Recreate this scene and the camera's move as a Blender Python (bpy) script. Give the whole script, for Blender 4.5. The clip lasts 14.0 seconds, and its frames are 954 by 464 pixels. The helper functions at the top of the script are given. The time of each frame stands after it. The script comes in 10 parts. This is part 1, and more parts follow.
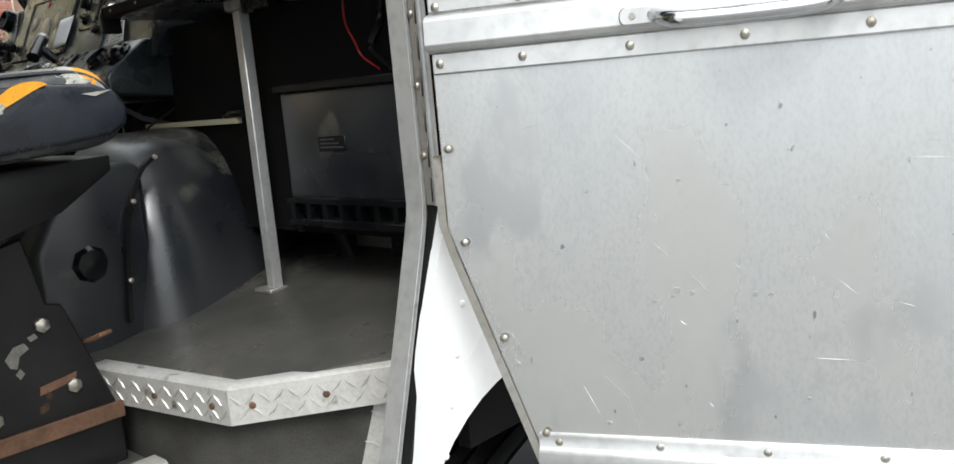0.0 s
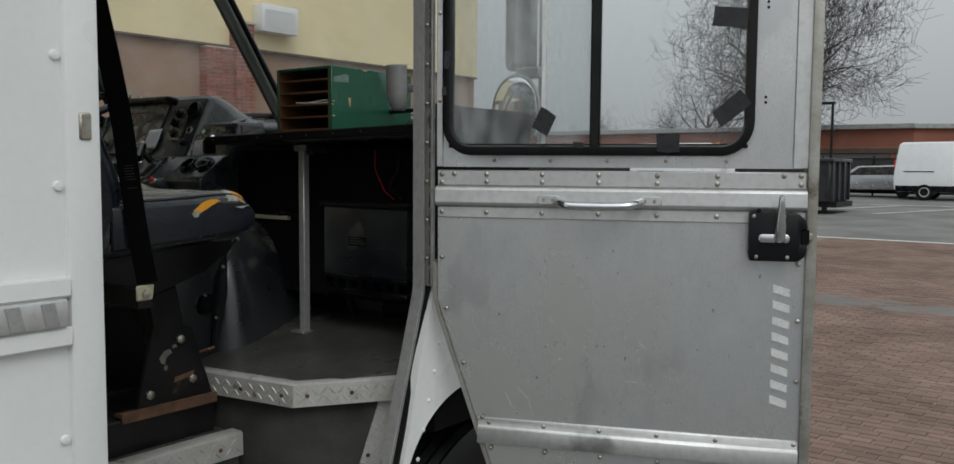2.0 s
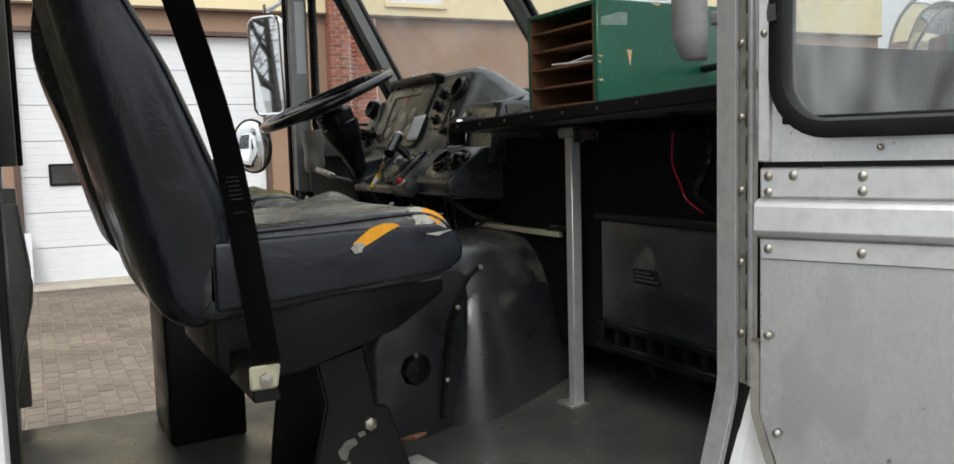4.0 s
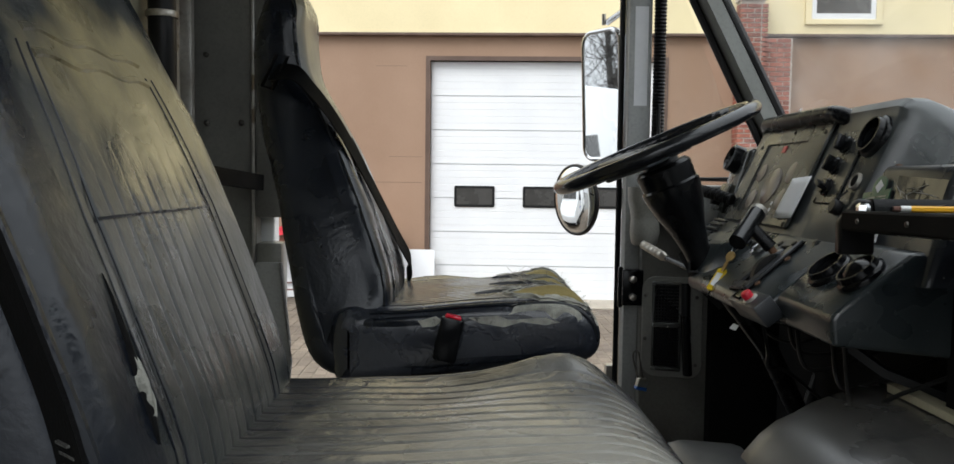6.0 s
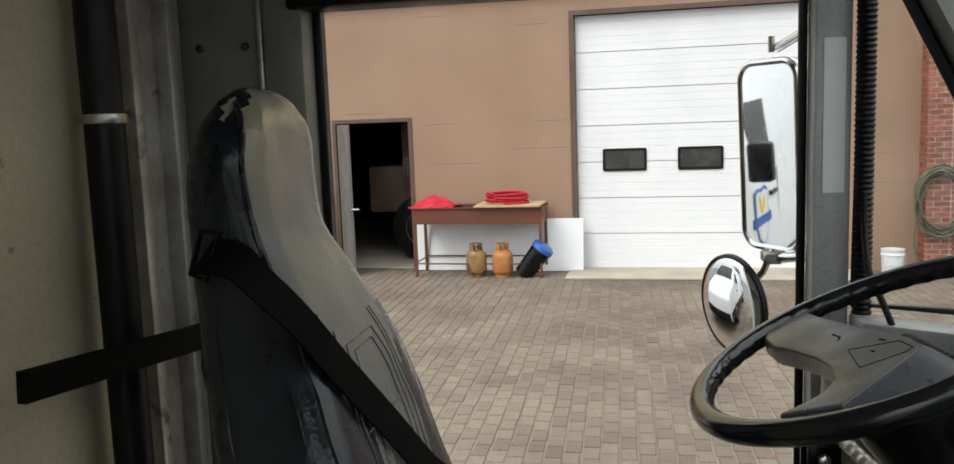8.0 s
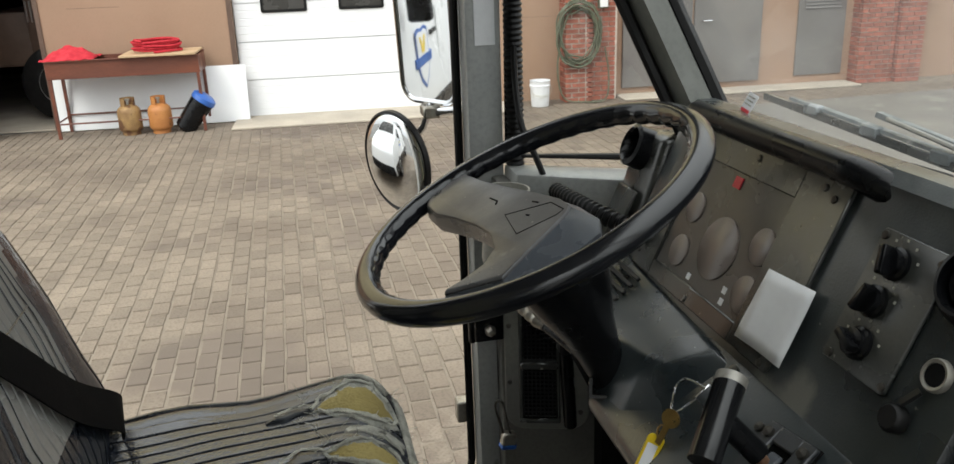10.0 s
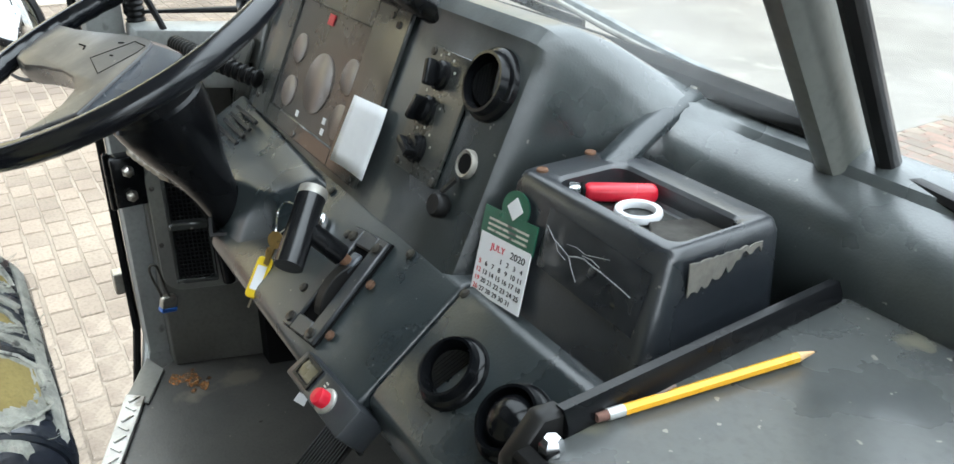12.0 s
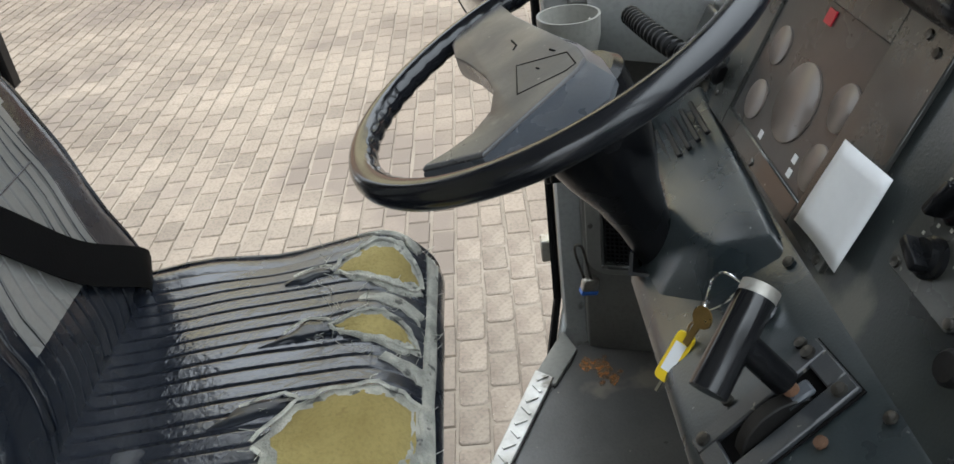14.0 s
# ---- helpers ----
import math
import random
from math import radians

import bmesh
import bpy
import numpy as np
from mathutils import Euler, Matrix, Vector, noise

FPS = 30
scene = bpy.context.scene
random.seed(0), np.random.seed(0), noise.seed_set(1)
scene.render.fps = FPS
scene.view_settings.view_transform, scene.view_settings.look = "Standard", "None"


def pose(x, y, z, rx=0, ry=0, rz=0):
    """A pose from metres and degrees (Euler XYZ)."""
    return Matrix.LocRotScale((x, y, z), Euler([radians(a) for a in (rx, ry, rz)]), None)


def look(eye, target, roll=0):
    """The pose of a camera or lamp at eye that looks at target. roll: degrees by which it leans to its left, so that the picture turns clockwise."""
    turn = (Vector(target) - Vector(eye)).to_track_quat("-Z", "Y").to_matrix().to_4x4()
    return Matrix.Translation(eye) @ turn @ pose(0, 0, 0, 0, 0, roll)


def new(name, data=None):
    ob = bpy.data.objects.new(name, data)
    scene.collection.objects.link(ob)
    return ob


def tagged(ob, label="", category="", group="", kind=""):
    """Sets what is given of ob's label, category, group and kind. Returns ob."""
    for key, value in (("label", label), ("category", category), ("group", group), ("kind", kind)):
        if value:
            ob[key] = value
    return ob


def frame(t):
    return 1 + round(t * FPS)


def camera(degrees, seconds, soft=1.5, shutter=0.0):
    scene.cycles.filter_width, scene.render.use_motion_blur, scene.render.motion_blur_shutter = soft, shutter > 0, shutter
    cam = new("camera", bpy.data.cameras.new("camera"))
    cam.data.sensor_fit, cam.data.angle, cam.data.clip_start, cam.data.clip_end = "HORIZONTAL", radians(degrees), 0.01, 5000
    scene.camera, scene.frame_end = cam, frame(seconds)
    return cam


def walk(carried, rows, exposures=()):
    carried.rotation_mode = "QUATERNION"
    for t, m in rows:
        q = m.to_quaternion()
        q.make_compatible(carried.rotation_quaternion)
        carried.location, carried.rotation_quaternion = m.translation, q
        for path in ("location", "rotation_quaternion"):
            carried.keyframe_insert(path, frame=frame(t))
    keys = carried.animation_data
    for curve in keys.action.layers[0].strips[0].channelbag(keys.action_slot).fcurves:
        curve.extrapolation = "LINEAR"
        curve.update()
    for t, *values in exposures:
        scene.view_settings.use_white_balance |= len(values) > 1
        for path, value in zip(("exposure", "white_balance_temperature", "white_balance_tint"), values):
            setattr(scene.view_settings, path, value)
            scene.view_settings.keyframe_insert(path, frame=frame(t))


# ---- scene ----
cam = camera(58.3, 14.0)
PATH = [
    (0, (2.089, 0.38, 1.562), (0.759, 1.836, 1.231), -5.0),
    (0.5, (2.155, 0.21, 1.607), (0.956, 1.779, 1.29), -3.7),
    (1, (2.376, -0.005, 1.613), (1.151, 1.551, 1.336), -1.1),
    (1.5, (2.521, -0.228, 1.671), (1.272, 1.329, 1.534), 0.3),
    (2, (2.635, -0.419, 1.704), (1.431, 1.17, 1.555), 0.4),
    (2.2, (2.665, -0.434, 1.716), (1.469, 1.162, 1.564), -0.0),
    (4.3, (1.949, 0.546, 1.739), (0.106, 1.311, 1.599), -1.3),
    (4.5, (1.864, 0.639, 1.755), (-0.021, 1.3, 1.657), -0.9),
    (5, (1.653, 0.775, 1.8), (-0.335, 0.982, 1.714), -0.3),
    (5.5, (1.439, 0.797, 1.793), (-0.558, 0.848, 1.693), 0.2),
    (6, (1.269, 0.815, 1.831), (-0.727, 0.842, 1.705), 0.7),
    (6.5, (1.034, 0.824, 1.847), (-0.96, 0.806, 1.707), 1.3),
    (7, (0.712, 0.892, 1.993), (-1.277, 0.696, 1.943), 2.0),
    (7.2, (0.659, 0.918, 2.042), (-1.318, 0.639, 1.921), 2.1),
    (9.3, (0.48, 0.915, 2.189), (-1.45, 0.8, 1.681), -5.6),
    (9.5, (0.469, 0.934, 2.189), (-1.46, 0.978, 1.663), -3.7),
    (10, (0.454, 0.944, 2.174), (-1.402, 1.333, 1.539), -2.1),
    (10.5, (0.458, 0.959, 2.149), (-1.273, 1.507, 1.31), -2.6),
    (11, (0.494, 0.982, 2.15), (-1.13, 1.734, 1.256), -1.3),
    (11.5, (0.55, 1.006, 2.154), (-1.015, 1.893, 1.28), 0.8),
    (12, (0.58, 1.037, 2.137), (-0.943, 1.98, 1.248), 0.4),
    (12.5, (0.557, 1.051, 2.141), (-1.005, 1.92, 1.243), -1.0),
    (13, (0.391, 1.106, 2.126), (-1.297, 1.702, 1.233), 3.0),
    (13.5, (0.299, 1.115, 2.143), (-1.444, 1.417, 1.21), -1.6),
    (14, (0.318, 1.136, 2.173), (-1.387, 1.067, 1.129), -7.5),
]
walk(cam, [(t, look(eye, target, roll)) for t, eye, target, roll in PATH],
     [(0, 0.85, 6400, 8), (0.5, 0.5, 6400, 8), (1.0, -0.05, 6450, 8), (1.5, -0.55, 6400, 7), (2.2, -0.75, 6400, 6), (4.4, 0.4, 6500, 9), (5.5, 0.45, 6350, 8), (7.2, 0.35, 6450, 8), (9.3, 0.35, 6700, 5),
      (10.0, 0.6, 6650, 6), (10.8, 1.25, 6400, 6), (12.0, 1.8, 6000, 4), (13.0, 1.45, 6050, 5), (14.0, 1.25, 6100, 7)])

# ---- sky and light: a flat overcast day ----
world = bpy.data.worlds.new("overcast")
scene.world = world
world.use_nodes = True
wn = world.node_tree
wn.nodes.clear()
w_out = wn.nodes.new("ShaderNodeOutputWorld")
w_bg = wn.nodes.new("ShaderNodeBackground")
w_sky = wn.nodes.new("ShaderNodeTexSky")
w_sky.sky_type = "NISHITA"
w_sky.sun_disc = False
w_sky.sun_elevation = radians(48)
w_sky.sun_rotation = radians(129)
w_sky.air_density = 2.0
w_sky.dust_density = 6.0
w_hs = wn.nodes.new("ShaderNodeHueSaturation")
w_hs.inputs["Saturation"].default_value = 0.10
w_mix = wn.nodes.new("ShaderNodeMix")
w_mix.data_type = "RGBA"
w_mix.inputs[0].default_value = 0.75
w_mix.inputs[7].default_value = (8.6, 8.9, 9.3, 1)
wn.links.new(w_sky.outputs[0], w_hs.inputs["Color"])
wn.links.new(w_hs.outputs[0], w_mix.inputs[6])
wn.links.new(w_mix.outputs[2], w_bg.inputs[0])
# an overcast sky is brighter overhead than at the horizon
w_tc = wn.nodes.new("ShaderNodeTexCoord")
w_xyz = wn.nodes.new("ShaderNodeSeparateXYZ")
w_up = wn.nodes.new("ShaderNodeMapRange")
w_up.inputs[3].default_value, w_up.inputs[4].default_value = 0.085, 0.25
wn.links.new(w_tc.outputs["Generated"], w_xyz.inputs[0])
wn.links.new(w_xyz.outputs["Z"], w_up.inputs[0])
wn.links.new(w_up.outputs[0], w_bg.inputs[1])
wn.links.new(w_bg.outputs[0], w_out.inputs[0])
sun_data = bpy.data.lights.new("sun", "SUN")
sun_data.energy = 0.8
sun_data.angle = radians(25)
sun_data.color = (1.0, 0.97, 0.92)
sun = new("sun", sun_data)
sun.matrix_world = look((20, -16, 28), (0, 0, 0))


# ---- materials ----
def mat(name, c1, c2=None, rough=0.6, metal=0.0, scale=8.0, fine=90.0, bump=0.15, dist=0.002, spots=None, spot_scale=3.0, spot_at=0.62,
        rough_var=0.12, per_piece=0.0, island=0.0, stretch=(1, 1, 1), coat=0.0, spec=0.5, grain=0.25, wrinkle=0.0, wr_scale=16.0, worn=(), flecks=None):
    """A surface with broad stains between c1 and c2, fine grain, optional spots of wear and a fine relief."""
    m = bpy.data.materials.new(name)
    m.use_nodes = True
    nt = m.node_tree
    b = nt.nodes["Principled BSDF"]
    c2 = c2 or tuple(v * 0.75 for v in c1)
    tc = nt.nodes.new("ShaderNodeTexCoord")
    mp = nt.nodes.new("ShaderNodeMapping")
    mp.inputs["Scale"].default_value = stretch
    nt.links.new(tc.outputs["Object"], mp.inputs[0])

    def noise_tex(s, detail=5.0):
        n = nt.nodes.new("ShaderNodeTexNoise")
        n.inputs["Scale"].default_value = s
        n.inputs["Detail"].default_value = detail
        nt.links.new(mp.outputs[0], n.inputs["Vector"])
        return n.outputs[0]

    def ramp(src, a, z):
        r = nt.nodes.new("ShaderNodeMapRange")
        r.inputs[1].default_value, r.inputs[2].default_value = a, z
        nt.links.new(src, r.inputs[0])
        return r.outputs[0]

    def mix(fac, a, z):
        x = nt.nodes.new("ShaderNodeMix")
        x.data_type = "RGBA"
        for slot, v in ((0, fac), (6, a), (7, z)):
            if isinstance(v, (tuple, float, int)):
                x.inputs[slot].default_value = (*v, 1) if isinstance(v, tuple) else v
            else:
                nt.links.new(v, x.inputs[slot])
        return x.outputs[2]
    broad = ramp(noise_tex(scale), 0.35, 0.65)
    fine_n = noise_tex(fine, 3.0)
    col = mix(broad, c1, c2)
    dark = tuple(v * 0.55 for v in c2)
    gr = nt.nodes.new("ShaderNodeMath")
    gr.operation = "MULTIPLY"
    gr.inputs[1].default_value = grain
    nt.links.new(ramp(fine_n, 0.45, 0.7), gr.inputs[0])
    col = mix(gr.outputs[0], col, dark)
    if spots:
        col = mix(ramp(noise_tex(spot_scale, 8.0), spot_at, spot_at + 0.06), col, spots)
    if flecks:
        col = mix(ramp(noise_tex(flecks[1], 2.0), flecks[2], flecks[2] + 0.03), col, flecks[0])
    # worn and sheen-lightened areas with centre, radii and colour, ragged at the edge
    for centre, radii, worn_or_sheen_col in worn:
        sb = nt.nodes.new("ShaderNodeVectorMath")
        sb.operation = "SUBTRACT"
        sb.inputs[1].default_value = centre
        nt.links.new(tc.outputs["Object"], sb.inputs[0])
        dv = nt.nodes.new("ShaderNodeVectorMath")
        dv.operation = "DIVIDE"
        dv.inputs[1].default_value = radii
        nt.links.new(sb.outputs[0], dv.inputs[0])
        ln = nt.nodes.new("ShaderNodeVectorMath")
        ln.operation = "LENGTH"
        nt.links.new(dv.outputs[0], ln.inputs[0])
        ad = nt.nodes.new("ShaderNodeMath")
        ad.operation = "ADD"
        nt.links.new(ln.outputs["Value"], ad.inputs[0])
        nz = ramp(noise_tex(13.0, 8.0), 0.25, 0.75)
        nt.links.new(nz, ad.inputs[1])
        col = mix(ramp(ad.outputs[0], 1.65, 1.05), col, worn_or_sheen_col)
    if per_piece or island:
        src = nt.nodes.new("ShaderNodeObjectInfo").outputs["Random"] if per_piece else nt.nodes.new("ShaderNodeNewGeometry").outputs["Random Per Island"]
        hs = nt.nodes.new("ShaderNodeHueSaturation")
        k = per_piece or island
        v = nt.nodes.new("ShaderNodeMapRange")
        v.inputs[3].default_value, v.inputs[4].default_value = 1 - k, 1 + k
        nt.links.new(src, v.inputs[0])
        nt.links.new(v.outputs[0], hs.inputs["Value"])
        nt.links.new(col, hs.inputs["Color"])
        col = hs.outputs[0]
    nt.links.new(col, b.inputs["Base Color"])
    rr = nt.nodes.new("ShaderNodeMapRange")
    rr.inputs[3].default_value, rr.inputs[4].default_value = max(rough - rough_var, 0.02), min(rough + rough_var, 1)
    nt.links.new(broad, rr.inputs[0])
    nt.links.new(rr.outputs[0], b.inputs["Roughness"])
    b.inputs["Metallic"].default_value = metal
    b.inputs["Coat Weight"].default_value = coat
    b.inputs["Specular IOR Level"].default_value = spec
    if bump:
        bp = nt.nodes.new("ShaderNodeBump")
        bp.inputs["Strength"].default_value = bump
        bp.inputs["Distance"].default_value = dist
        nt.links.new(fine_n, bp.inputs["Height"])
        last = bp
        if wrinkle:
            wv = nt.nodes.new("ShaderNodeTexNoise")
            wv.inputs["Scale"].default_value = wr_scale
            wv.inputs["Detail"].default_value = 6.0
            wv.inputs["Distortion"].default_value = 1.6
            nt.links.new(mp.outputs[0], wv.inputs["Vector"])
            b2 = nt.nodes.new("ShaderNodeBump")
            b2.inputs["Strength"].default_value = wrinkle
            b2.inputs["Distance"].default_value = 0.012
            nt.links.new(wv.outputs[0], b2.inputs["Height"])
            nt.links.new(bp.outputs[0], b2.inputs["Normal"])
            last = b2
        nt.links.new(last.outputs[0], b.inputs["Normal"])
    return m


def glass_mat(name, tint=(1, 1, 1), haze=0.0):
    """Thin window glass: mostly clear, a mirror at its gloss."""
    m = bpy.data.materials.new(name)
    m.use_nodes = True
    nt = m.node_tree
    nt.nodes.clear()
    out = nt.nodes.new("ShaderNodeOutputMaterial")
    tr = nt.nodes.new("ShaderNodeBsdfTransparent")
    tr.inputs[0].default_value = (*tint, 1)
    gl = nt.nodes.new("ShaderNodeBsdfGlossy")
    gl.inputs["Roughness"].default_value = 0.03
    lw = nt.nodes.new("ShaderNodeLayerWeight")
    lw.inputs[0].default_value = 0.5
    pw = nt.nodes.new("ShaderNodeMath")
    pw.operation = "POWER"
    pw.inputs[1].default_value = 5.0
    nt.links.new(lw.outputs["Facing"], pw.inputs[0])
    fr = nt.nodes.new("ShaderNodeMapRange")
    fr.inputs[3].default_value, fr.inputs[4].default_value = 0.035, 0.7
    nt.links.new(pw.outputs[0], fr.inputs[0])
    mx = nt.nodes.new("ShaderNodeMixShader")
    nt.links.new(fr.outputs[0], mx.inputs[0])
    nt.links.new(tr.outputs[0], mx.inputs[1])
    nt.links.new(gl.outputs[0], mx.inputs[2])
    last = mx.outputs[0]
    if haze:
        df = nt.nodes.new("ShaderNodeBsdfDiffuse")
        df.inputs[0].default_value = (0.8, 0.82, 0.82, 1)
        nz = nt.nodes.new("ShaderNodeTexNoise")
        nz.inputs["Scale"].default_value = 5.0
        mr = nt.nodes.new("ShaderNodeMapRange")
        mr.inputs[1].default_value, mr.inputs[2].default_value, mr.inputs[4].default_value = 0.3, 0.8, haze
        nt.links.new(nz.outputs[0], mr.inputs[0])
        m2 = nt.nodes.new("ShaderNodeMixShader")
        nt.links.new(mr.outputs[0], m2.inputs[0])
        nt.links.new(last, m2.inputs[1])
        tl = nt.nodes.new("ShaderNodeBsdfTranslucent")
        tl.inputs[0].default_value = (0.8, 0.82, 0.82, 1)
        m3 = nt.nodes.new("ShaderNodeMixShader")
        m3.inputs[0].default_value = 0.6
        nt.links.new(df.outputs[0], m3.inputs[1])
        nt.links.new(tl.outputs[0], m3.inputs[2])
        nt.links.new(m3.outputs[0], m2.inputs[2])
        last = m2.outputs[0]
    nt.links.new(last, out.inputs[0])
    return m


def mirror_mat(name):
    m = bpy.data.materials.new(name)
    m.use_nodes = True
    b = m.node_tree.nodes["Principled BSDF"]
    b.inputs["Metallic"].default_value, b.inputs["Roughness"].default_value = 1.0, 0.02
    b.inputs["Base Color"].default_value = (0.86, 0.88, 0.89, 1)
    return m


M = {}
M["alu"] = mat("brushed_aluminium", (0.70, 0.70, 0.69), (0.58, 0.58, 0.575), 0.40, 0.65, 5, 60, 0.12, 0.001, (0.30, 0.30, 0.29), 4, 0.66)
M["alu_sheet"] = mat("scuffed_aluminium_sheet", (0.60, 0.60, 0.60), (0.47, 0.48, 0.49), 0.40, 0.85, 3.5, 35, 0.10, 0.001, (0.36, 0.36, 0.36), 5, 0.68, stretch=(1, 1, 0.35))
M["alu_dirty"] = mat("dirty_aluminium", (0.50, 0.49, 0.46), (0.33, 0.31, 0.27), 0.5, 0.7, 9, 90, 0.2, 0.001, (0.16, 0.13, 0.09), 14, 0.62)
M["tread"] = mat("worn_tread_plate", (0.62, 0.61, 0.58), (0.48, 0.465, 0.43), 0.42, 0.35, 12, 130, 0.2, 0.001, (0.22, 0.20, 0.17), 20, 0.64)
M["white"] = mat("white_body_paint", (0.80, 0.81, 0.80), (0.72, 0.73, 0.72), 0.35, 0, 2, 60, 0.03, 0.001, (0.5, 0.49, 0.46), 30, 0.74, coat=0.3, grain=0.05)
M["rubber"] = mat("black_rubber", (0.006, 0.006, 0.0065), (0.011, 0.011, 0.011), 0.40, 0, 12, 160, 0.1, spec=0.22)
M["black"] = mat("black_moulded_plastic", (0.0030, 0.0034, 0.0042), (0.0065, 0.0069, 0.0078), 0.24, 0, 9, 420, 0.2, 0.0006, (0.022, 0.021, 0.019), 6, 0.72, spec=0.26)
M["dash"] = mat("charcoal_dash_plastic", (0.0135, 0.0185, 0.0212), (0.031, 0.0385, 0.0405), 0.29, 0, 8, 420, 0.3, 0.0006, (0.068, 0.070, 0.064), 7, 0.62, wrinkle=0.05, wr_scale=7, spec=0.7, grain=0.45, flecks=((0.15, 0.155, 0.15), 150, 0.735))
# the ellipsoid pales the top: sky sheen put into colour, besides dust
M["dash_dust_sheen"] = mat("faded_dusty_sheen_dash_top", (0.014, 0.0185, 0.0200), (0.032, 0.038, 0.038), 0.32, 0, 6, 420, 0.3, 0.0006, (0.12, 0.116, 0.096), 6, 0.62, wrinkle=0.05, wr_scale=7, spec=0.9, grain=0.4, flecks=((0.20, 0.195, 0.175), 95, 0.725),
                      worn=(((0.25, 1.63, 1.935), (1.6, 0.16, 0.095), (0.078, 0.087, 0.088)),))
M["face"] = mat("painted_dash_panel", (0.031, 0.0335, 0.0315), (0.062, 0.064, 0.058), 0.25, 0.2, 9, 300, 0.12, 0.0006, (0.095, 0.087, 0.065), 9, 0.65, grain=0.45, spec=0.8, flecks=((0.20, 0.195, 0.17), 110, 0.72))
M["vinyl"] = mat("black_seat_vinyl", (0.0050, 0.0072, 0.0120), (0.0095, 0.0125, 0.0185), 0.29, 0, 10, 150, 0.4, 0.0010, wrinkle=0.24, wr_scale=8, spec=0.5)
M["vinyl_worn"] = mat("worn_grey_vinyl", (0.040, 0.041, 0.043), (0.022, 0.024, 0.027), 0.27, 0, 9, 190, 0.5, 0.001, (0.10, 0.095, 0.08), 6, 0.60, wrinkle=0.3, wr_scale=18,
                      worn=(((0.62, 0.84, 1.64), (0.21, 0.17, 0.10), (0.125, 0.123, 0.112)), ((0.66, 0.90, 1.64), (0.10, 0.10, 0.10), (0.20, 0.196, 0.175))))
M["vinyl_back"] = mat("worn_tan_backrest_vinyl", (0.016, 0.020, 0.022), (0.034, 0.038, 0.038), 0.30, 0, 10, 150, 0.5, 0.001, wrinkle=0.16, wr_scale=13, spec=0.6,
                      worn=(((0.57, 0.60, 1.74), (0.16, 0.4, 0.11), (0.070, 0.069, 0.062)), ((0.56, 0.56, 1.885), (0.15, 0.4, 0.085), (0.30, 0.255, 0.14))))
M["vinyl_driver"] = mat("smooth_grey_backrest_vinyl", (0.205, 0.203, 0.190), (0.150, 0.149, 0.140), 0.34, 0, 4, 150, 0.35, 0.001, wrinkle=0.08, wr_scale=10, spec=0.5, grain=0.15,
                        worn=(((-0.37, 0.51, 2.14), (0.20, 0.08, 0.09), (0.24, 0.215, 0.155)),))
M["hub"] = mat("worn_grey_hub", (0.085, 0.084, 0.086), (0.052, 0.051, 0.053), 0.38, 0, 9, 300, 0.15, 0.0005, (0.14, 0.138, 0.136), 14, 0.62, wrinkle=0.06, wr_scale=10, flecks=((0.22, 0.215, 0.20), 110, 0.72))
M["post"] = mat("dull_post_paint", (0.18, 0.186, 0.17), (0.13, 0.135, 0.122), 0.42, 0.1, 5, 120, 0.08, 0.001, (0.06, 0.06, 0.05), 10, 0.66)
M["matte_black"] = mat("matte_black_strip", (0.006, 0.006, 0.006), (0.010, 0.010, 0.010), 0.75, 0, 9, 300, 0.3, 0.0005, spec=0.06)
M["bin_dark"] = mat("dark_bin_plastic", (0.012, 0.0145, 0.018), (0.027, 0.030, 0.034), 0.34, 0, 8, 420, 0.25, 0.0006, (0.07, 0.067, 0.055), 9, 0.65, wrinkle=0.06, wr_scale=9, spec=0.8, grain=0.4, flecks=((0.15, 0.145, 0.125), 95, 0.72))
M["grime"] = mat("grimy_brown_metal", (0.20, 0.17, 0.11), (0.09, 0.078, 0.058), 0.6, 0.3, 14, 120, 0.3, 0.001, (0.16, 0.09, 0.03), 20, 0.62)
M["foam"] = mat("yellow_foam", (0.43, 0.345, 0.125), (0.27, 0.21, 0.07), 0.95, 0, 9, 240, 0.7, 0.002, (0.20, 0.145, 0.05), 22, 0.66)
M["foam_orange"] = mat("orange_foam", (0.80, 0.36, 0.02), (0.68, 0.28, 0.02), 0.9, 0, 14, 240, 0.5, 0.002)
M["cloth"] = mat("frayed_grey_backing", (0.56, 0.55, 0.48), (0.30, 0.30, 0.265), 0.95, 0, 45, 400, 0.8, 0.003, (0.12, 0.12, 0.11), 60, 0.62)
M["vinyl_sheen"] = mat("scuffed_seat_vinyl", (0.010, 0.0128, 0.020), (0.027, 0.031, 0.041), 0.24, 0, 7, 170, 0.5, 0.001, (0.095, 0.098, 0.106), 9, 0.68, wrinkle=0.12, wr_scale=16, spec=0.85)
M["floor_mat"] = mat("worn_rubber_floor", (0.090, 0.086, 0.078), (0.050, 0.049, 0.045), 0.36, 0, 5, 220, 0.25, 0.001, (0.13, 0.115, 0.092), 7, 0.64, flecks=((0.20, 0.185, 0.15), 60, 0.735), wrinkle=0.05, wr_scale=5)
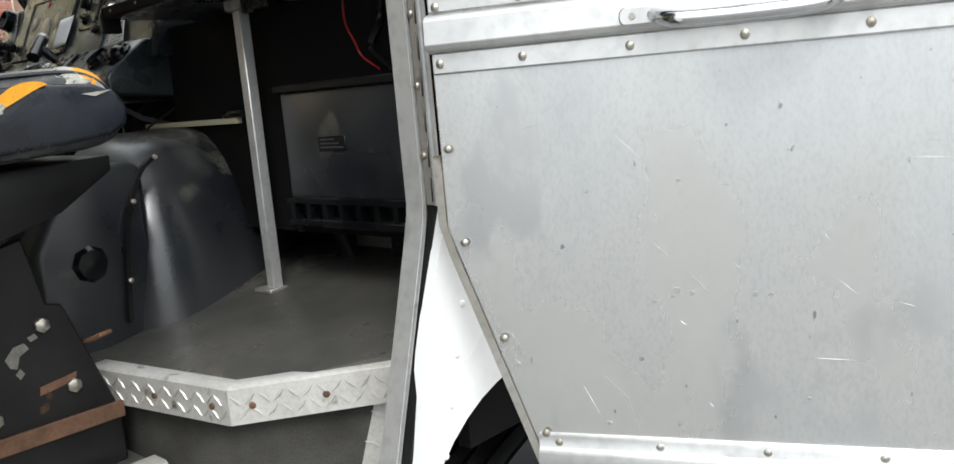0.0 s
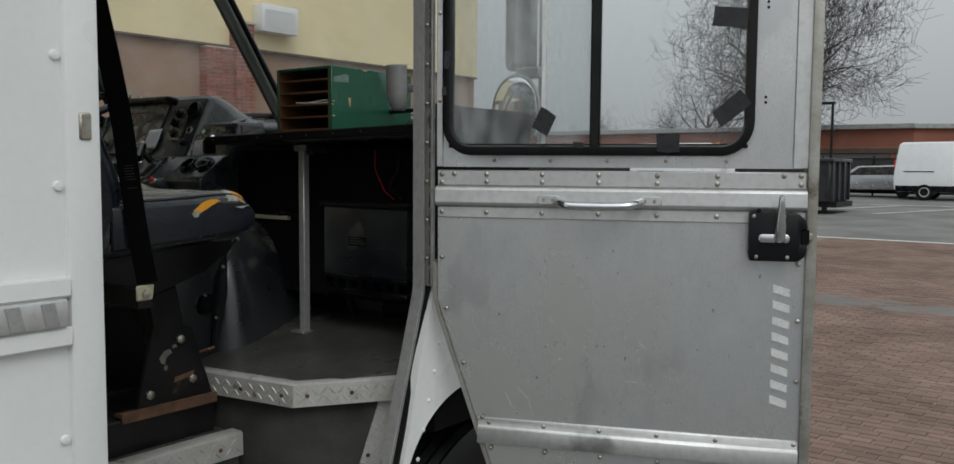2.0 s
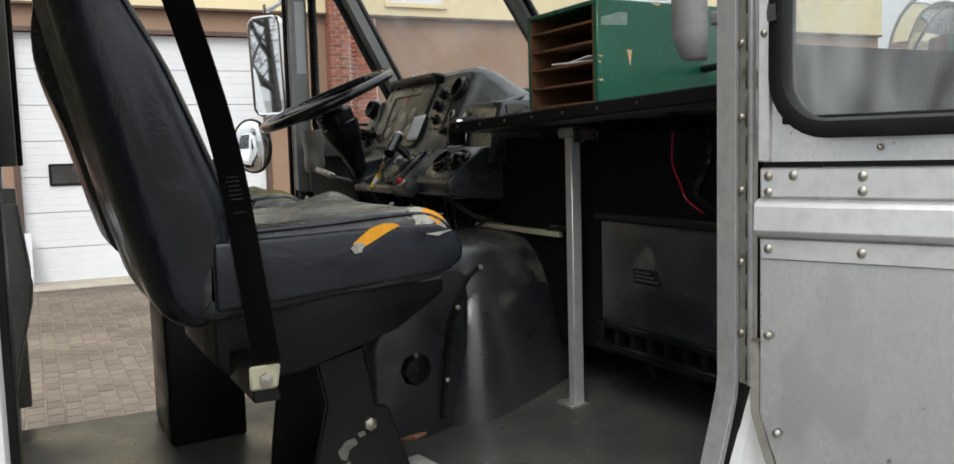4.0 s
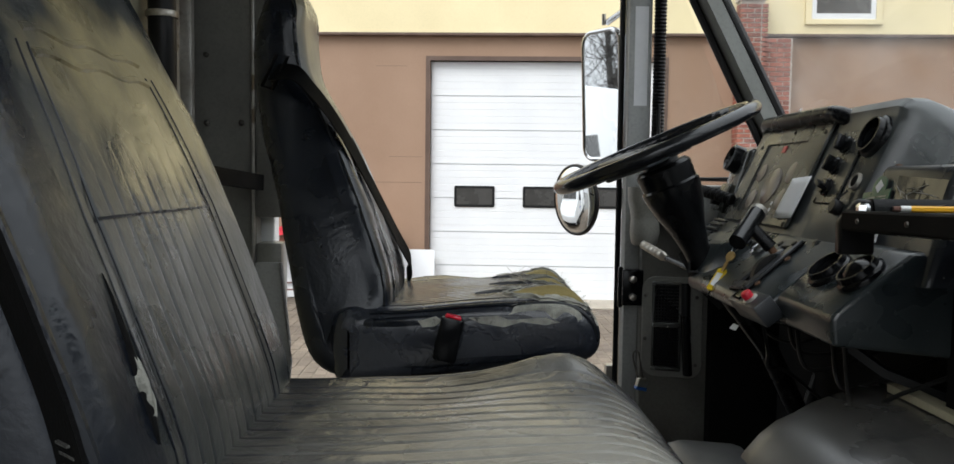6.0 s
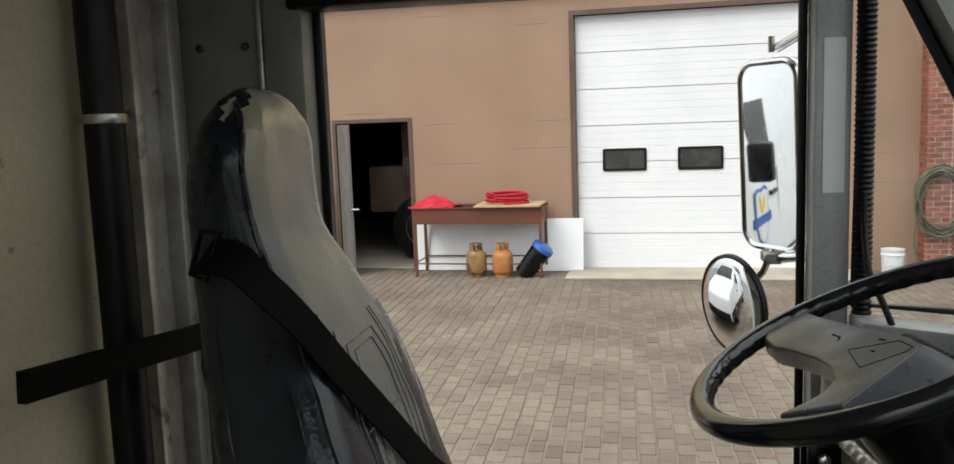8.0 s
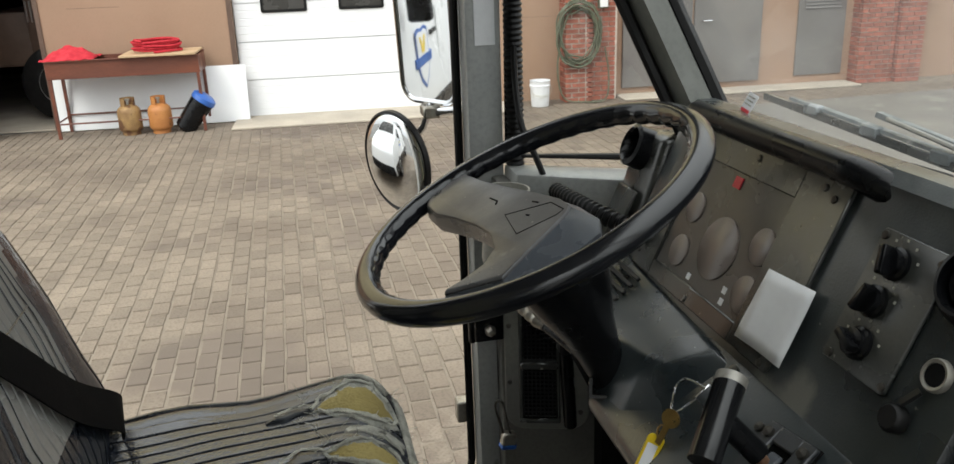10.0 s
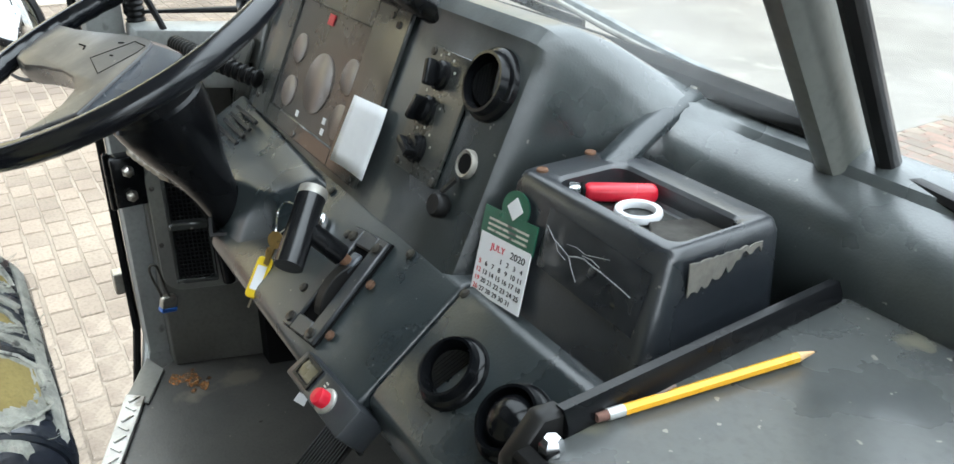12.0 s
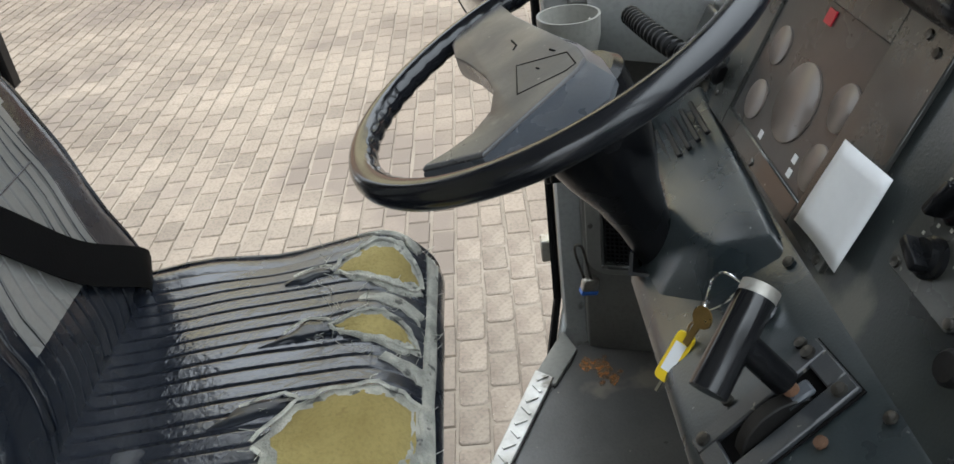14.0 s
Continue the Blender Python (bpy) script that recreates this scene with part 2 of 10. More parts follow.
M["carpet"] = mat("grey_ribbed_riser", (0.0805, 0.0784, 0.0714), (0.0462, 0.0448, 0.0406), 0.9, 0, 7, 260, 0.7, 0.002, spec=0.1)
M["steel"] = mat("black_painted_steel", (0.007, 0.007, 0.0075), (0.014, 0.0135, 0.013), 0.40, 0.1, 8, 120, 0.15, 0.001, (0.08, 0.042, 0.022), 14, 0.70, spec=0.28)
M["rust"] = mat("rusty_steel", (0.17, 0.085, 0.045), (0.09, 0.05, 0.03), 0.85, 0.1, 20, 160, 0.5, 0.001)
M["belt"] = mat("black_webbing", (0.0032, 0.0032, 0.0035), (0.0055, 0.0055, 0.0056), 0.7, 0, 10, 500, 0.5, 0.001, spec=0.05)
M["belt_print"] = mat("faded_grey_print", (0.055, 0.055, 0.052), (0.020, 0.020, 0.019), 0.7, 0, 300, 500, 0.3, 0.0005)
M["chrome"] = mat("chrome", (0.75, 0.76, 0.78), (0.62, 0.63, 0.64), 0.14, 1.0, 8, 60, 0.02, 0.0005, rough_var=0.06, grain=0.05)
M["zinc"] = mat("zinc_screw", (0.50, 0.48, 0.43), (0.32, 0.29, 0.24), 0.4, 0.9, 40, 200, 0.1)
M["cream"] = mat("cream_bulkhead_paint", (0.52, 0.49, 0.345), (0.41, 0.385, 0.27), 0.45, 0, 3, 80, 0.05, 0.001, (0.09, 0.08, 0.06), 18, 0.70)
M["grey_paint"] = mat("grey_cab_paint", (0.40, 0.41, 0.40), (0.29, 0.30, 0.29), 0.42, 0.1, 5, 120, 0.08, 0.001, (0.05, 0.05, 0.045), 10, 0.68)
M["screw"] = mat("dark_screw", (0.10, 0.095, 0.085), (0.06, 0.056, 0.05), 0.4, 0.8, 40, 200, 0.1)
M["gloss_black"] = mat("glossy_black_plastic", (0.006, 0.0063, 0.007), (0.009, 0.0095, 0.0105), 0.14, 0, 9, 200, 0.03, 0.0004, rough_var=0.06, grain=0.1)
M["rim_black"] = mat("smooth_black_rim", (0.005, 0.0056, 0.0075), (0.010, 0.0108, 0.013), 0.17, 0, 14, 260, 0.08, 0.0005, (0.03, 0.03, 0.03), 12, 0.68, rough_var=0.06, spec=0.6)
M["tape_old"] = mat("old_grey_tape", (0.17, 0.16, 0.14), (0.10, 0.095, 0.085), 0.7, 0, 40, 200, 0.4)
M["green"] = mat("green_enamel", (0.012, 0.105, 0.058), (0.008, 0.070, 0.040), 0.36, 0, 4, 120, 0.1, 0.001, (0.25, 0.25, 0.17), 16, 0.74)
M["old_label"] = mat("old_paper_label", (0.20, 0.27, 0.23), (0.12, 0.20, 0.16), 0.5, 0, 30, 200, 0.1)
M["alu_dull"] = mat("dull_grey_metal", (0.40, 0.40, 0.40), (0.29, 0.29, 0.285), 0.42, 0.35, 14, 120, 0.08, 0.001, (0.18, 0.175, 0.165), 18, 0.66)
M["wood"] = mat("bare_brown_wood", (0.15, 0.066, 0.028), (0.085, 0.038, 0.017), 0.6, 0, 6, 80, 0.2, 0.001, stretch=(6, 1, 1))
M["table_wood"] = mat("brown_table_wood", (0.16, 0.052, 0.030), (0.10, 0.032, 0.02), 0.45, 0, 5, 80, 0.1, 0.001, stretch=(1, 0.2, 1))
M["paper"] = mat("white_paper", (0.78, 0.79, 0.80), (0.70, 0.71, 0.73), 0.8, 0, 8, 90, 0.15, 0.001, grain=0.06)
M["glass"] = glass_mat("window_glass", (0.98, 0.985, 0.982), 0.03)
M["glass_dirty"] = glass_mat("dusty_windscreen", (0.975, 0.98, 0.978), 0.10)
M["mirror"] = mirror_mat("mirror_glass")
M["red"] = mat("red_plastic", (0.62, 0.015, 0.035), (0.50, 0.01, 0.03), 0.3, 0, 10, 80, 0.02, grain=0.05)
M["yellow"] = mat("yellow_plastic", (0.80, 0.58, 0.02), (0.72, 0.50, 0.02), 0.35, 0, 10, 80, 0.02, grain=0.05)
M["brass"] = mat("worn_brass", (0.46, 0.30, 0.10), (0.32, 0.21, 0.075), 0.32, 0.9, 40, 200, 0.08, grain=0.1)
M["smoke"] = mat("smoked_amber_plastic", (0.10, 0.085, 0.045), (0.07, 0.06, 0.03), 0.25, 0, 30, 120, 0.05)
M["clear_tape"] = mat("clear_tape_over_plastic", (0.016, 0.018, 0.020), (0.028, 0.030, 0.032), 0.12, 0, 20, 90, 0.1, 0.001, rough_var=0.06, spec=0.6)
M["tape_glint"] = mat("tape_crease_glint", (0.30, 0.31, 0.32), (0.16, 0.17, 0.18), 0.2, 0, 90, 300, 0.1)
M["matte_scrap"] = mat("dusty_rubber_scrap", (0.055, 0.052, 0.046), (0.035, 0.033, 0.030), 0.8, 0, 40, 200, 0.3, spec=0.2)
M["hub_blue"] = mat("smooth_hub_edge", (0.055, 0.062, 0.074), (0.075, 0.083, 0.095), 0.30, 0, 7, 300, 0.1, 0.0005, (0.11, 0.113, 0.12), 12, 0.66)
M["cup_grey"] = mat("pale_grey_moulded_plastic", (0.33, 0.325, 0.29), (0.25, 0.245, 0.22), 0.4, 0, 8, 160, 0.1)
M["wiper_grey"] = mat("weathered_grey_metal", (0.17, 0.19, 0.20), (0.10, 0.115, 0.12), 0.5, 0.2, 30, 200, 0.2, 0.001, (0.28, 0.30, 0.31), 22, 0.62)
# pinkish base colour stands in for reflections in the gauge glass
M["gauge"] = mat("reflection_tinted_gauge_glass", (0.13, 0.108, 0.094), (0.17, 0.14, 0.122), 0.3, 0, 6, 60, 0.0, coat=0.15, grain=0.05)
M["gauge_plate"] = mat("gauge_plate", (0.036, 0.035, 0.033), (0.050, 0.048, 0.045), 0.26, 0, 4, 120, 0.03, spec=0.5)
M["brick"] = mat("red_brick", (0.33, 0.105, 0.065), (0.22, 0.075, 0.05), 0.85, 0, 10, 120, 0.4, 0.003, per_piece=0.25)
M["brick_far"] = mat("red_brick_joined", (0.33, 0.105, 0.065), (0.22, 0.075, 0.05), 0.85, 0, 10, 120, 0.4, 0.003, island=0.25)
M["mortar"] = mat("pale_mortar", (0.56, 0.50, 0.44), (0.46, 0.41, 0.36), 0.95, 0, 12, 150, 0.4, 0.003)
M["tan"] = mat("tan_painted_block", (0.32, 0.205, 0.137), (0.285, 0.182, 0.122), 0.7, 0, 0.8, 40, 0.15, 0.003, grain=0.08)
M["stucco"] = mat("cream_yellow_stucco", (0.80, 0.69, 0.43), (0.73, 0.63, 0.39), 0.85, 0, 0.7, 40, 0.3, 0.004, grain=0.08)
M["door_white"] = mat("white_door_panel", (0.76, 0.77, 0.78), (0.71, 0.72, 0.74), 0.45, 0, 1.5, 60, 0.05, 0.001, grain=0.04)
M["concrete"] = mat("pale_concrete", (0.42, 0.37, 0.30), (0.33, 0.295, 0.245), 0.9, 0, 2, 60, 0.3, 0.004)
M["concrete_pale"] = mat("pale_yard_concrete", (0.165, 0.155, 0.138), (0.138, 0.130, 0.116), 0.9, 0, 1.2, 45, 0.3, 0.004, (0.19, 0.18, 0.16), 2.5, 0.62)
M["asphalt"] = mat("worn_asphalt", (0.17, 0.165, 0.155), (0.12, 0.118, 0.112), 0.9, 0, 0.6, 40, 0.4, 0.004)
M["joint"] = mat("sandy_joint", (0.215, 0.180, 0.140), (0.160, 0.133, 0.103), 0.95, 0, 1.3, 60, 0.4, 0.004)
M["paver"] = mat("tan_concrete_paver", (0.208, 0.170, 0.130), (0.150, 0.119, 0.092), 0.85, 0, 6, 60, 0.6, 0.004, (0.125, 0.100, 0.079), 1.3, 0.57, per_piece=0.10, grain=0.55, flecks=((0.30, 0.265, 0.215), 70, 0.70))
M["paver_far"] = mat("tan_concrete_pavers", (0.205, 0.167, 0.127), (0.145, 0.115, 0.088), 0.85, 0, 0.9, 60, 0.6, 0.004, (0.125, 0.099, 0.078), 0.55, 0.54, island=0.14, grain=0.5)
M["paver_red"] = mat("brown_clay_pavers", (0.20, 0.125, 0.095), (0.14, 0.09, 0.07), 0.85, 0, 0.8, 38, 0.4, 0.004, island=0.2)
M["blue"] = mat("blue_plastic", (0.03, 0.12, 0.42), (0.025, 0.09, 0.33), 0.4, 0, 6, 80, 0.05, grain=0.05)
# near-black, used largely to stand in for shade in openings and recesses
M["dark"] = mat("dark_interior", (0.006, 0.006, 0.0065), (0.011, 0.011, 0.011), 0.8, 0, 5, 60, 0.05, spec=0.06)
M["grey_door"] = mat("grey_steel_door", (0.16, 0.15, 0.14), (0.13, 0.12, 0.115), 0.5, 0.1, 2, 60, 0.05)
M["brown_trim"] = mat("brown_door_frame", (0.12, 0.075, 0.055), (0.09, 0.055, 0.04), 0.5, 0, 3, 60, 0.05)
M["bark"] = mat("grey_bark", (0.060, 0.054, 0.048), (0.040, 0.036, 0.032), 0.9, 0, 6, 60, 0.4, 0.01)

M["rust_stain"] = mat("orange_rust_stain", (0.34, 0.135, 0.022), (0.15, 0.075, 0.028), 0.9, 0, 40, 200, 0.3)
# the stain breaks up into grains
nt_ = M["rust_stain"].node_tree
grains = nt_.nodes.new("ShaderNodeTexNoise")
grains.inputs["Scale"].default_value, grains.inputs["Detail"].default_value = 120, 6
step_ = nt_.nodes.new("ShaderNodeMapRange")
step_.inputs["From Min"].default_value, step_.inputs["From Max"].default_value = 0.40, 0.62
geo_ = nt_.nodes.new("ShaderNodeNewGeometry")
nt_.links.new(geo_.outputs["Position"], grains.inputs["Vector"])
nt_.links.new(grains.outputs["Fac"], step_.inputs["Value"])
nt_.links.new(step_.outputs["Result"], nt_.nodes["Principled BSDF"].inputs["Alpha"])
M["door_glass_hazy"] = glass_mat("fogged_door_glass", (0.84, 0.86, 0.86), 0.34)
M["door_glass"] = glass_mat("door_glass", (0.95, 0.96, 0.96), 0.07)
M["tape"] = mat("shiny_black_tape", (0.010, 0.010, 0.011), (0.018, 0.018, 0.019), 0.28, 0, 25, 60, 0.4, 0.002)
M["reflector"] = mat("pale_reflective_stripe", (0.72, 0.73, 0.72), (0.62, 0.63, 0.62), 0.35, 0, 20, 200, 0.05)
M["alu_door"] = mat("oxidised_aluminium_sheet", (0.74, 0.74, 0.72), (0.53, 0.54, 0.55), 0.33, 0.85, 5.0, 220, 0.05, 0.0006, (0.56, 0.565, 0.57), 7, 0.60, stretch=(1, 1, 0.6), flecks=((0.30, 0.30, 0.29), 70, 0.73), rough_var=0.13, grain=0.16, wrinkle=0.02, wr_scale=4)
M["worktop"] = mat("worn_black_worktop", (0.040, 0.045, 0.046), (0.085, 0.089, 0.085), 0.27, 0, 8, 160, 0.10, 0.0008, (0.12, 0.116, 0.09), 11, 0.66, grain=0.4, flecks=((0.22, 0.215, 0.185), 100, 0.72))
M["red_cloth_wire"] = mat("red_wire_skin", (0.40, 0.015, 0.02), (0.30, 0.01, 0.015), 0.4, 0, 10, 80, 0.02)
M["pencil"] = mat("yellow_pencil_paint", (0.80, 0.42, 0.02), (0.74, 0.38, 0.02), 0.35, 0, 30, 200, 0.02, grain=0.05)
M["eraser"] = mat("worn_eraser", (0.20, 0.10, 0.075), (0.13, 0.07, 0.055), 0.9, 0, 60, 300, 0.2)
M["bare_wood"] = mat("bare_pencil_wood", (0.66, 0.45, 0.24), (0.55, 0.36, 0.18), 0.8, 0, 60, 300, 0.1)
M["hump"] = mat("scuffed_black_cover", (0.010, 0.012, 0.0155), (0.030, 0.032, 0.034), 0.33, 0, 4, 320, 0.2, 0.0008, (0.075, 0.072, 0.064), 6, 0.62, spec=0.75, wrinkle=0.04, wr_scale=6,
               worn=(((0.12, 1.38, 1.54), (0.36, 0.30, 0.10), (0.080, 0.080, 0.077)),))
M["hose_green"] = mat("faded_green_hose", (0.11, 0.12, 0.075), (0.07, 0.08, 0.05), 0.6, 0, 10, 120, 0.1)
M["tank_rust"] = mat("rust_streaked_tank", (0.32, 0.20, 0.08), (0.20, 0.11, 0.045), 0.6, 0.1, 7, 90, 0.2, 0.001, (0.12, 0.055, 0.025), 8, 0.55)
M["tank_orange"] = mat("orange_painted_tank", (0.46, 0.20, 0.06), (0.38, 0.15, 0.045), 0.5, 0.1, 6, 90, 0.1, 0.001, (0.16, 0.075, 0.03), 12, 0.64)
M["red_cloth"] = mat("red_cloth", (0.50, 0.02, 0.035), (0.38, 0.012, 0.025), 0.85, 0, 12, 200, 0.3)
M["ply"] = mat("pale_plywood", (0.50, 0.36, 0.22), (0.42, 0.29, 0.17), 0.7, 0, 4, 60, 0.1, stretch=(1, 0.2, 1))
M["plank_grey"] = mat("weathered_grey_plank", (0.30, 0.26, 0.21), (0.22, 0.19, 0.155), 0.85, 0, 6, 80, 0.3, 0.002, stretch=(4, 4, 0.4))
M["van_white"] = mat("white_van_paint", (0.80, 0.81, 0.82), (0.74, 0.75, 0.76), 0.25, 0, 0.8, 40, 0.02, coat=0.5, grain=0.04)
M["line"] = mat("white_road_paint", (0.66, 0.66, 0.64), (0.52, 0.52, 0.50), 0.8, 0, 3, 60, 0.1)
M["far_brick"] = mat("far_red_brick", (0.30, 0.115, 0.075), (0.25, 0.095, 0.062), 0.85, 0, 0.6, 20, 0.1, 0.01)
M["silver"] = mat("silver_car_paint", (0.40, 0.41, 0.42), (0.34, 0.35, 0.36), 0.25, 0.5, 1, 40, 0.02, coat=0.5, grain=0.05)
M["screen"] = mat("dark_fence_screen", (0.022, 0.022, 0.022), (0.034, 0.033, 0.032), 0.8, 0, 2, 60, 0.2)
M["bin_black"] = mat("black_bin_plastic", (0.020, 0.021, 0.025), (0.032, 0.033, 0.038), 0.4, 0, 3, 60, 0.1)
M["amber"] = mat("amber_lens", (0.75, 0.28, 0.02), (0.65, 0.22, 0.02), 0.2, 0, 10, 60, 0.0, grain=0.05)
# kick paint darkened to carry the footwell's shade in its colour
M["kick_shaded"] = mat("shade_darkened_kick_paint", (0.125, 0.123, 0.110), (0.080, 0.078, 0.070), 0.5, 0, 6, 140, 0.12, 0.001, (0.11, 0.108, 0.095), 11, 0.70, spec=0.3)
M["kick"] = mat("dull_kick_paint", (0.21, 0.208, 0.185), (0.15, 0.148, 0.134), 0.42, 0.1, 5, 120, 0.08, 0.001, (0.08, 0.077, 0.066), 10, 0.68)

# ---- shaping helpers ----
def box(lo, hi, bev=0.0, seg=2):
    bm = bmesh.new()
    bmesh.ops.create_cube(bm, size=1)
    for v in bm.verts:
        v.co = Vector([(lo[i] + hi[i]) / 2 + v.co[i] * (hi[i] - lo[i]) for i in range(3)])
    if bev:
        bmesh.ops.bevel(bm, geom=bm.edges[:], offset=bev, segments=seg, profile=0.5, affect="EDGES")
    return bm


def prism(pts, axis, a, b, bev=0.0, seg=2):
    """A polygon, in the two other axes in order, pushed along axis from a to b."""
    bm = bmesh.new()
    put = {"x": lambda p, v: (v, p[0], p[1]), "y": lambda p, v: (p[0], v, p[1]), "z": lambda p, v: (p[0], p[1], v)}[axis]
    lo = [bm.verts.new(put(p, a)) for p in pts]
    hi = [bm.verts.new(put(p, b)) for p in pts]
    n = len(pts)
    bm.faces.new(lo), bm.faces.new(hi[::-1])
    for i in range(n):
        bm.faces.new((lo[i], hi[i], hi[(i + 1) % n], lo[(i + 1) % n]))
    bmesh.ops.recalc_face_normals(bm, faces=bm.faces[:])
    if bev:
        bmesh.ops.bevel(bm, geom=bm.edges[:], offset=bev, segments=seg, profile=0.5, affect="EDGES")
    return bm


def lathe(profile, n=32, m=None):
    """Spin (radius, height) pairs round z, then place by m."""
    bm = bmesh.new()
    rings = [[bm.verts.new((r * math.cos(2 * math.pi * k / n), r * math.sin(2 * math.pi * k / n), z)) for k in range(n)] for r, z in profile]
    for a, b in zip(rings, rings[1:]):
        for k in range(n):
            bm.faces.new((a[k], a[(k + 1) % n], b[(k + 1) % n], b[k]))
    bm.faces.new(rings[0][::-1]), bm.faces.new(rings[-1])
    bmesh.ops.recalc_face_normals(bm, faces=bm.faces[:])
    if m:
        bmesh.ops.transform(bm, matrix=m, verts=bm.verts[:])
    return bm


def sweep(points, section, closed=False, up=(0, 0, 1)):
    """Carry a flat section (list of side, up offsets) along a line of points."""
    pts = [Vector(p) for p in points]
    bm = bmesh.new()
    rings = []
    n = len(pts)
    ref = Vector(up)
    for i, p in enumerate(pts):
        if closed:
            d = pts[(i + 1) % n] - pts[i - 1]
        else:
            d = pts[min(i + 1, n - 1)] - pts[max(i - 1, 0)]
        d.normalize()
        s = d.cross(ref)
        if s.length < 1e-4:
            s = d.cross(Vector((1, 0, 0)))
        s.normalize()
        u = s.cross(d)
        rings.append([bm.verts.new(p + s * a + u * b) for a, b in section])
    k = len(section)
    for i in range(n if closed else n - 1):
        a, b = rings[i], rings[(i + 1) % n]
        for j in range(k):
            bm.faces.new((a[j], a[(j + 1) % k], b[(j + 1) % k], b[j]))
    if not closed:
        bm.faces.new(rings[0][::-1]), bm.faces.new(rings[-1])
    bmesh.ops.recalc_face_normals(bm, faces=bm.faces[:])
    return bm


def ring_section(r, n=10, r2=None):
    r2 = r2 or r
    return [(r * math.cos(2 * math.pi * k / n), r2 * math.sin(2 * math.pi * k / n)) for k in range(n)]


def tube(points, r, n=10, closed=False, up=(0, 0, 1), r2=None):
    return sweep(points, ring_section(r, n, r2), closed, up)


def smooth_line(points, per=6):
    """A Catmull-Rom line through points."""
    p = [Vector(v) for v in points]
    p = [2 * p[0] - p[1]] + p + [2 * p[-1] - p[-2]]
    out = []
    for i in range(1, len(p) - 2):
        for k in range(per):
            t = k / per
            a, b, c, d = p[i - 1], p[i], p[i + 1], p[i + 2]
            out.append(0.5 * ((2 * b) + (c - a) * t + (2 * a - 5 * b + 4 * c - d) * t * t + (3 * b - a - 3 * c + d) * t ** 3))
    out.append(p[-2])
    return out


def loft(rings, caps=True):
    bm = bmesh.new()
    vs = [[bm.verts.new(p) for p in r] for r in rings]
    n = len(vs[0])
    for a, b in zip(vs, vs[1:]):
        for j in range(n):
            bm.faces.new((a[j], a[(j + 1) % n], b[(j + 1) % n], b[j]))
    if caps:
        bm.faces.new(vs[0][::-1]), bm.faces.new(vs[-1])
    bmesh.ops.recalc_face_normals(bm, faces=bm.faces[:])
    return bm


def join(*bms):
    out = bms[0]
    for b in bms[1:]:
        me = bpy.data.meshes.new("tmp")
        b.to_mesh(me)
        b.free()
        out.from_mesh(me)
        bpy.data.meshes.remove(me)
    return out


def moved(bm, m):
    bmesh.ops.transform(bm, matrix=m, verts=bm.verts[:])
    return bm


def rounded_rect(w, h, r, n=5):
    """Corner-rounded outline, centred."""
    pts = []
    for cx, cy, a0 in ((w / 2 - r, h / 2 - r, 0), (-w / 2 + r, h / 2 - r, 90), (-w / 2 + r, -h / 2 + r, 180), (w / 2 - r, -h / 2 + r, 270)):
        for k in range(n + 1):
            a = radians(a0 + 90 * k / n)
            pts.append((cx + r * math.cos(a), cy + r * math.sin(a)))
    return pts


XF = []   # a pose for all that is built while it is set


def mesh_from(name, bm, material, angle=40):
    if XF:
        moved(bm, XF[-1])
    me = bpy.data.meshes.new(name)
    bm.to_mesh(me)
    bm.free()
    me.materials.append(M[material])
    me.polygons.foreach_set("use_smooth", [True] * len(me.polygons))
    me.set_sharp_from_angle(angle=radians(angle))
    return me


def thing(name, at=(0, 0, 0), label="", category="", group=""):
    ob = new(name)
    ob.location = XF[-1] @ Vector(at) if XF else at
    ob.empty_display_size = 0.05
    return tagged(ob, label, category, group)


def part(name, bm, material, parent, label="", angle=40):
    """One mesh under a thing or a part, given in world coordinates."""
    ob = new(name, mesh_from(name, bm, material, angle))
    ob.parent = parent
    base = Vector((0, 0, 0))
    p = parent
    while p:
        base += p.location
        p = p.parent
    ob.location = -base
    return tagged(ob, label)


def solid(name, bm, material, label="", category="", group="", kind="", angle=40):
    """A thing or piece of the setting that is one mesh."""
    return tagged(new(name, mesh_from(name, bm, material, angle)), label, category, group, kind)

# ---- ground ----
def ground_z(x, y):
    """Level by the building; the far car park rises gently."""
    return -0.12 + 0.02 * min(max(0.0, y - 12.0), 50.0)


bm = bmesh.new()
xs = [-400, -120, -60, -30, -16, -13, -8, -4, 0, 4, 10, 20, 40, 80, 150, 400]
ys = [-400, -100, -40, -15, -5, 0, 4, 8, 11, 14, 17, 20, 24, 28, 34, 40, 48, 60, 90, 150, 400]
grid = [[bm.verts.new((x, y, ground_z(x, y) - 0.012)) for x in xs] for y in ys]
for j in range(len(ys) - 1):
    for i in range(len(xs) - 1):
        bm.faces.new((grid[j][i], grid[j][i + 1], grid[j + 1][i + 1], grid[j + 1][i]))
solid("ground", bm, "asphalt", "worn grey asphalt car park and yard", "ground", kind="structure")

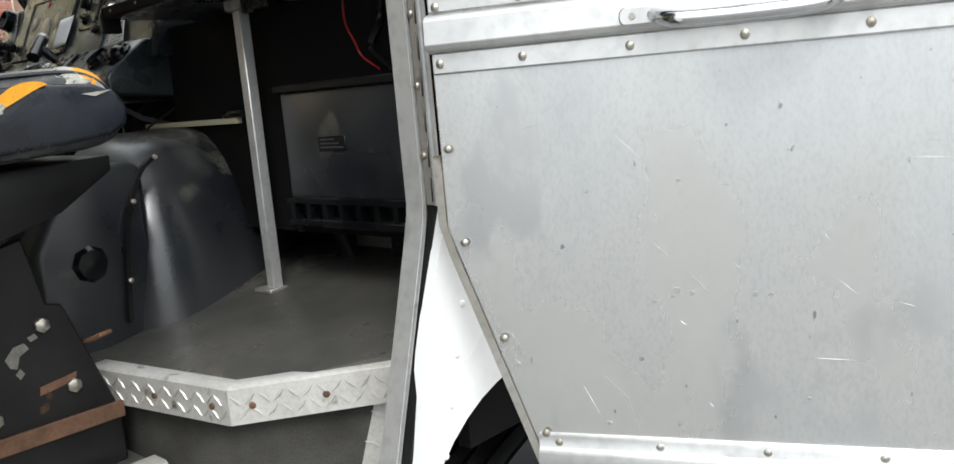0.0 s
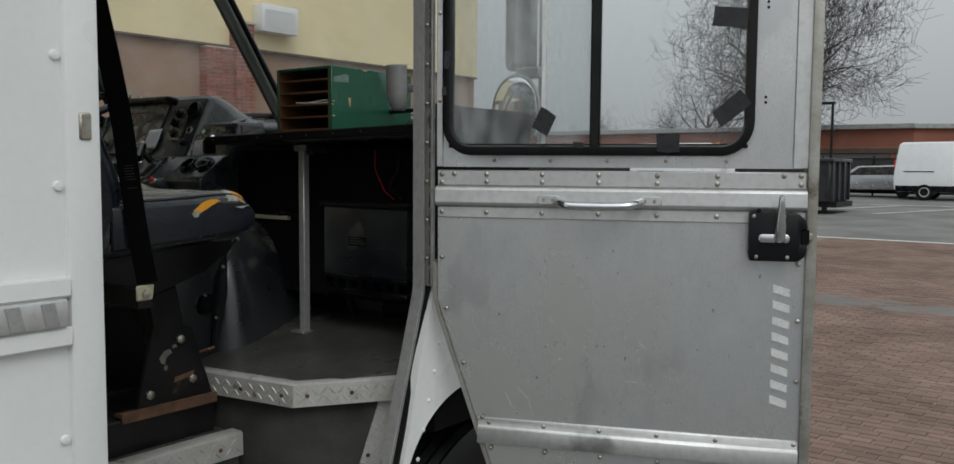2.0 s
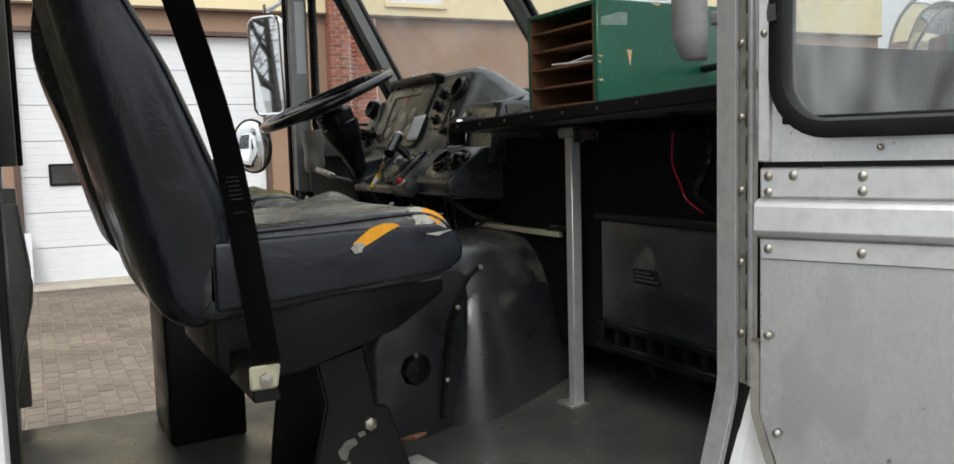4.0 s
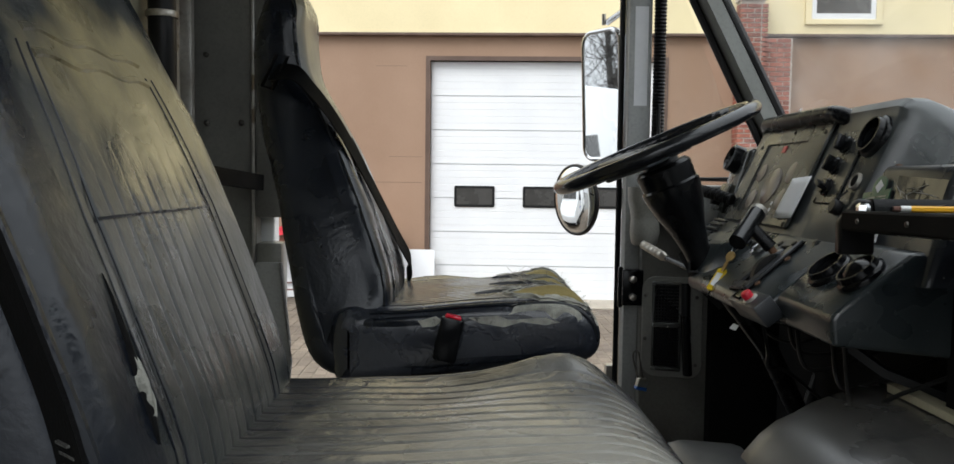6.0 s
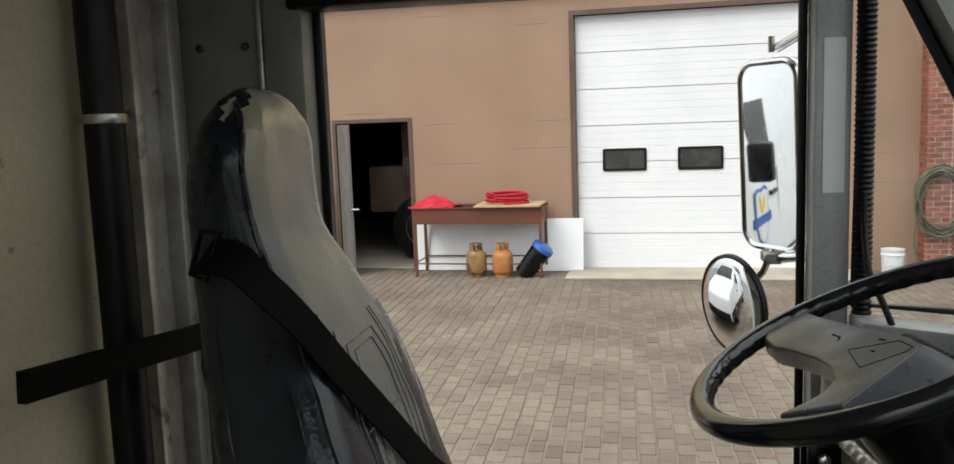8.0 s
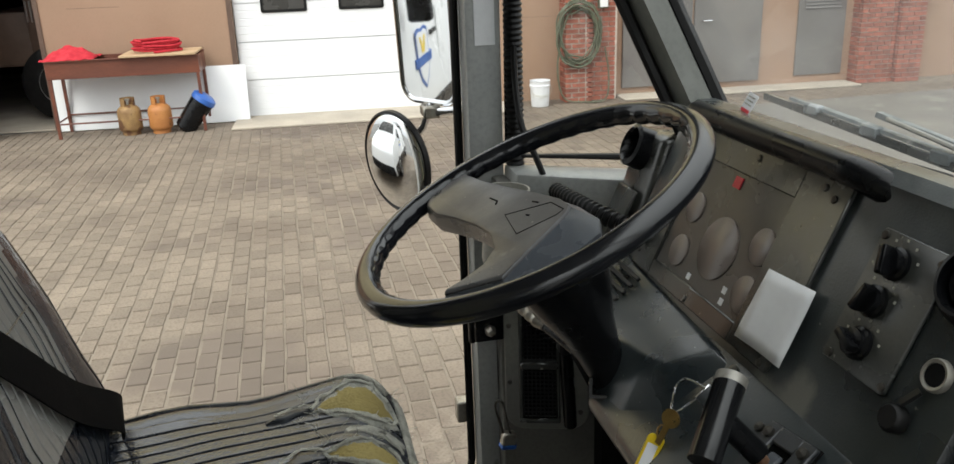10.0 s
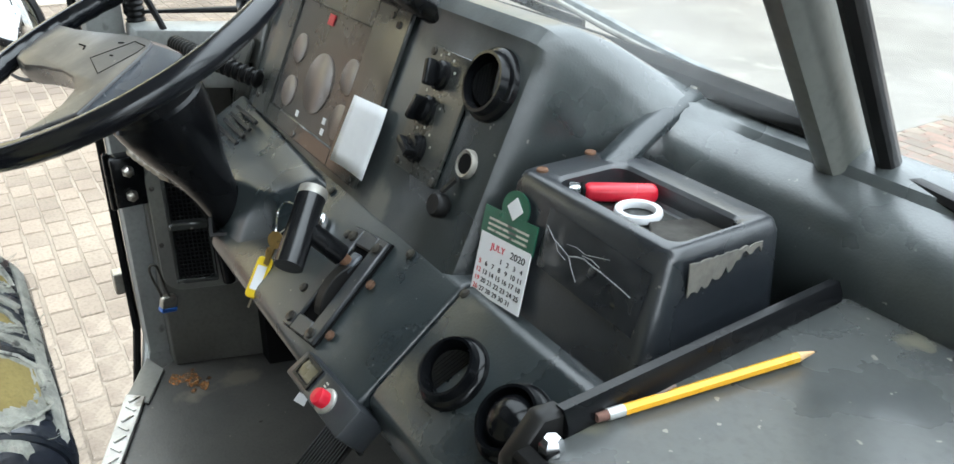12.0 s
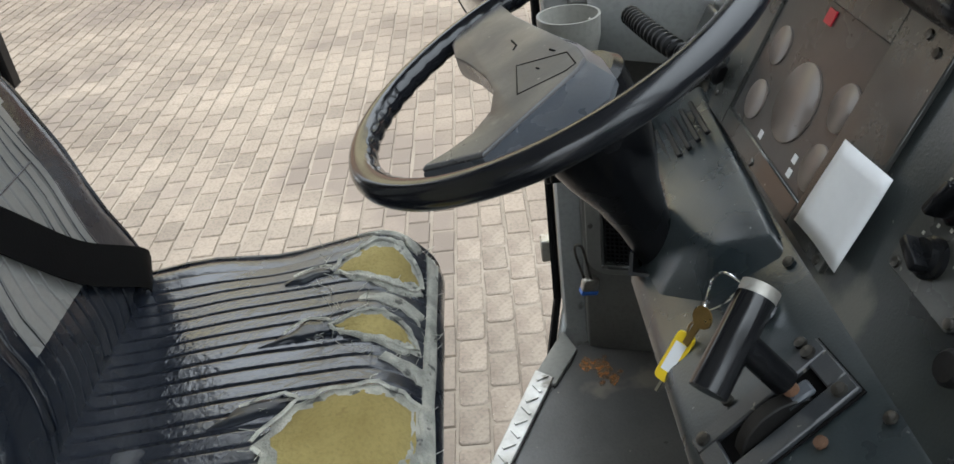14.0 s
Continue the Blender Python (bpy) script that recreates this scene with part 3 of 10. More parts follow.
# ---- building with the garage door ----
XF.append(Matrix.Translation((-12.42, 0.40, -0.12)) @ Euler((0, 0, radians(-3.5))).to_matrix().to_4x4() @ Matrix.Translation((12.9, -0.5, 0)))
WX = -12.9
GY0, GY1, GZ = 0.33, 4.0, 3.80
DY0, DY1, DZ = -3.50, -2.29, 2.34
BAND = 4.22
bld = thing("garage_building", (WX - 3, 3, 0), "two-storey firehouse-like building, tan block below cream stucco, brick piers", "building")
W0 = WX - 0.3
wall_parts = [((-9.0, DY0), (0, BAND)), ((DY0, DY1), (DZ, BAND)), ((DY1, GY0), (0, BAND)), ((GY0, GY1), (GZ, BAND)), ((GY1, 18.0), (0, BAND))]
for (a, b), (z0, z1) in wall_parts:
    part("wall", box((W0, a, z0), (WX, b, z1)), "tan", bld, "tan painted concrete block wall")
part("wall", box((W0, -9, BAND), (WX + 0.10, 18, 9.0)), "stucco", bld, "cream yellow stucco upper wall")
part("roof", box((W0 - 8, -9.2, 9.0), (WX + 0.25, 18.2, 9.25)), "brown_trim", bld)
# room behind the openings, its shade put into near-black wall colour
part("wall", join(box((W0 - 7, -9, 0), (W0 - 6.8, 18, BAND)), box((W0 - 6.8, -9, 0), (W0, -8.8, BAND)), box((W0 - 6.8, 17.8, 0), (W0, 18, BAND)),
                  box((W0 - 6.8, -8.8, BAND - 0.1), (W0, 17.8, BAND))), "dark", bld, "inner walls coloured near black as if unlit")
part("apron", prism([(WX + 0.02, GY0 - 0.1), (WX + 0.85, GY0 - 0.1), (WX + 0.85, GY1 + 0.3), (WX + 0.02, GY1 + 0.3)], "z", 0.0, 0.03, 0.01), "concrete", bld, "concrete sill under the garage door")

gd = part("garage_door", box((WX - 0.16, GY0, 0.0), (WX - 0.14, GY1, GZ)), "door_white", bld, "white sectional garage door with four small windows")
sec = GZ / 7
for k in range(7):
    z0 = k * sec + 0.006
    q = [(WX - 0.14, z0), (WX - 0.105, z0)]
    for j in range(1, 5):
        zc = z0 + sec * j / 5
        q += [(WX - 0.105, zc - 0.012), (WX - 0.109, zc - 0.008), (WX - 0.109, zc - 0.003), (WX - 0.105, zc)]
    q += [(WX - 0.105, z0 + sec - 0.012), (WX - 0.14, z0 + sec - 0.012)]
    part("panel", prism(q, "y", GY0 + 0.02, GY1 - 0.02), "door_white", gd)
for yc in (1.047, 2.148, 3.25):
    q = [(p[0] + yc, p[1] + 1.655) for p in rounded_rect(0.65, 0.34, 0.03)]
    part("window", prism(q, "x", WX - 0.11, WX - 0.085, 0.004, 1), "rubber", gd, "black window frame")
    q = [(p[0] + yc, p[1] + 1.655) for p in rounded_rect(0.57, 0.26, 0.02)]
    part("pane", prism(q, "x", WX - 0.088, WX - 0.083), "gauge_plate", gd, "dark window pane")
gf = join(box((WX - 0.14, GY0 - 0.07, 0), (WX + 0.015, GY0, GZ + 0.07)), box((WX - 0.14, GY1, 0), (WX + 0.015, GY1 + 0.07, GZ + 0.07)),
          box((WX - 0.14, GY0, GZ), (WX + 0.015, GY1, GZ + 0.07)))
part("door_frame", gf, "brown_trim", bld, "dark brown steel frame of the garage door")
part("door_frame", join(box((WX - 0.2, DY0 - 0.06, 0), (WX + 0.02, DY0, DZ + 0.06)), box((WX - 0.2, DY1, 0), (WX + 0.02, DY1 + 0.06, DZ + 0.06)),
                        box((WX - 0.2, DY0, DZ), (WX + 0.02, DY1, DZ + 0.06))), "brown_trim", bld, "brown frame of the side door")
dh = part("door", prism([(WX + 0.02, DY0 + 0.02), (WX + 0.70, DY0 + 0.45), (WX + 0.67, DY0 + 0.49), (WX - 0.01, DY0 + 0.06)], "z", 0.03, DZ - 0.02, 0.004, 1), "grey_door", bld, "open grey steel door")
part("handle", box((WX + 0.60, DY0 + 0.47, 1.02), (WX + 0.72, DY0 + 0.60, 1.05), 0.01), "chrome", dh)
part("window", prism([(WX + 0.37, DY0 + 0.285), (WX + 0.55, DY0 + 0.40), (WX + 0.54, DY0 + 0.42), (WX + 0.36, DY0 + 0.305)], "z", 1.35, 2.05), "glass", dh)


XF.clear()

# ---- cab shell: floor, walls, roof, posts ----
FL = 1.165   # front floor
LO = 0.975   # lower platform under the seats
def floor_z(x, y):
    """Level on the driver's side, rising to the firewall on the passenger's."""
    f = min(1.0, max(0.0, (x - 0.05) / 0.35))
    return FL + f * (-0.037 + 0.19 * min(0.45, max(0.0, y - 1.08)))


fl_out = [(-0.80, 1.17), (-0.60, 1.08), (-0.2, 1.03), (0.05, 1.02), (0.30, 1.01), (0.58, 1.005), (0.912, 1.062), (1.12, 1.27), (1.165, 1.33), (1.165, 1.71), (-0.76, 1.71), (-0.915, 1.34), (-0.92, 1.285), (-0.87, 1.20)]
fl_bm = bmesh.new()
fl_bm.faces.new([fl_bm.verts.new((x, y, 0)) for x, y in fl_out])
for axis, cuts in ((0, [-0.1, 0.05, 0.15, 0.25, 0.4, 0.6, 0.8, 1.0]), (1, [1.08, 1.2, 1.3, 1.4, 1.53])):
    for c in cuts:
        co, no = [0, 0, 0], [0, 0, 0]
        co[axis], no[axis] = c, 1
        bmesh.ops.bisect_plane(fl_bm, geom=fl_bm.verts[:] + fl_bm.edges[:] + fl_bm.faces[:], plane_co=co, plane_no=no)
fl_ex = bmesh.ops.extrude_face_region(fl_bm, geom=fl_bm.faces[:])
fl_low = {g for g in fl_ex["geom"] if isinstance(g, bmesh.types.BMVert)}
for v in fl_bm.verts:
    v.co.z = floor_z(v.co.x, v.co.y) - (0.035 if v in fl_low else 0.0)
bmesh.ops.recalc_face_normals(fl_bm, faces=fl_bm.faces[:])
solid("floor", fl_bm, "floor_mat", "worn dark rubber cab floor with rust stains", "floor", kind="structure")
solid("floor_lower", box((-0.62, 0.10, LO - 0.05), (0.725, 1.02, LO), 0.004, 1), "floor_mat", "dark lower platform under the seats", "floor", kind="structure")
solid("step_riser", join(prism([(-0.78, 1.19), (-0.60, 1.10), (-0.2, 1.05), (0.57, 1.025), (0.905, 1.078), (1.10, 1.27), (1.06, 1.28), (0.89, 1.10), (0.56, 1.045), (-0.2, 1.07), (-0.58, 1.12), (-0.76, 1.21)], "z", 0.55, FL - 0.04)),
      "carpet", "ribbed grey riser below the cab floor", "step", kind="structure")
solid("step_lower", join(box((0.68, 0.30, 0.42), (0.728, 1.02, 0.92)), box((-0.64, 0.30, 0.55), (-0.60, 1.04, 0.97))), "floor_mat", "dark step side", "step", kind="structure")
solid("floor_step", box((0.66, 0.25, 0.42), (1.20, 1.42, 0.46)), "floor_mat", "dark bottom step of the doorway", "step", kind="structure")
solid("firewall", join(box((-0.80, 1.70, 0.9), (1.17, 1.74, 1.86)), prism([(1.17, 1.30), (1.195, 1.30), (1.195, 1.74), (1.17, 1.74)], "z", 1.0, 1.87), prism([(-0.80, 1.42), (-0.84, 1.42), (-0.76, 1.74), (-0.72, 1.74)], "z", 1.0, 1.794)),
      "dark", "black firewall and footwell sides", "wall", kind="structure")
rnd = random.Random(9)
st_ = thing("stain", (-0.826, 1.275, FL), "orange rust stain on the cab floor", "stain")
for cx, cy, ra, rb_ in ((-0.826, 1.275, 0.030, 0.020), (-0.800, 1.292, 0.017, 0.012), (-0.842, 1.250, 0.020, 0.012), (-0.790, 1.270, 0.008, 0.006), (-0.856, 1.285, 0.007, 0.006), (-0.815, 1.305, 0.006, 0.005)):
    q = [(cx + ra * rnd.uniform(0.55, 1.2) * math.cos(k * 0.349), cy + rb_ * rnd.uniform(0.55, 1.2) * math.sin(k * 0.349)) for k in range(18)]
    part("blot", prism(q, "z", FL + 0.0002, FL + 0.0012), "rust_stain", st_, "ragged rust blot")
# bulkhead behind the seats
bulk = solid("bulkhead", box((-0.70, 0.04, LO), (1.20, 0.10, 2.72)), "cream", "cream painted steel bulkhead behind the seats", "wall", kind="structure")
part("channel", join(box((-0.93, 0.04, LO), (-0.71, 0.105, 2.72), 0.004, 1), box((-0.76, 0.10, LO), (-0.73, 0.145, 2.72), 0.006, 2), box((-0.90, 0.10, LO), (-0.87, 0.135, 2.72), 0.006, 2)), "alu_dirty", bulk, "aluminium sliding door channel")
part("pipe", tube([(-0.640, 0.145, LO), (-0.640, 0.145, 2.72)], 0.030, 16), "rubber", bulk, "black vertical pipe")
part("clamp", tube([(-0.640 + 0.033 * math.cos(a / 8 * math.pi), 0.145 + 0.033 * math.sin(a / 8 * math.pi), 2.18) for a in range(16)], 0.003, 6, True, r2=0.008), "zinc", bulk, "steel hose clamp")
part("bar", sweep([(-0.35, 0.190, 1.853), (-0.955, 0.285, 1.812)], [(-0.007, -0.020), (0.007, -0.020), (0.007, 0.020), (-0.007, 0.020)]), "matte_black", bulk, "black flat cross bar")
part("lock", join(lathe([(0.0, 0), (0.036, 0), (0.038, 0.004), (0.030, 0.012), (0.012, 0.016), (0.0, 0.018)], 24, pose(-0.540, 0.10, 1.625, -90)), box((-0.547, 0.115, 1.603), (-0.533, 0.135, 1.643), 0.004, 1)), "chrome", bulk, "round chrome key lock")
part("latch_box", join(box((-0.20, 0.10, 1.685), (-0.06, 0.125, 1.795), 0.004, 1), box((-0.165, 0.125, 1.72), (-0.12, 0.14, 1.76), 0.004, 1)), "cream", bulk, "cream painted latch box")
for k in range(8):
    part("rivet", lathe([(0.008, 0), (0.006, 0.004), (0.0, 0.005)], 10, pose(-0.815, 0.105, 1.15 + k * 0.21, -90)), "zinc", bulk)
solid("ceiling", box((-1.04, 0.04, 2.72), (1.22, 1.22, 2.77)), "grey_paint", "grey painted cab roof", "ceiling", kind="structure")

# driver side: rear jamb, front post, header, quarter window, kick panel
jamb = solid("jamb_rear_left", join(box((-1.03, 0.10, 0.95), (-0.97, 0.268, 2.72), 0.004, 1), box((-1.04, 0.268, 0.95), (-0.965, 0.335, 1.655), 0.006, 2), box((-1.04, 0.268, 1.722), (-0.965, 0.345, 2.72), 0.006, 2)), "kick", "dull beige rear jamb of the driver's doorway", "door jamb", kind="structure")
part("seal", box((-1.05, 0.345, 1.722), (-1.02, 0.361, 2.72), 0.004, 1), "rubber", jamb)
part("flange", box((-0.97, 0.258, 1.60), (-0.962, 0.2665, 2.72), 0.002, 1), "alu_dirty", jamb, "pale folded edge")
foot_q = [(0.268, 1.605), (0.335, 1.605), (0.345, 1.50), (0.356, 1.40), (0.360, 1.35), (0.354, 1.29), (0.338, 1.22), (0.318, 1.14), (0.298, 1.04), (0.285, 0.96), (0.268, 0.96)]
fp = part("foot_panel", prism(foot_q, "x", -0.966, -0.958, 0.002, 1), "grey_paint", jamb, "grey steel panel with a curved front edge")
part("edge_trim", tube([(-0.958, y, z) for y, z in foot_q[1:10]], 0.005, 8), "alu_dull", fp, "pale curved edge trim")
for y, z in ((0.279, 1.316), (0.326, 1.318), (0.338, 1.27)):
    part("screw", lathe([(0.006, 0), (0.005, 0.003), (0.0, 0.004)], 10, pose(-0.958, y, z, 0, 90, 0)), "zinc", fp)
sl = part("hinge", box((-0.969, 0.198, 1.41), (-0.955, 0.256, 1.607), 0.003, 1), "matte_black", jamb, "black steel latch plate")
for y, z in ((0.206, 1.592), (0.248, 1.592), (0.206, 1.51), (0.206, 1.425), (0.248, 1.425)):
    part("bolt", lathe([(0.005, 0), (0.004, 0.003), (0.0, 0.004)], 10, pose(-0.955, y, z, 0, 90, 0)), "zinc", sl)
for y, z in ((0.141, 1.965), (0.231, 1.967), (0.141, 2.14), (0.141, 2.31), (0.231, 2.31)):
    part("bolt", lathe([(0.008, 0), (0.007, 0.004), (0.0, 0.006)], 10, pose(-0.97, y, z, 0, 90, 0)), "screw", jamb)
solid("header_left", join(box((-1.03, 0.32, 2.37), (-0.95, 1.24, 2.46), 0.008, 2), box((-1.03, 0.10, 2.46), (-0.99, 1.24, 2.72))), "steel", "dark header over the driver's doorway", "door frame", kind="structure")
pil = solid("post_front_left", join(box((-0.98, 1.225, 1.18), (-0.925, 1.285, 2.72), 0.006, 2), prism([(1.225, 1.20), (1.285, 1.20), (1.25, 0.90), (1.16, 0.90), (1.19, 1.02)], "x", -0.98, -0.93, 0.004, 1)), "grey_paint",
             "grey painted front post of the driver's doorway", "door post", kind="structure")
part("seal", tube([(-0.975, 1.217, 2.5), (-0.975, 1.217, 1.22), (-0.972, 1.19, 1.05), (-0.97, 1.14, 0.92)], 0.008, 8), "rubber", pil)
part("hose", lathe([(0.0165 if k % 2 else 0.0135, 1.80 + k * 0.0045) for k in range(180)], 14, pose(-0.915, 1.302, 0)), "rubber", pil, "black corrugated cable hose")
part("label", box((-0.9245, 1.240, 2.02), (-0.923, 1.274, 2.27)), "paper", pil, "worn paper sticker")
part("striker", box((-1.02, 1.195, 1.29), (-0.99, 1.225, 1.335), 0.003, 1), "zinc", pil)
for z0 in (1.535, 1.580):
    part("bolt", lathe([(0.010, 0), (0.010, 0.010), (0.006, 0.016), (0.0, 0.017)], 6, pose(-0.880, 1.240, z0, 0, 90, 0)), "zinc", pil)
part("hinge", join(box((-0.912, 1.214, 1.512), (-0.880, 1.268, 1.604), 0.004, 2), box((-0.905, 1.206, 1.505), (-0.893, 1.218, 1.610), 0.003, 1)), "black", pil, "black door check bracket")
kick = solid("kick_panel_left", join(prism([(-0.950, 1.262), (-0.888, 1.262), (-0.70, 1.86), (-0.745, 1.86)], "z", 1.166, 1.80, 0.004, 2)), "kick_shaded",
             "left kick panel, grey darkened for footwell shade, with a speaker grille", "wall", kind="structure")
part("sill_plate", prism([(-0.94, 1.22), (-0.88, 1.24), (-0.79, 1.19), (-0.82, 1.155)], "z", 1.15, 1.171, 0.002, 1), "kick", kick, "grey steel sill plate")
kd = Vector((0.18, 0.575, 0)).normalized()
KM = Matrix.Translation((-0.875, 1.30, 1.56)) @ Matrix(((kd.x, 0, kd.y, 0), (kd.y, 0, -kd.x, 0), (0, 1, 0, 0), (0, 0, 0, 1)))
sp = part("vent_panel", moved(prism(rounded_rect(0.150, 0.255, 0.035), "z", 0.0, 0.006, 0.002, 1), KM @ Matrix.Translation((0.040, -0.098, 0.002))), "kick", kick, "recessed grey panel")
bars = [box((-0.002, -0.195 + k * 0.0080, 0.010), (0.056, -0.1925 + k * 0.0080, 0.014)) for k in range(26)]
bars += [box((-0.002 + k * 0.0073, -0.197, 0.009), (0.0003 + k * 0.0073, 0.010, 0.013)) for k in range(9)]
# near-black sheet puts shade behind the grille bars
part("grille_back", moved(box((-0.003, -0.198, 0.0065), (0.058, 0.012, 0.0085)), KM), "dark", kick, "near-black sheet standing for the shade behind the grille")
part("grille", moved(join(*bars), KM), "black", kick, "black speaker grille")
part("grille_frame", moved(join(box((-0.009, -0.205, 0.008), (-0.002, 0.018, 0.018), 0.002, 1), box((0.057, -0.205, 0.008), (0.064, 0.018, 0.018), 0.002, 1), box((-0.009, 0.010, 0.008), (0.064, 0.018, 0.020), 0.002, 1), box((-0.009, -0.207, 0.008), (0.064, -0.198, 0.020), 0.002, 1),
                                box((-0.006, -0.098, 0.008), (0.060, -0.084, 0.026), 0.003, 1)), KM), "face", kick, "worn grey grille frame")
part("trunking", moved(tube(smooth_line([(0.072, 0.015, 0.012), (0.074, -0.06, 0.020), (0.078, -0.14, 0.020), (0.082, -0.215, 0.010)]), 0.012, 10), KM), "black", kick, "black cable trunking beside the grille")
for a, b in ((-0.026, -0.02), (-0.026, -0.13), (0.10, -0.02), (0.10, -0.19)):
    part("screw", moved(lathe([(0.005, 0), (0.004, 0.002), (0.0, 0.003)], 8), KM @ Matrix.Translation((a, b, 0.008))), "screw", kick)
# sill of the quarter window, glass, slanted pillar
solid("sill_left", join(prism([(-0.93, 1.285), (-0.85, 1.285), (-0.66, 1.60), (-0.74, 1.62)], "z", 1.725, 1.82, 0.006, 2)), "grey_paint", "grey sill under the quarter window", "sill", kind="structure")
A0, A1 = Vector((-0.665, 1.50, 1.95)), Vector((-0.80, 1.33, 2.38))
A2 = A0 + (A1 - A0) * 1.75
AB = A0 + (A0 - A1) * 0.28
ap = solid("pillar_left", sweep([AB, A0, A1, A2], [(-0.018, -0.03), (0.012, -0.032), (0.02, -0.02), (0.02, 0.02), (0.012, 0.032), (-0.018, 0.03)], up=(1, 0, 0.3)), "post", "grey slanted pillar beside the windscreen", "pillar", kind="structure")
part("seal", tube([AB + Vector((-0.025, -0.028, 0)), A2 + Vector((-0.025, -0.028, 0))], 0.010, 8), "rubber", ap)
part("seal", tube([AB + Vector((0.02, 0.03, 0)), A2 + Vector((0.02, 0.03, 0))], 0.012, 8), "rubber", ap)
qg = prism([(1.287, 1.82), (1.60, 1.82), (1.45, 2.02), (1.30, 2.45), (1.287, 2.6)], "x", -0.835, -0.832)
for v in qg.verts:
    v.co.x = -0.925 + (v.co.y - 1.285) * 0.42 + (v.co.x + 0.8335)
q_ob = solid("window_quarter_left", qg, "glass", "clear quarter window glass", "window", kind="structure")
q_ob.visible_shadow = False
part("seal", tube([(-0.915, 1.292, 2.6), (-0.918, 1.292, 1.835), (-0.80, 1.57, 1.835)], 0.008, 8), "rubber", q_ob)
C0, C1 = Vector((0.172, 1.665, 1.865)), Vector((0.20, 1.372, 2.27))
C2 = C0 + (C1 - C0) * 2.1
cp = solid("pillar_centre", sweep([C0, C1, C2], [(-0.008, -0.018), (-0.002, -0.026), (0.012, -0.026), (0.022, -0.018), (0.022, 0.018), (-0.008, 0.018)]), "post", "grey windscreen centre post", "pillar", kind="structure")
part("seal", join(tube([C0 + Vector((-0.014, 0.008, 0)), C2 + Vector((-0.014, 0.008, 0))], 0.008, 8), tube([C0 + Vector((0.032, 0.008, 0)), C2 + Vector((0.032, 0.008, 0))], 0.010, 8)), "rubber", cp)
R0, R1 = Vector((1.13, 1.46, 1.87)), Vector((1.15, 1.24, 2.38))
R2 = R0 + (R1 - R0) * 1.75


def pane(name, a, b, c, d, label):
    off = Vector((0, 0.004, 0.002))
    n = 8
    a, b, c, d = Vector(a), Vector(b), Vector(c), Vector(d)
    edge = []
    for k in range(n + 1):
        lo, hi = a.lerp(b, k / n), d.lerp(c, k / n)
        edge.append([lo.lerp(hi, j / n) for j in range(n + 1)])
    bm = loft([row + [p + off for p in row[::-1]] for row in edge])
    ob = solid(name, bm, "glass_dirty", label, "windscreen", kind="structure")
    ob.visible_shadow = False
    return ob


BL0 = Vector((-0.64, 1.56, 1.885))
wl = pane("windscreen_left", BL0, C0 + Vector((0, 0.012, 0)), C2 + Vector((0, 0.012, 0)), A2 + Vector((0.02, 0.012, 0)), "dusty flat windscreen half")
wr = pane("windscreen_right", C0 + Vector((0, 0.012, 0)), R0, R2, C2 + Vector((0, 0.012, 0)), "dusty flat windscreen half")
part("seal", sweep(smooth_line([BL0 + Vector((0, 0.004, 0.0)), (-0.58, 1.605, 1.900), (-0.42, 1.648, 1.904), (-0.2, 1.660, 1.903), (0.0, 1.666, 1.898), C0 + Vector((-0.01, 0.006, 0.026))]), [(-0.017, -0.012), (-0.010, 0.002), (-0.004, 0.007), (0.006, 0.007), (0.015, 0.001), (0.017, -0.012)]), "matte_black", wl, "black rubber windscreen seal")
part("seal", tube([C0 + Vector((0.03, 0.0, 0.008)), R0 + Vector((0, 0, 0.004))], 0.010, 8, r2=0.007), "rubber", wr, "black rubber windscreen seal")
solid("roof_front", prism([(1.22, 2.72), (1.22, 2.77), (1.08, 2.78), (1.05, 2.70)], "x", -0.95, 1.10), "grey_paint", "front edge of the cab roof", "ceiling", kind="structure")
st = thing("inspection_sticker", (-0.53, 1.50, 1.955), "faded red and white paper sticker at the pillar foot", "sticker")
XF.append(Matrix.Translation((-0.528, 1.505, 1.965)) @ Euler((radians(62), 0, radians(-14))).to_matrix().to_4x4())
part("sheet", prism(rounded_rect(0.040, 0.042, 0.003), "z", 0, 0.0008), "paper", st, "white paper")
part("print_bar", box((-0.017, -0.016, 0.0008), (0.017, 0.000, 0.0013)), "red", st, "red printed block")
for k in range(3):
    part("print_line", box((-0.015, 0.005 + 0.005 * k, 0.0008), (0.012, 0.0068 + 0.005 * k, 0.0013)), "cloth", st)
XF.pop()
# hood ahead of the windscreen
solid("truck_nose", join(prism([(1.78, 1.80), (1.86, 1.78), (2.25, 1.55), (2.35, 1.30), (2.36, 0.75), (1.78, 0.75)], "x", -0.72, 0.95, 0.03, 3)), "white", "white truck nose ahead of the windscreen", "truck nose", kind="structure")

# ---- passenger side posts ----
def post_path(x, y0, kink=1.385, slope=0.293, low=0.55):
    """Straight down to the kink, then sloping back to the step."""
    return [(x, y0, 2.75), (x, y0, kink + 0.02), (x, y0 - 0.003, kink), (x, y0 - 0.012, kink - 0.035), (x, y0 - 0.003 - slope * (kink - low), low)]


def bar(w, d):
    return [(-w / 2, -d / 2), (w / 2, -d / 2), (w / 2, d / 2), (-w / 2, d / 2)]


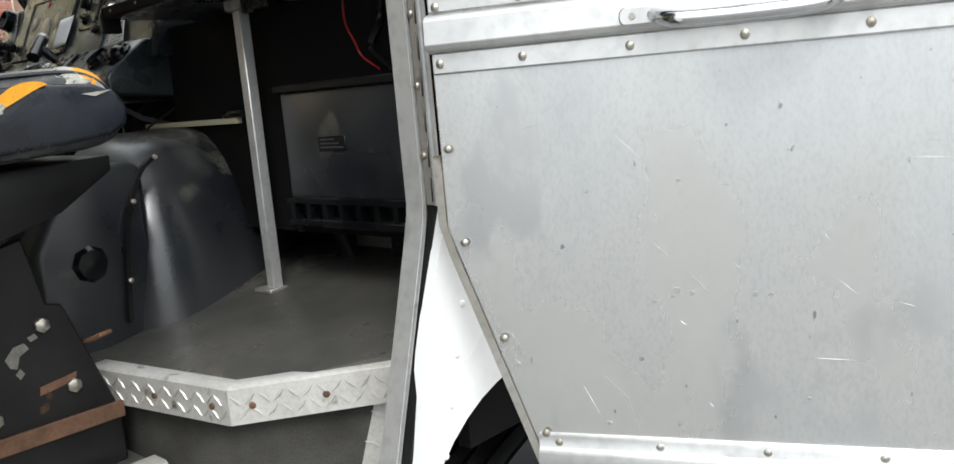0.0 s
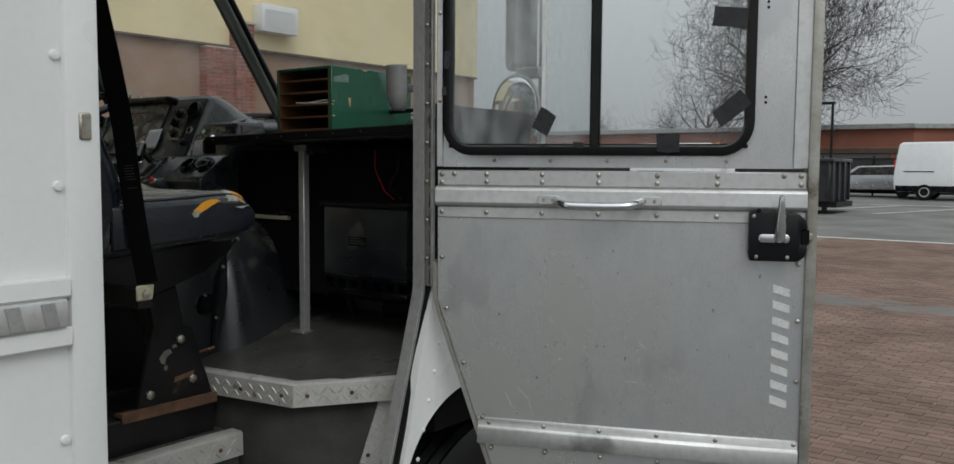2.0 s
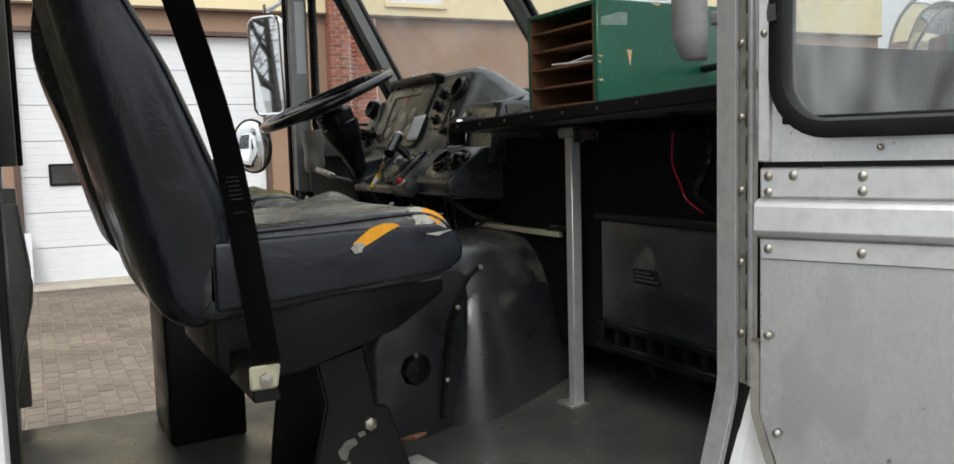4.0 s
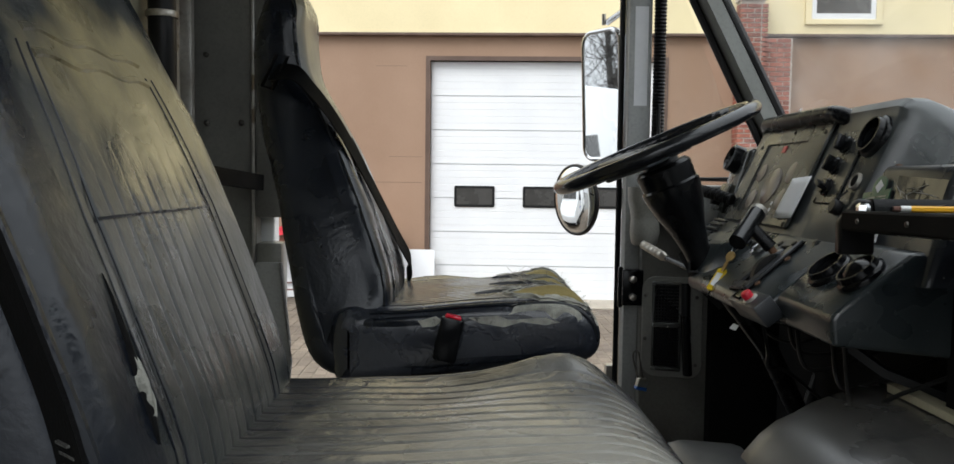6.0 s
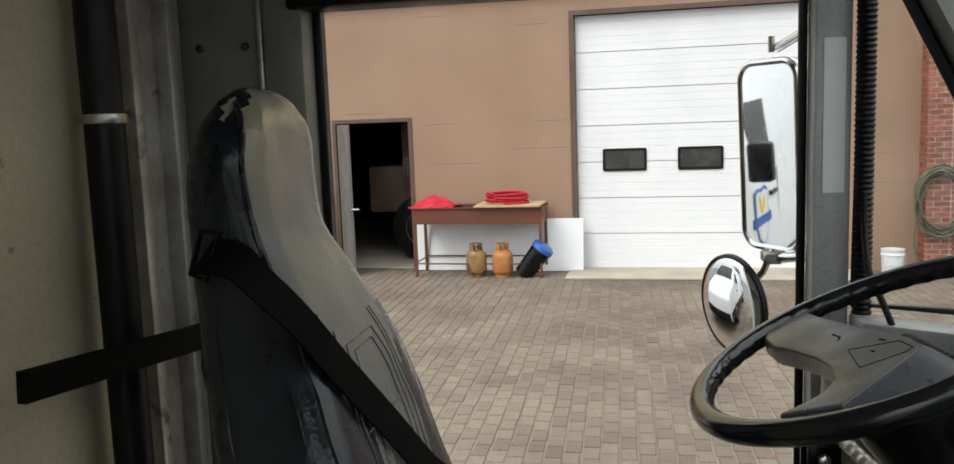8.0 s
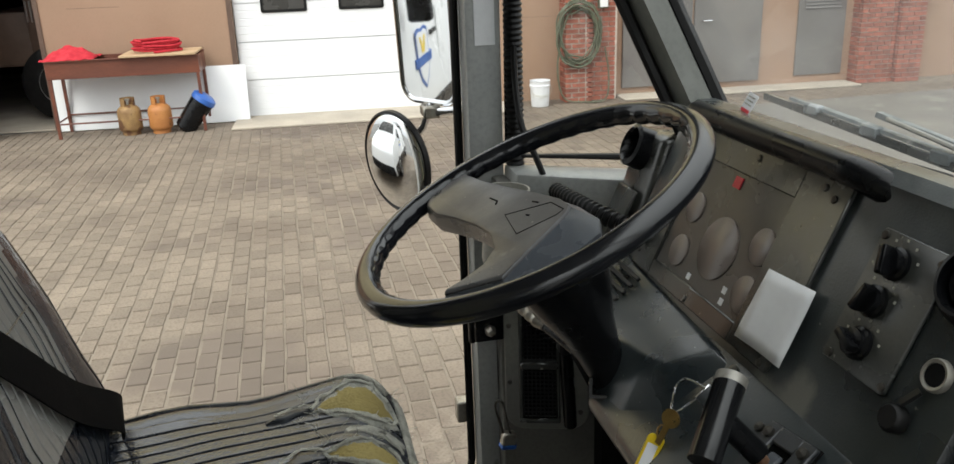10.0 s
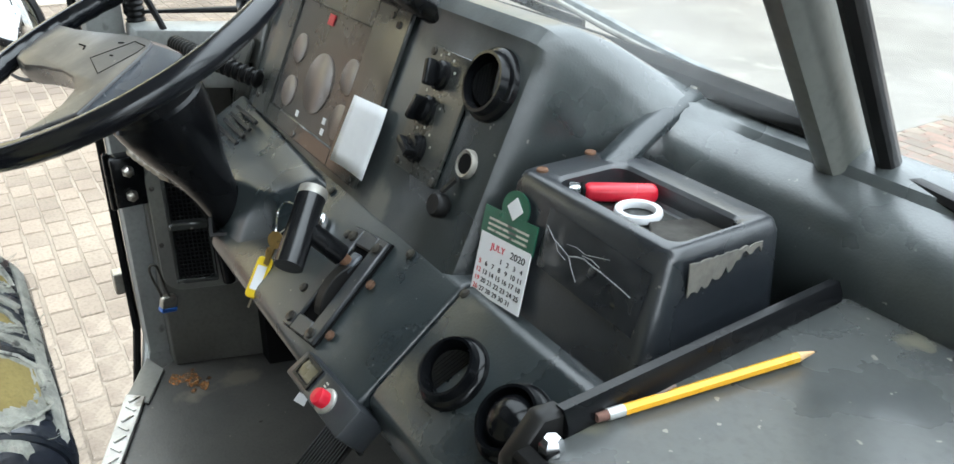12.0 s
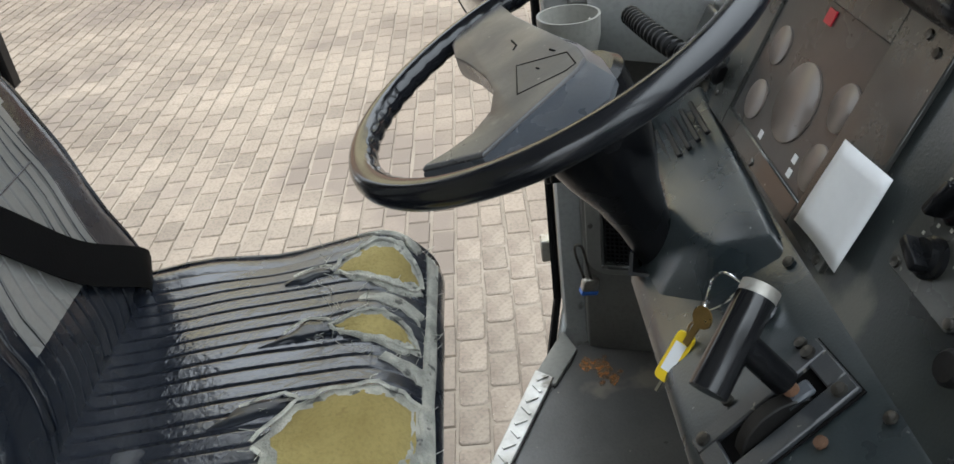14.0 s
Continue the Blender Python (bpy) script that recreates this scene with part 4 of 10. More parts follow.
post = solid("hinge_post", sweep(post_path(1.2035, 1.232), bar(0.0205, 0.034), up=(1, 0, 0)), "alu", "bare aluminium hinge post of the passenger doorway", "door post", kind="structure")
part("lip", sweep(post_path(1.2145, 1.224), bar(0.0025, 0.022), up=(1, 0, 0)), "alu_dull", post, "thin raised aluminium lip")
part("groove", box((1.216, 1.232, 1.40), (1.2275, 1.250, 2.75), 0.001, 1), "grime", post, "grimy brown felt strip")
part("seal", sweep([(1.2225, 1.236, 1.43), (1.2225, 1.231, 1.36), (1.224, 1.200, 1.26), (1.226, 1.142, 1.06), (1.227, 0.99, 0.55)], [(-0.011, -0.012), (0.008, -0.014), (0.011, 0.0), (0.008, 0.012), (-0.011, 0.012)], up=(1, 0, 0)), "rubber", post, "black rubber door seal")
part("hinge_leaf", box((1.2275, 1.2225, 1.405), (1.2445, 1.240, 2.75), 0.001, 1), "alu_dirty", post, "dirty aluminium hinge leaf")
for k in range(13):
    part("bolt", lathe([(0.0058, 0), (0.0052, 0.0025), (0.0033, 0.004), (0.0, 0.0045)], 12, pose(1.2315, 1.2225, 1.475 + k * 0.097, 90)), "zinc", post)
for k in range(27):
    part("knuckle", box((1.2415, 1.2195, 1.41 + k * 0.049), (1.2435, 1.2235, 1.448 + k * 0.049), 0.0006, 1), "screw", post, "dark hinge knuckle")
part("hinge", tube([(1.248, 1.2245, 2.75), (1.248, 1.2245, 1.405)], 0.0055, 10), "alu_dull", post, "long aluminium piano hinge")
# wheel arch skin below the post, with the tyre behind it
arch = [(1.262, 1.395), (1.228, 1.345), (1.187, 1.226), (1.156, 1.08), (1.02, 0.62), (1.11, 0.60)]
arch += [(1.40 - 0.29 * math.cos(radians(a)), 0.83 + 0.297 * math.sin(radians(a))) for a in range(2, 90, 8)]
arch += [(1.75 + 0.30 * math.sin(radians(a)), 0.83 + 0.297 * math.cos(radians(a))) for a in range(0, 92, 10)]
arch += [(2.16, 0.63), (2.16, 1.395)]
fen = solid("front_fender", prism(arch, "x", 1.232, 1.247), "white", "white riveted front fender with a round wheel arch", "fender", kind="structure")
part("flange", sweep([(1.2395, 1.252, 1.405), (1.2395, 1.226, 1.335), (1.2395, 1.182, 1.20), (1.2395, 1.150, 1.06), (1.2395, 1.03, 0.64)], bar(0.022, 0.022), up=(1, 0, 0)), "white", fen, "folded white fender edge")
for k in range(7):
    a = Vector((0, 1.262, 1.325)).lerp(Vector((0, 1.135, 0.90)), k / 6)
    part("rivet", lathe([(0.006, 0), (0.0045, 0.003), (0.0, 0.004)], 8, pose(1.247, a.y + 0.016, a.z, 0, 90, 0)), "white", fen)
for k in range(4):
    part("rivet", lathe([(0.005, 0), (0.004, 0.002), (0.0, 0.003)], 8, pose(1.247, 1.315 + 0.045 * k, 1.25 - 0.03 * k, 0, 90, 0)), "white", fen)
solid("wheel_arch_liner", prism([(1.40 - 0.22 * math.cos(radians(a)), 0.78 + 0.29 * math.sin(radians(a))) for a in range(0, 91, 10)] + [(1.75 + 0.40 * math.sin(radians(a)), 0.78 + 0.29 * math.cos(radians(a))) for a in range(0, 91, 10)] + [(2.15, 0.50), (1.18, 0.50)], "x", 0.86, 0.90), "dark", "black wheel arch liner", "fender", kind="structure")
whl = thing("front_wheel", (1.08, 1.60, 0.4), "black ribbed truck tyre under the front fender", "wheel")
WM = pose(1.08, 1.60, 0.52, 0, 90, 0)
tp = [(0.28, -0.12), (0.40, -0.125), (0.44, -0.11)] + [(0.455 - (0.012 if k % 2 else 0), -0.10 + k * 0.02) for k in range(11)] + [(0.44, 0.11), (0.40, 0.125), (0.28, 0.12)]
part("tyre", lathe(tp, 64, WM), "rubber", whl, "black ribbed tyre")
part("rim", lathe([(0.02, -0.04), (0.22, -0.04), (0.285, -0.1), (0.285, 0.10), (0.24, 0.07), (0.10, 0.03), (0.02, 0.03)], 48, WM), "alu", whl, "dull steel rim")

# ---- tread plate edge of the floor: bent strip with raised diamonds ----
def tread_strip(parent, a, b, w_top, drop, n_diam, name="tread_edge", up_side=1):
    """An angle of tread plate along a to b: a flat top, a folded-down face and two rows of raised bars."""
    a, b = Vector(a), Vector(b)
    d = (b - a).normalized()
    s = Vector((0, 0, 1)).cross(d) * up_side
    z = Vector((0, 0, 1))
    bm = bmesh.new()
    sec = [(-w_top, 0.001), (-w_top, 0.005), (-0.004, 0.005), (0.003, 0.0), (0.004, -drop), (0.001, -drop), (0.0, -0.002)]
    r = [[bm.verts.new(p - s * (-u) + z * v) for u, v in sec] for p in (a, b)]
    k = len(sec)
    for j in range(k):
        bm.faces.new((r[0][j], r[0][(j + 1) % k], r[1][(j + 1) % k], r[1][j]))
    bm.faces.new(r[0][::-1]), bm.faces.new(r[1])
    bmesh.ops.recalc_face_normals(bm, faces=bm.faces[:])
    L = (b - a).length
    for i in range(n_diam):
        for row in range(2):
            p = a + d * (L * (i + 0.5 + 0.5 * row) / (n_diam + 0.5)) - z * (drop * (0.3 + 0.4 * row)) + s * 0.0045
            ang = 0.8 if (i + row) % 2 else -0.8
            l = (d * math.cos(ang) + z * math.sin(ang)) * 0.0125
            t = l.cross(s).normalized() * 0.0028
            v = [bm.verts.new(p + q) for q in (l, t, -l, -t)]
            w = [bm.verts.new(p + q * 0.6 + s * 0.0022) for q in (l, t, -l, -t)]
            bm.faces.new(w)
            for j in range(4):
                bm.faces.new((v[j], v[(j + 1) % 4], w[(j + 1) % 4], w[j]))
    bmesh.ops.recalc_face_normals(bm, faces=bm.faces[:])
    ob = part(name, bm, "tread", parent, "diamond tread plate")
    for f in (0.12, 0.5, 0.9):
        p = a + d * (L * f) - z * (drop * 0.5) + s * 0.004
        m = Matrix.Translation(p) @ s.to_track_quat("Z", "Y").to_matrix().to_4x4()
        part("screw", lathe([(0.006, 0), (0.005, 0.003), (0.0, 0.004)], 10, m), "rust", ob)
    return ob


trd = thing("tread_plate_edging", (0.8, 1.1, FL), "worn aluminium tread plate edging on the cab floor", "tread plate")
tread_strip(trd, (0.57, 0.992, 1.131), (0.918, 1.052, 1.130), 0.032, 0.058, 17, up_side=-1)
tread_strip(trd, (0.918, 1.052, 1.130), (1.135, 1.268, 1.146), 0.032, 0.058, 13, up_side=-1)
part("tread_edge", sweep([(1.137, 1.262, 1.143), (1.150, 1.190, 0.88), (1.16, 1.11, 0.58)], [(-0.024, -0.004), (0.030, -0.004), (0.030, 0.004), (-0.024, 0.004)], up=(1, 0.6, 0)), "tread", trd, "upright tread plate strip")
trl = thing("step_edging", (0.62, 0.8, LO), "worn tread plate edging of the lower platform", "tread plate")
tread_strip(trl, (0.728, 0.30, LO + 0.001), (0.738, 1.025, LO + 0.001), 0.045, 0.06, 22, up_side=-1)
tre = thing("driver_step_edging", (-0.7, 1.12, FL), "worn tread plate edging at the driver's step", "tread plate")
part("tread_edge", prism([(-0.835, 1.16), (-0.60, 1.06), (-0.58, 1.085), (-0.81, 1.19)], "z", FL + 0.001, FL + 0.008, 0.002, 1), "tread", tre, "diamond tread plate")
for k in range(9):
    f = (k + 0.5) / 9
    c = Vector((-0.822, 1.175, FL + 0.009)).lerp(Vector((-0.595, 1.075, FL + 0.009)), f)
    part("tread_bar", moved(box((-0.011, -0.0025, -0.001), (0.011, 0.0025, 0.0015)), Matrix.Translation(c) @ Euler((0, 0, 0.5 if k % 2 else -1.2)).to_matrix().to_4x4()), "tread", tre)

RD, RN = Vector((0.7125, 0.7017, 0)), Vector((0.7017, -0.7125, 0))
RU = Matrix(((RD.x, 0, RN.x, 0.905), (RD.y, 0, RN.y, 1.078), (0, 1, 0, 0), (0, 0, 0, 1)))
rst = solid("riser_trim", moved(prism([(0.221, 1.125), (0.262, 1.135), (0.268, 1.06), (0.110, 0.55), (0.056, 0.55), (0.221, 1.10)], "z", 0.001, 0.007, 0.001, 1), RU), "tread", "tread plate strip down the edge of the riser", "step", kind="structure")
for k in range(22):
    zc = 1.11 - 0.025 * k
    part("diamond", moved(prism([(-0.012, -0.002), (0.0, 0.0035), (0.012, 0.002), (0.0, -0.0035)], "z", 0.006, 0.0088), RU @ Matrix.Translation((0.245 - 0.300 * (1.12 - zc) + (0.008 if k % 2 else -0.008), zc, 0)) @ Euler((0, 0, radians(50 if k % 2 else -35))).to_matrix().to_4x4()), "alu", rst)
for zc in (1.09, 0.93, 0.77):
    part("screw", moved(lathe([(0.006, 0), (0.005, 0.003), (0.0, 0.004)], 10), RU @ Matrix.Translation((0.243 - 0.300 * (1.12 - zc), zc, 0.007))), "screw", rst)

# ---- white truck body behind the passenger doorway ----
body = thing("truck_body", (1.1, -2, 1.0), "white riveted step van body side with aluminium trim", "truck body")
part("side_panel", box((1.20, -4.6, 0.45), (1.255, 0.29, 2.85), 0.004, 1), "white", body)
part("corner_post", box((1.14, 0.286, 0.45), (1.268, 0.346, 2.85), 0.008, 2), "white", body)
part("seal", box((1.13, 0.336, 0.45), (1.22, 0.354, 2.85), 0.003, 1), "rubber", body, "dark door seal")
part("inner_wall", box((1.15, 0.10, 0.46), (1.19, 0.286, 2.75)), "cream", body)
part("side_panel", box((-1.10, -4.6, 0.45), (-1.04, 0.30, 2.85), 0.004, 1), "white", body)
part("roof_panel", box((-1.10, -4.6, 2.85), (1.27, 0.35, 2.90), 0.01, 2), "white", body)
part("rear_wall", box((-1.10, -4.65, 0.45), (1.27, -4.6, 2.90)), "white", body)
part("roof_panel", box((-1.06, 0.35, 2.77), (1.24, 1.22, 2.82)), "white", body)
for z0, z1 in ((1.489, 1.523), (1.408, 1.441)):
    part("trim", box((1.255, -4.6, z0), (1.272, 0.288, z1), 0.004, 1), "white", body)
part("trim", box((1.255, -4.6, 1.441), (1.278, 0.278, 1.489), 0.006, 2), "alu", body, "aluminium rub rail with reflective strip")
for k in range(10):
    c = 0.262 - k * 0.055
    part("stripe", prism([(c, 1.446), (c - 0.022, 1.446), (c - 0.03, 1.484), (c - 0.008, 1.484)], "x", 1.2781, 1.2795), "alu_dull", body, "scuffed grey reflective stripe")
for k in range(9):
    part("rivet", lathe([(0.009, 0), (0.007, 0.005), (0.0, 0.006)], 10, pose(1.255, 0.276, 0.62 + k * 0.21, 0, 90, 0)), "white", body)
    part("rivet", lathe([(0.009, 0), (0.007, 0.005), (0.0, 0.006)], 10, pose(1.255, 0.10, 0.66 + k * 0.23, 0, 90, 0)), "white", body)
part("catch", join(box((1.264, 0.307, 1.745), (1.272, 0.328, 1.79), 0.003, 1)), "zinc", body, "small steel catch")

# ---- seats ----
def loop_normals(pr):
    n = len(pr)
    out = []
    for i in range(n):
        a, b = Vector(pr[i - 1]), Vector(pr[(i + 1) % n])
        d = (b - a).normalized()
        out.append(Vector((d.y, -d.x)))
    area = sum(pr[i - 1][0] * pr[i][1] - pr[i][0] * pr[i - 1][1] for i in range(n))
    return out if area > 0 else [-v for v in out]


class Pad:
    """A stuffed pad: a closed side outline (y, z), a half width by height, and rounded rims."""

    def __init__(self, outline, half, rim, xc, dy=0.0, per=4, lean=lambda z: 0.0, swell=lambda t, s: 0.0):
        p = [Vector((a + dy, b)) for a, b in outline]
        n = len(p)
        self.pr = []
        for i in range(n):
            a, b, c, d = p[i - 1], p[i], p[(i + 1) % n], p[(i + 2) % n]
            for k in range(per):
                t = k / per
                self.pr.append(0.5 * ((2 * b) + (c - a) * t + (2 * a - 5 * b + 4 * c - d) * t * t + (3 * b - a - 3 * c + d) * t ** 3))
        self.nm = loop_normals(self.pr)
        self.half, self.rim, self.xc, self.per, self.lean, self.swell = half, rim, xc, per, lean, swell

    def at(self, t, s, off=0.0):
        """The place at t (-1 to 1 across) and s (outline point number), off metres proud."""
        j = (s * self.per) % len(self.pr)
        i, f = int(j), j - int(j)
        k = (i + 1) % len(self.pr)
        p = self.pr[i].lerp(self.pr[k], f)
        nm = self.nm[i].lerp(self.nm[k], f).normalized()
        h = self.half(p.y)
        e = (1 - abs(t)) * h
        d = 0.0 if e >= self.rim else self.rim - math.sqrt(max(self.rim ** 2 - (self.rim - e) ** 2, 0))
        q = p - nm * (d - off - self.swell(t, s))
        return Vector((self.xc + self.lean(p.y) + t * h, q.x, q.y))

    def mesh(self, rib=None):
        ts = sorted({round(v, 4) for v in [-1, -0.985, -0.96, -0.92, -0.86, -0.8, -0.7] + [k / 20 for k in range(-13, 14)] + [0.7, 0.8, 0.86, 0.92, 0.96, 0.985, 1]})
        if rib:
            ts = sorted(set(ts) | {round(-rib[0] + 2 * rib[0] * k / (rib[1] * 12), 4) for k in range(rib[1] * 12 + 1)})
        m = len(self.pr)
        rings = []
        for t in ts:
            ring = []
            for j in range(m):
                s = j / self.per
                off = 0.0
                if rib and abs(t) <= rib[0] and rib[2] <= s <= rib[3]:
                    ph = (t + rib[0]) / (2 * rib[0]) * rib[1]
                    off = -rib[4] * (1 - min(1, 11.0 * abs(ph - round(ph))))
                ring.append(self.at(t, s, off + 0.0016 * noise.noise(self.at(t, s) * 14)))
            rings.append(ring)
        return loft(rings)

    def sheet(self, t0, t1, s0, s1, nt, ns, off=0.0012, ribs=0, depth=0.003):
        """A fitted panel over part of the pad, with optional pleats."""
        bm = bmesh.new()
        rows = []
        for i in range(nt + 1):
            f = i / nt
            t = t0 + (t1 - t0) * f
            o = off
            if ribs:
                ph = f * ribs
                o -= depth * (1 - min(1, 3.0 * abs(ph - round(ph))))
            rows.append([bm.verts.new(self.at(t, s0 + (s1 - s0) * j / ns, -0.004 if i in (0, nt) or j in (0, ns) else o)) for j in range(ns + 1)])
        for a, b in zip(rows, rows[1:]):
            for j in range(ns):
                bm.faces.new((a[j], a[j + 1], b[j + 1], b[j]))
        bmesh.ops.recalc_face_normals(bm, faces=bm.faces[:])
        return bm

    def piping(self, side, r=0.004, s0=0, s1=None):
        s1 = s1 if s1 is not None else self.n0
        k = int((s1 - s0) * 3)
        h = 1 - 0.35 * self.rim / 0.22
        return tube([self.at(side * h, s0 + (s1 - s0) * i / k, 0.001) for i in range(k + 1)], r, 6)

    def patch(self, pts, off=0.0025, rag=0.0, seed=1, grid_n=10):
        """A ragged sheet over the pad: pts is a ring of (t, s)."""
        rnd = random.Random(seed)
        ring = []
        n = len(pts)
        for i in range(n):
            a, b = pts[i], pts[(i + 1) % n]
            for k in range(4):
                f = k / 4
                ring.append((a[0] + (b[0] - a[0]) * f + rnd.uniform(-rag, rag), a[1] + (b[1] - a[1]) * f + rnd.uniform(-rag, rag) * 4))
        c = (sum(p[0] for p in ring) / len(ring), sum(p[1] for p in ring) / len(ring))
        bm = bmesh.new()
        levels = [1.0, 0.93, 0.7, 0.45, 0.2]
        offs = [-0.002, off, off + 0.0015, off + 0.002, off + 0.002]
        rows = [[bm.verts.new(self.at(c[0] + (p[0] - c[0]) * l, c[1] + (p[1] - c[1]) * l, o)) for p in ring] for l, o in zip(levels, offs)]
        k = len(ring)
        for a, b in zip(rows, rows[1:]):
            for j in range(k):
                bm.faces.new((a[j], a[(j + 1) % k], b[(j + 1) % k], b[j]))
        mid = bm.verts.new(self.at(c[0], c[1], offs[-1]))
        for j in range(k):
            bm.faces.new((rows[-1][j], rows[-1][(j + 1) % k], mid))
        bmesh.ops.recalc_face_normals(bm, faces=bm.faces[:])
        return bm


CUSHION = [(0.61, 1.625), (0.70, 1.630), (0.80, 1.634), (0.89, 1.640), (0.955, 1.640), (0.995, 1.622), (1.02, 1.59), (1.018, 1.55), (0.985, 1.527), (0.90, 1.518), (0.78, 1.508), (0.62, 1.492), (0.585, 1.53), (0.585, 1.59)]
BACK = [(0.615, 1.485), (0.67, 1.55), (0.685, 1.635), (0.65, 1.74), (0.600, 1.86), (0.549, 1.96), (0.514, 2.03), (0.503, 2.10), (0.502, 2.155), (0.484, 2.195), (0.455, 2.205), (0.425, 2.165), (0.405, 2.06), (0.420, 1.95), (0.462, 1.82), (0.495, 1.70), (0.525, 1.59), (0.555, 1.51)]


def between(steps, z):
    """A smooth value between (z, value) steps."""
    if z <= steps[0][0]:
        return steps[0][1]
    for (z0, w0), (z1, w1) in zip(steps, steps[1:]):
        if z <= z1:
            f = (z - z0) / (z1 - z0)
            f = f * f * (3 - 2 * f)
            return w0 + (w1 - w0) * f
    return steps[-1][1]


# the driver's backrest leans aside and narrows to a small headrest
def driver_half(z):
    return between(((1.4, 0.21), (1.6, 0.21), (1.7, 0.187), (1.8, 0.176), (1.88, 0.163), (1.95, 0.130), (2.03, 0.110), (2.12, 0.116), (2.16, 0.104), (2.185, 0.085), (2.21, 0.06)), z)


def driver_lean(z):
    return between(((1.55, 0.0), (1.7, -0.030), (1.8, -0.060), (1.88, -0.080), (1.95, -0.090)), z)


def cover_far(z):
    return between(((1.80, -0.58), (1.90, -0.70), (1.98, -0.95)), z)


def cover_edge(z):
    return between(((1.84, 0.42), (1.90, 0.50), (1.95, 0.80), (2.0, 0.93)), z)


def back_half(z):
    return between(((1.4, 0.21), (1.6, 0.224), (1.88, 0.222), (1.97, 0.208), (2.04, 0.185), (2.12, 0.165), (2.155, 0.148), (2.178, 0.122), (2.19, 0.088), (3.0, 0.08)), z)


BACK_FAR = [(0.615, 1.485), (0.655, 1.55), (0.666, 1.635), (0.632, 1.74), (0.584, 1.86), (0.536, 1.96), (0.507, 2.03), (0.497, 2.09), (0.49, 2.145), (0.475, 2.185), (0.45, 2.19), (0.425, 2.15), (0.413, 2.06), (0.435, 1.95), (0.465, 1.82), (0.495, 1.70), (0.525, 1.59), (0.555, 1.51)]


CUSHION_LOW = [(y + 0.028 * min(1, max(0, (y - 0.62) / 0.25)), z - 0.014 - 0.012 * max(0, 1 - abs(y - 0.66) / 0.10)) for y, z in CUSHION]


def lump(t, s, t0, s0, wt, ws):
    return math.exp(-((t - t0) / wt) ** 2 - ((s - s0) / ws) ** 2)


def swell_driver(t, s):
    return 0.011 * lump(t, s, -0.86, 4.1, 0.22, 0.8) + 0.009 * lump(t, s, -0.95, 1.3, 0.2, 0.6) - 0.008 * lump(t, s, -0.85, 2.3, 0.2, 0.5) + 0.006 * lump(t, s, -0.22, 4.0, 0.12, 0.8) + 0.008 * lump(t, s, 0.5, 4.2, 0.22, 0.9)


def swell_far(t, s):
    return 0.018 * lump(t, s, -0.88, 3.6, 0.22, 0.7) - 0.004 * lump(t, s, -0.6, 2.2, 0.25, 0.6)


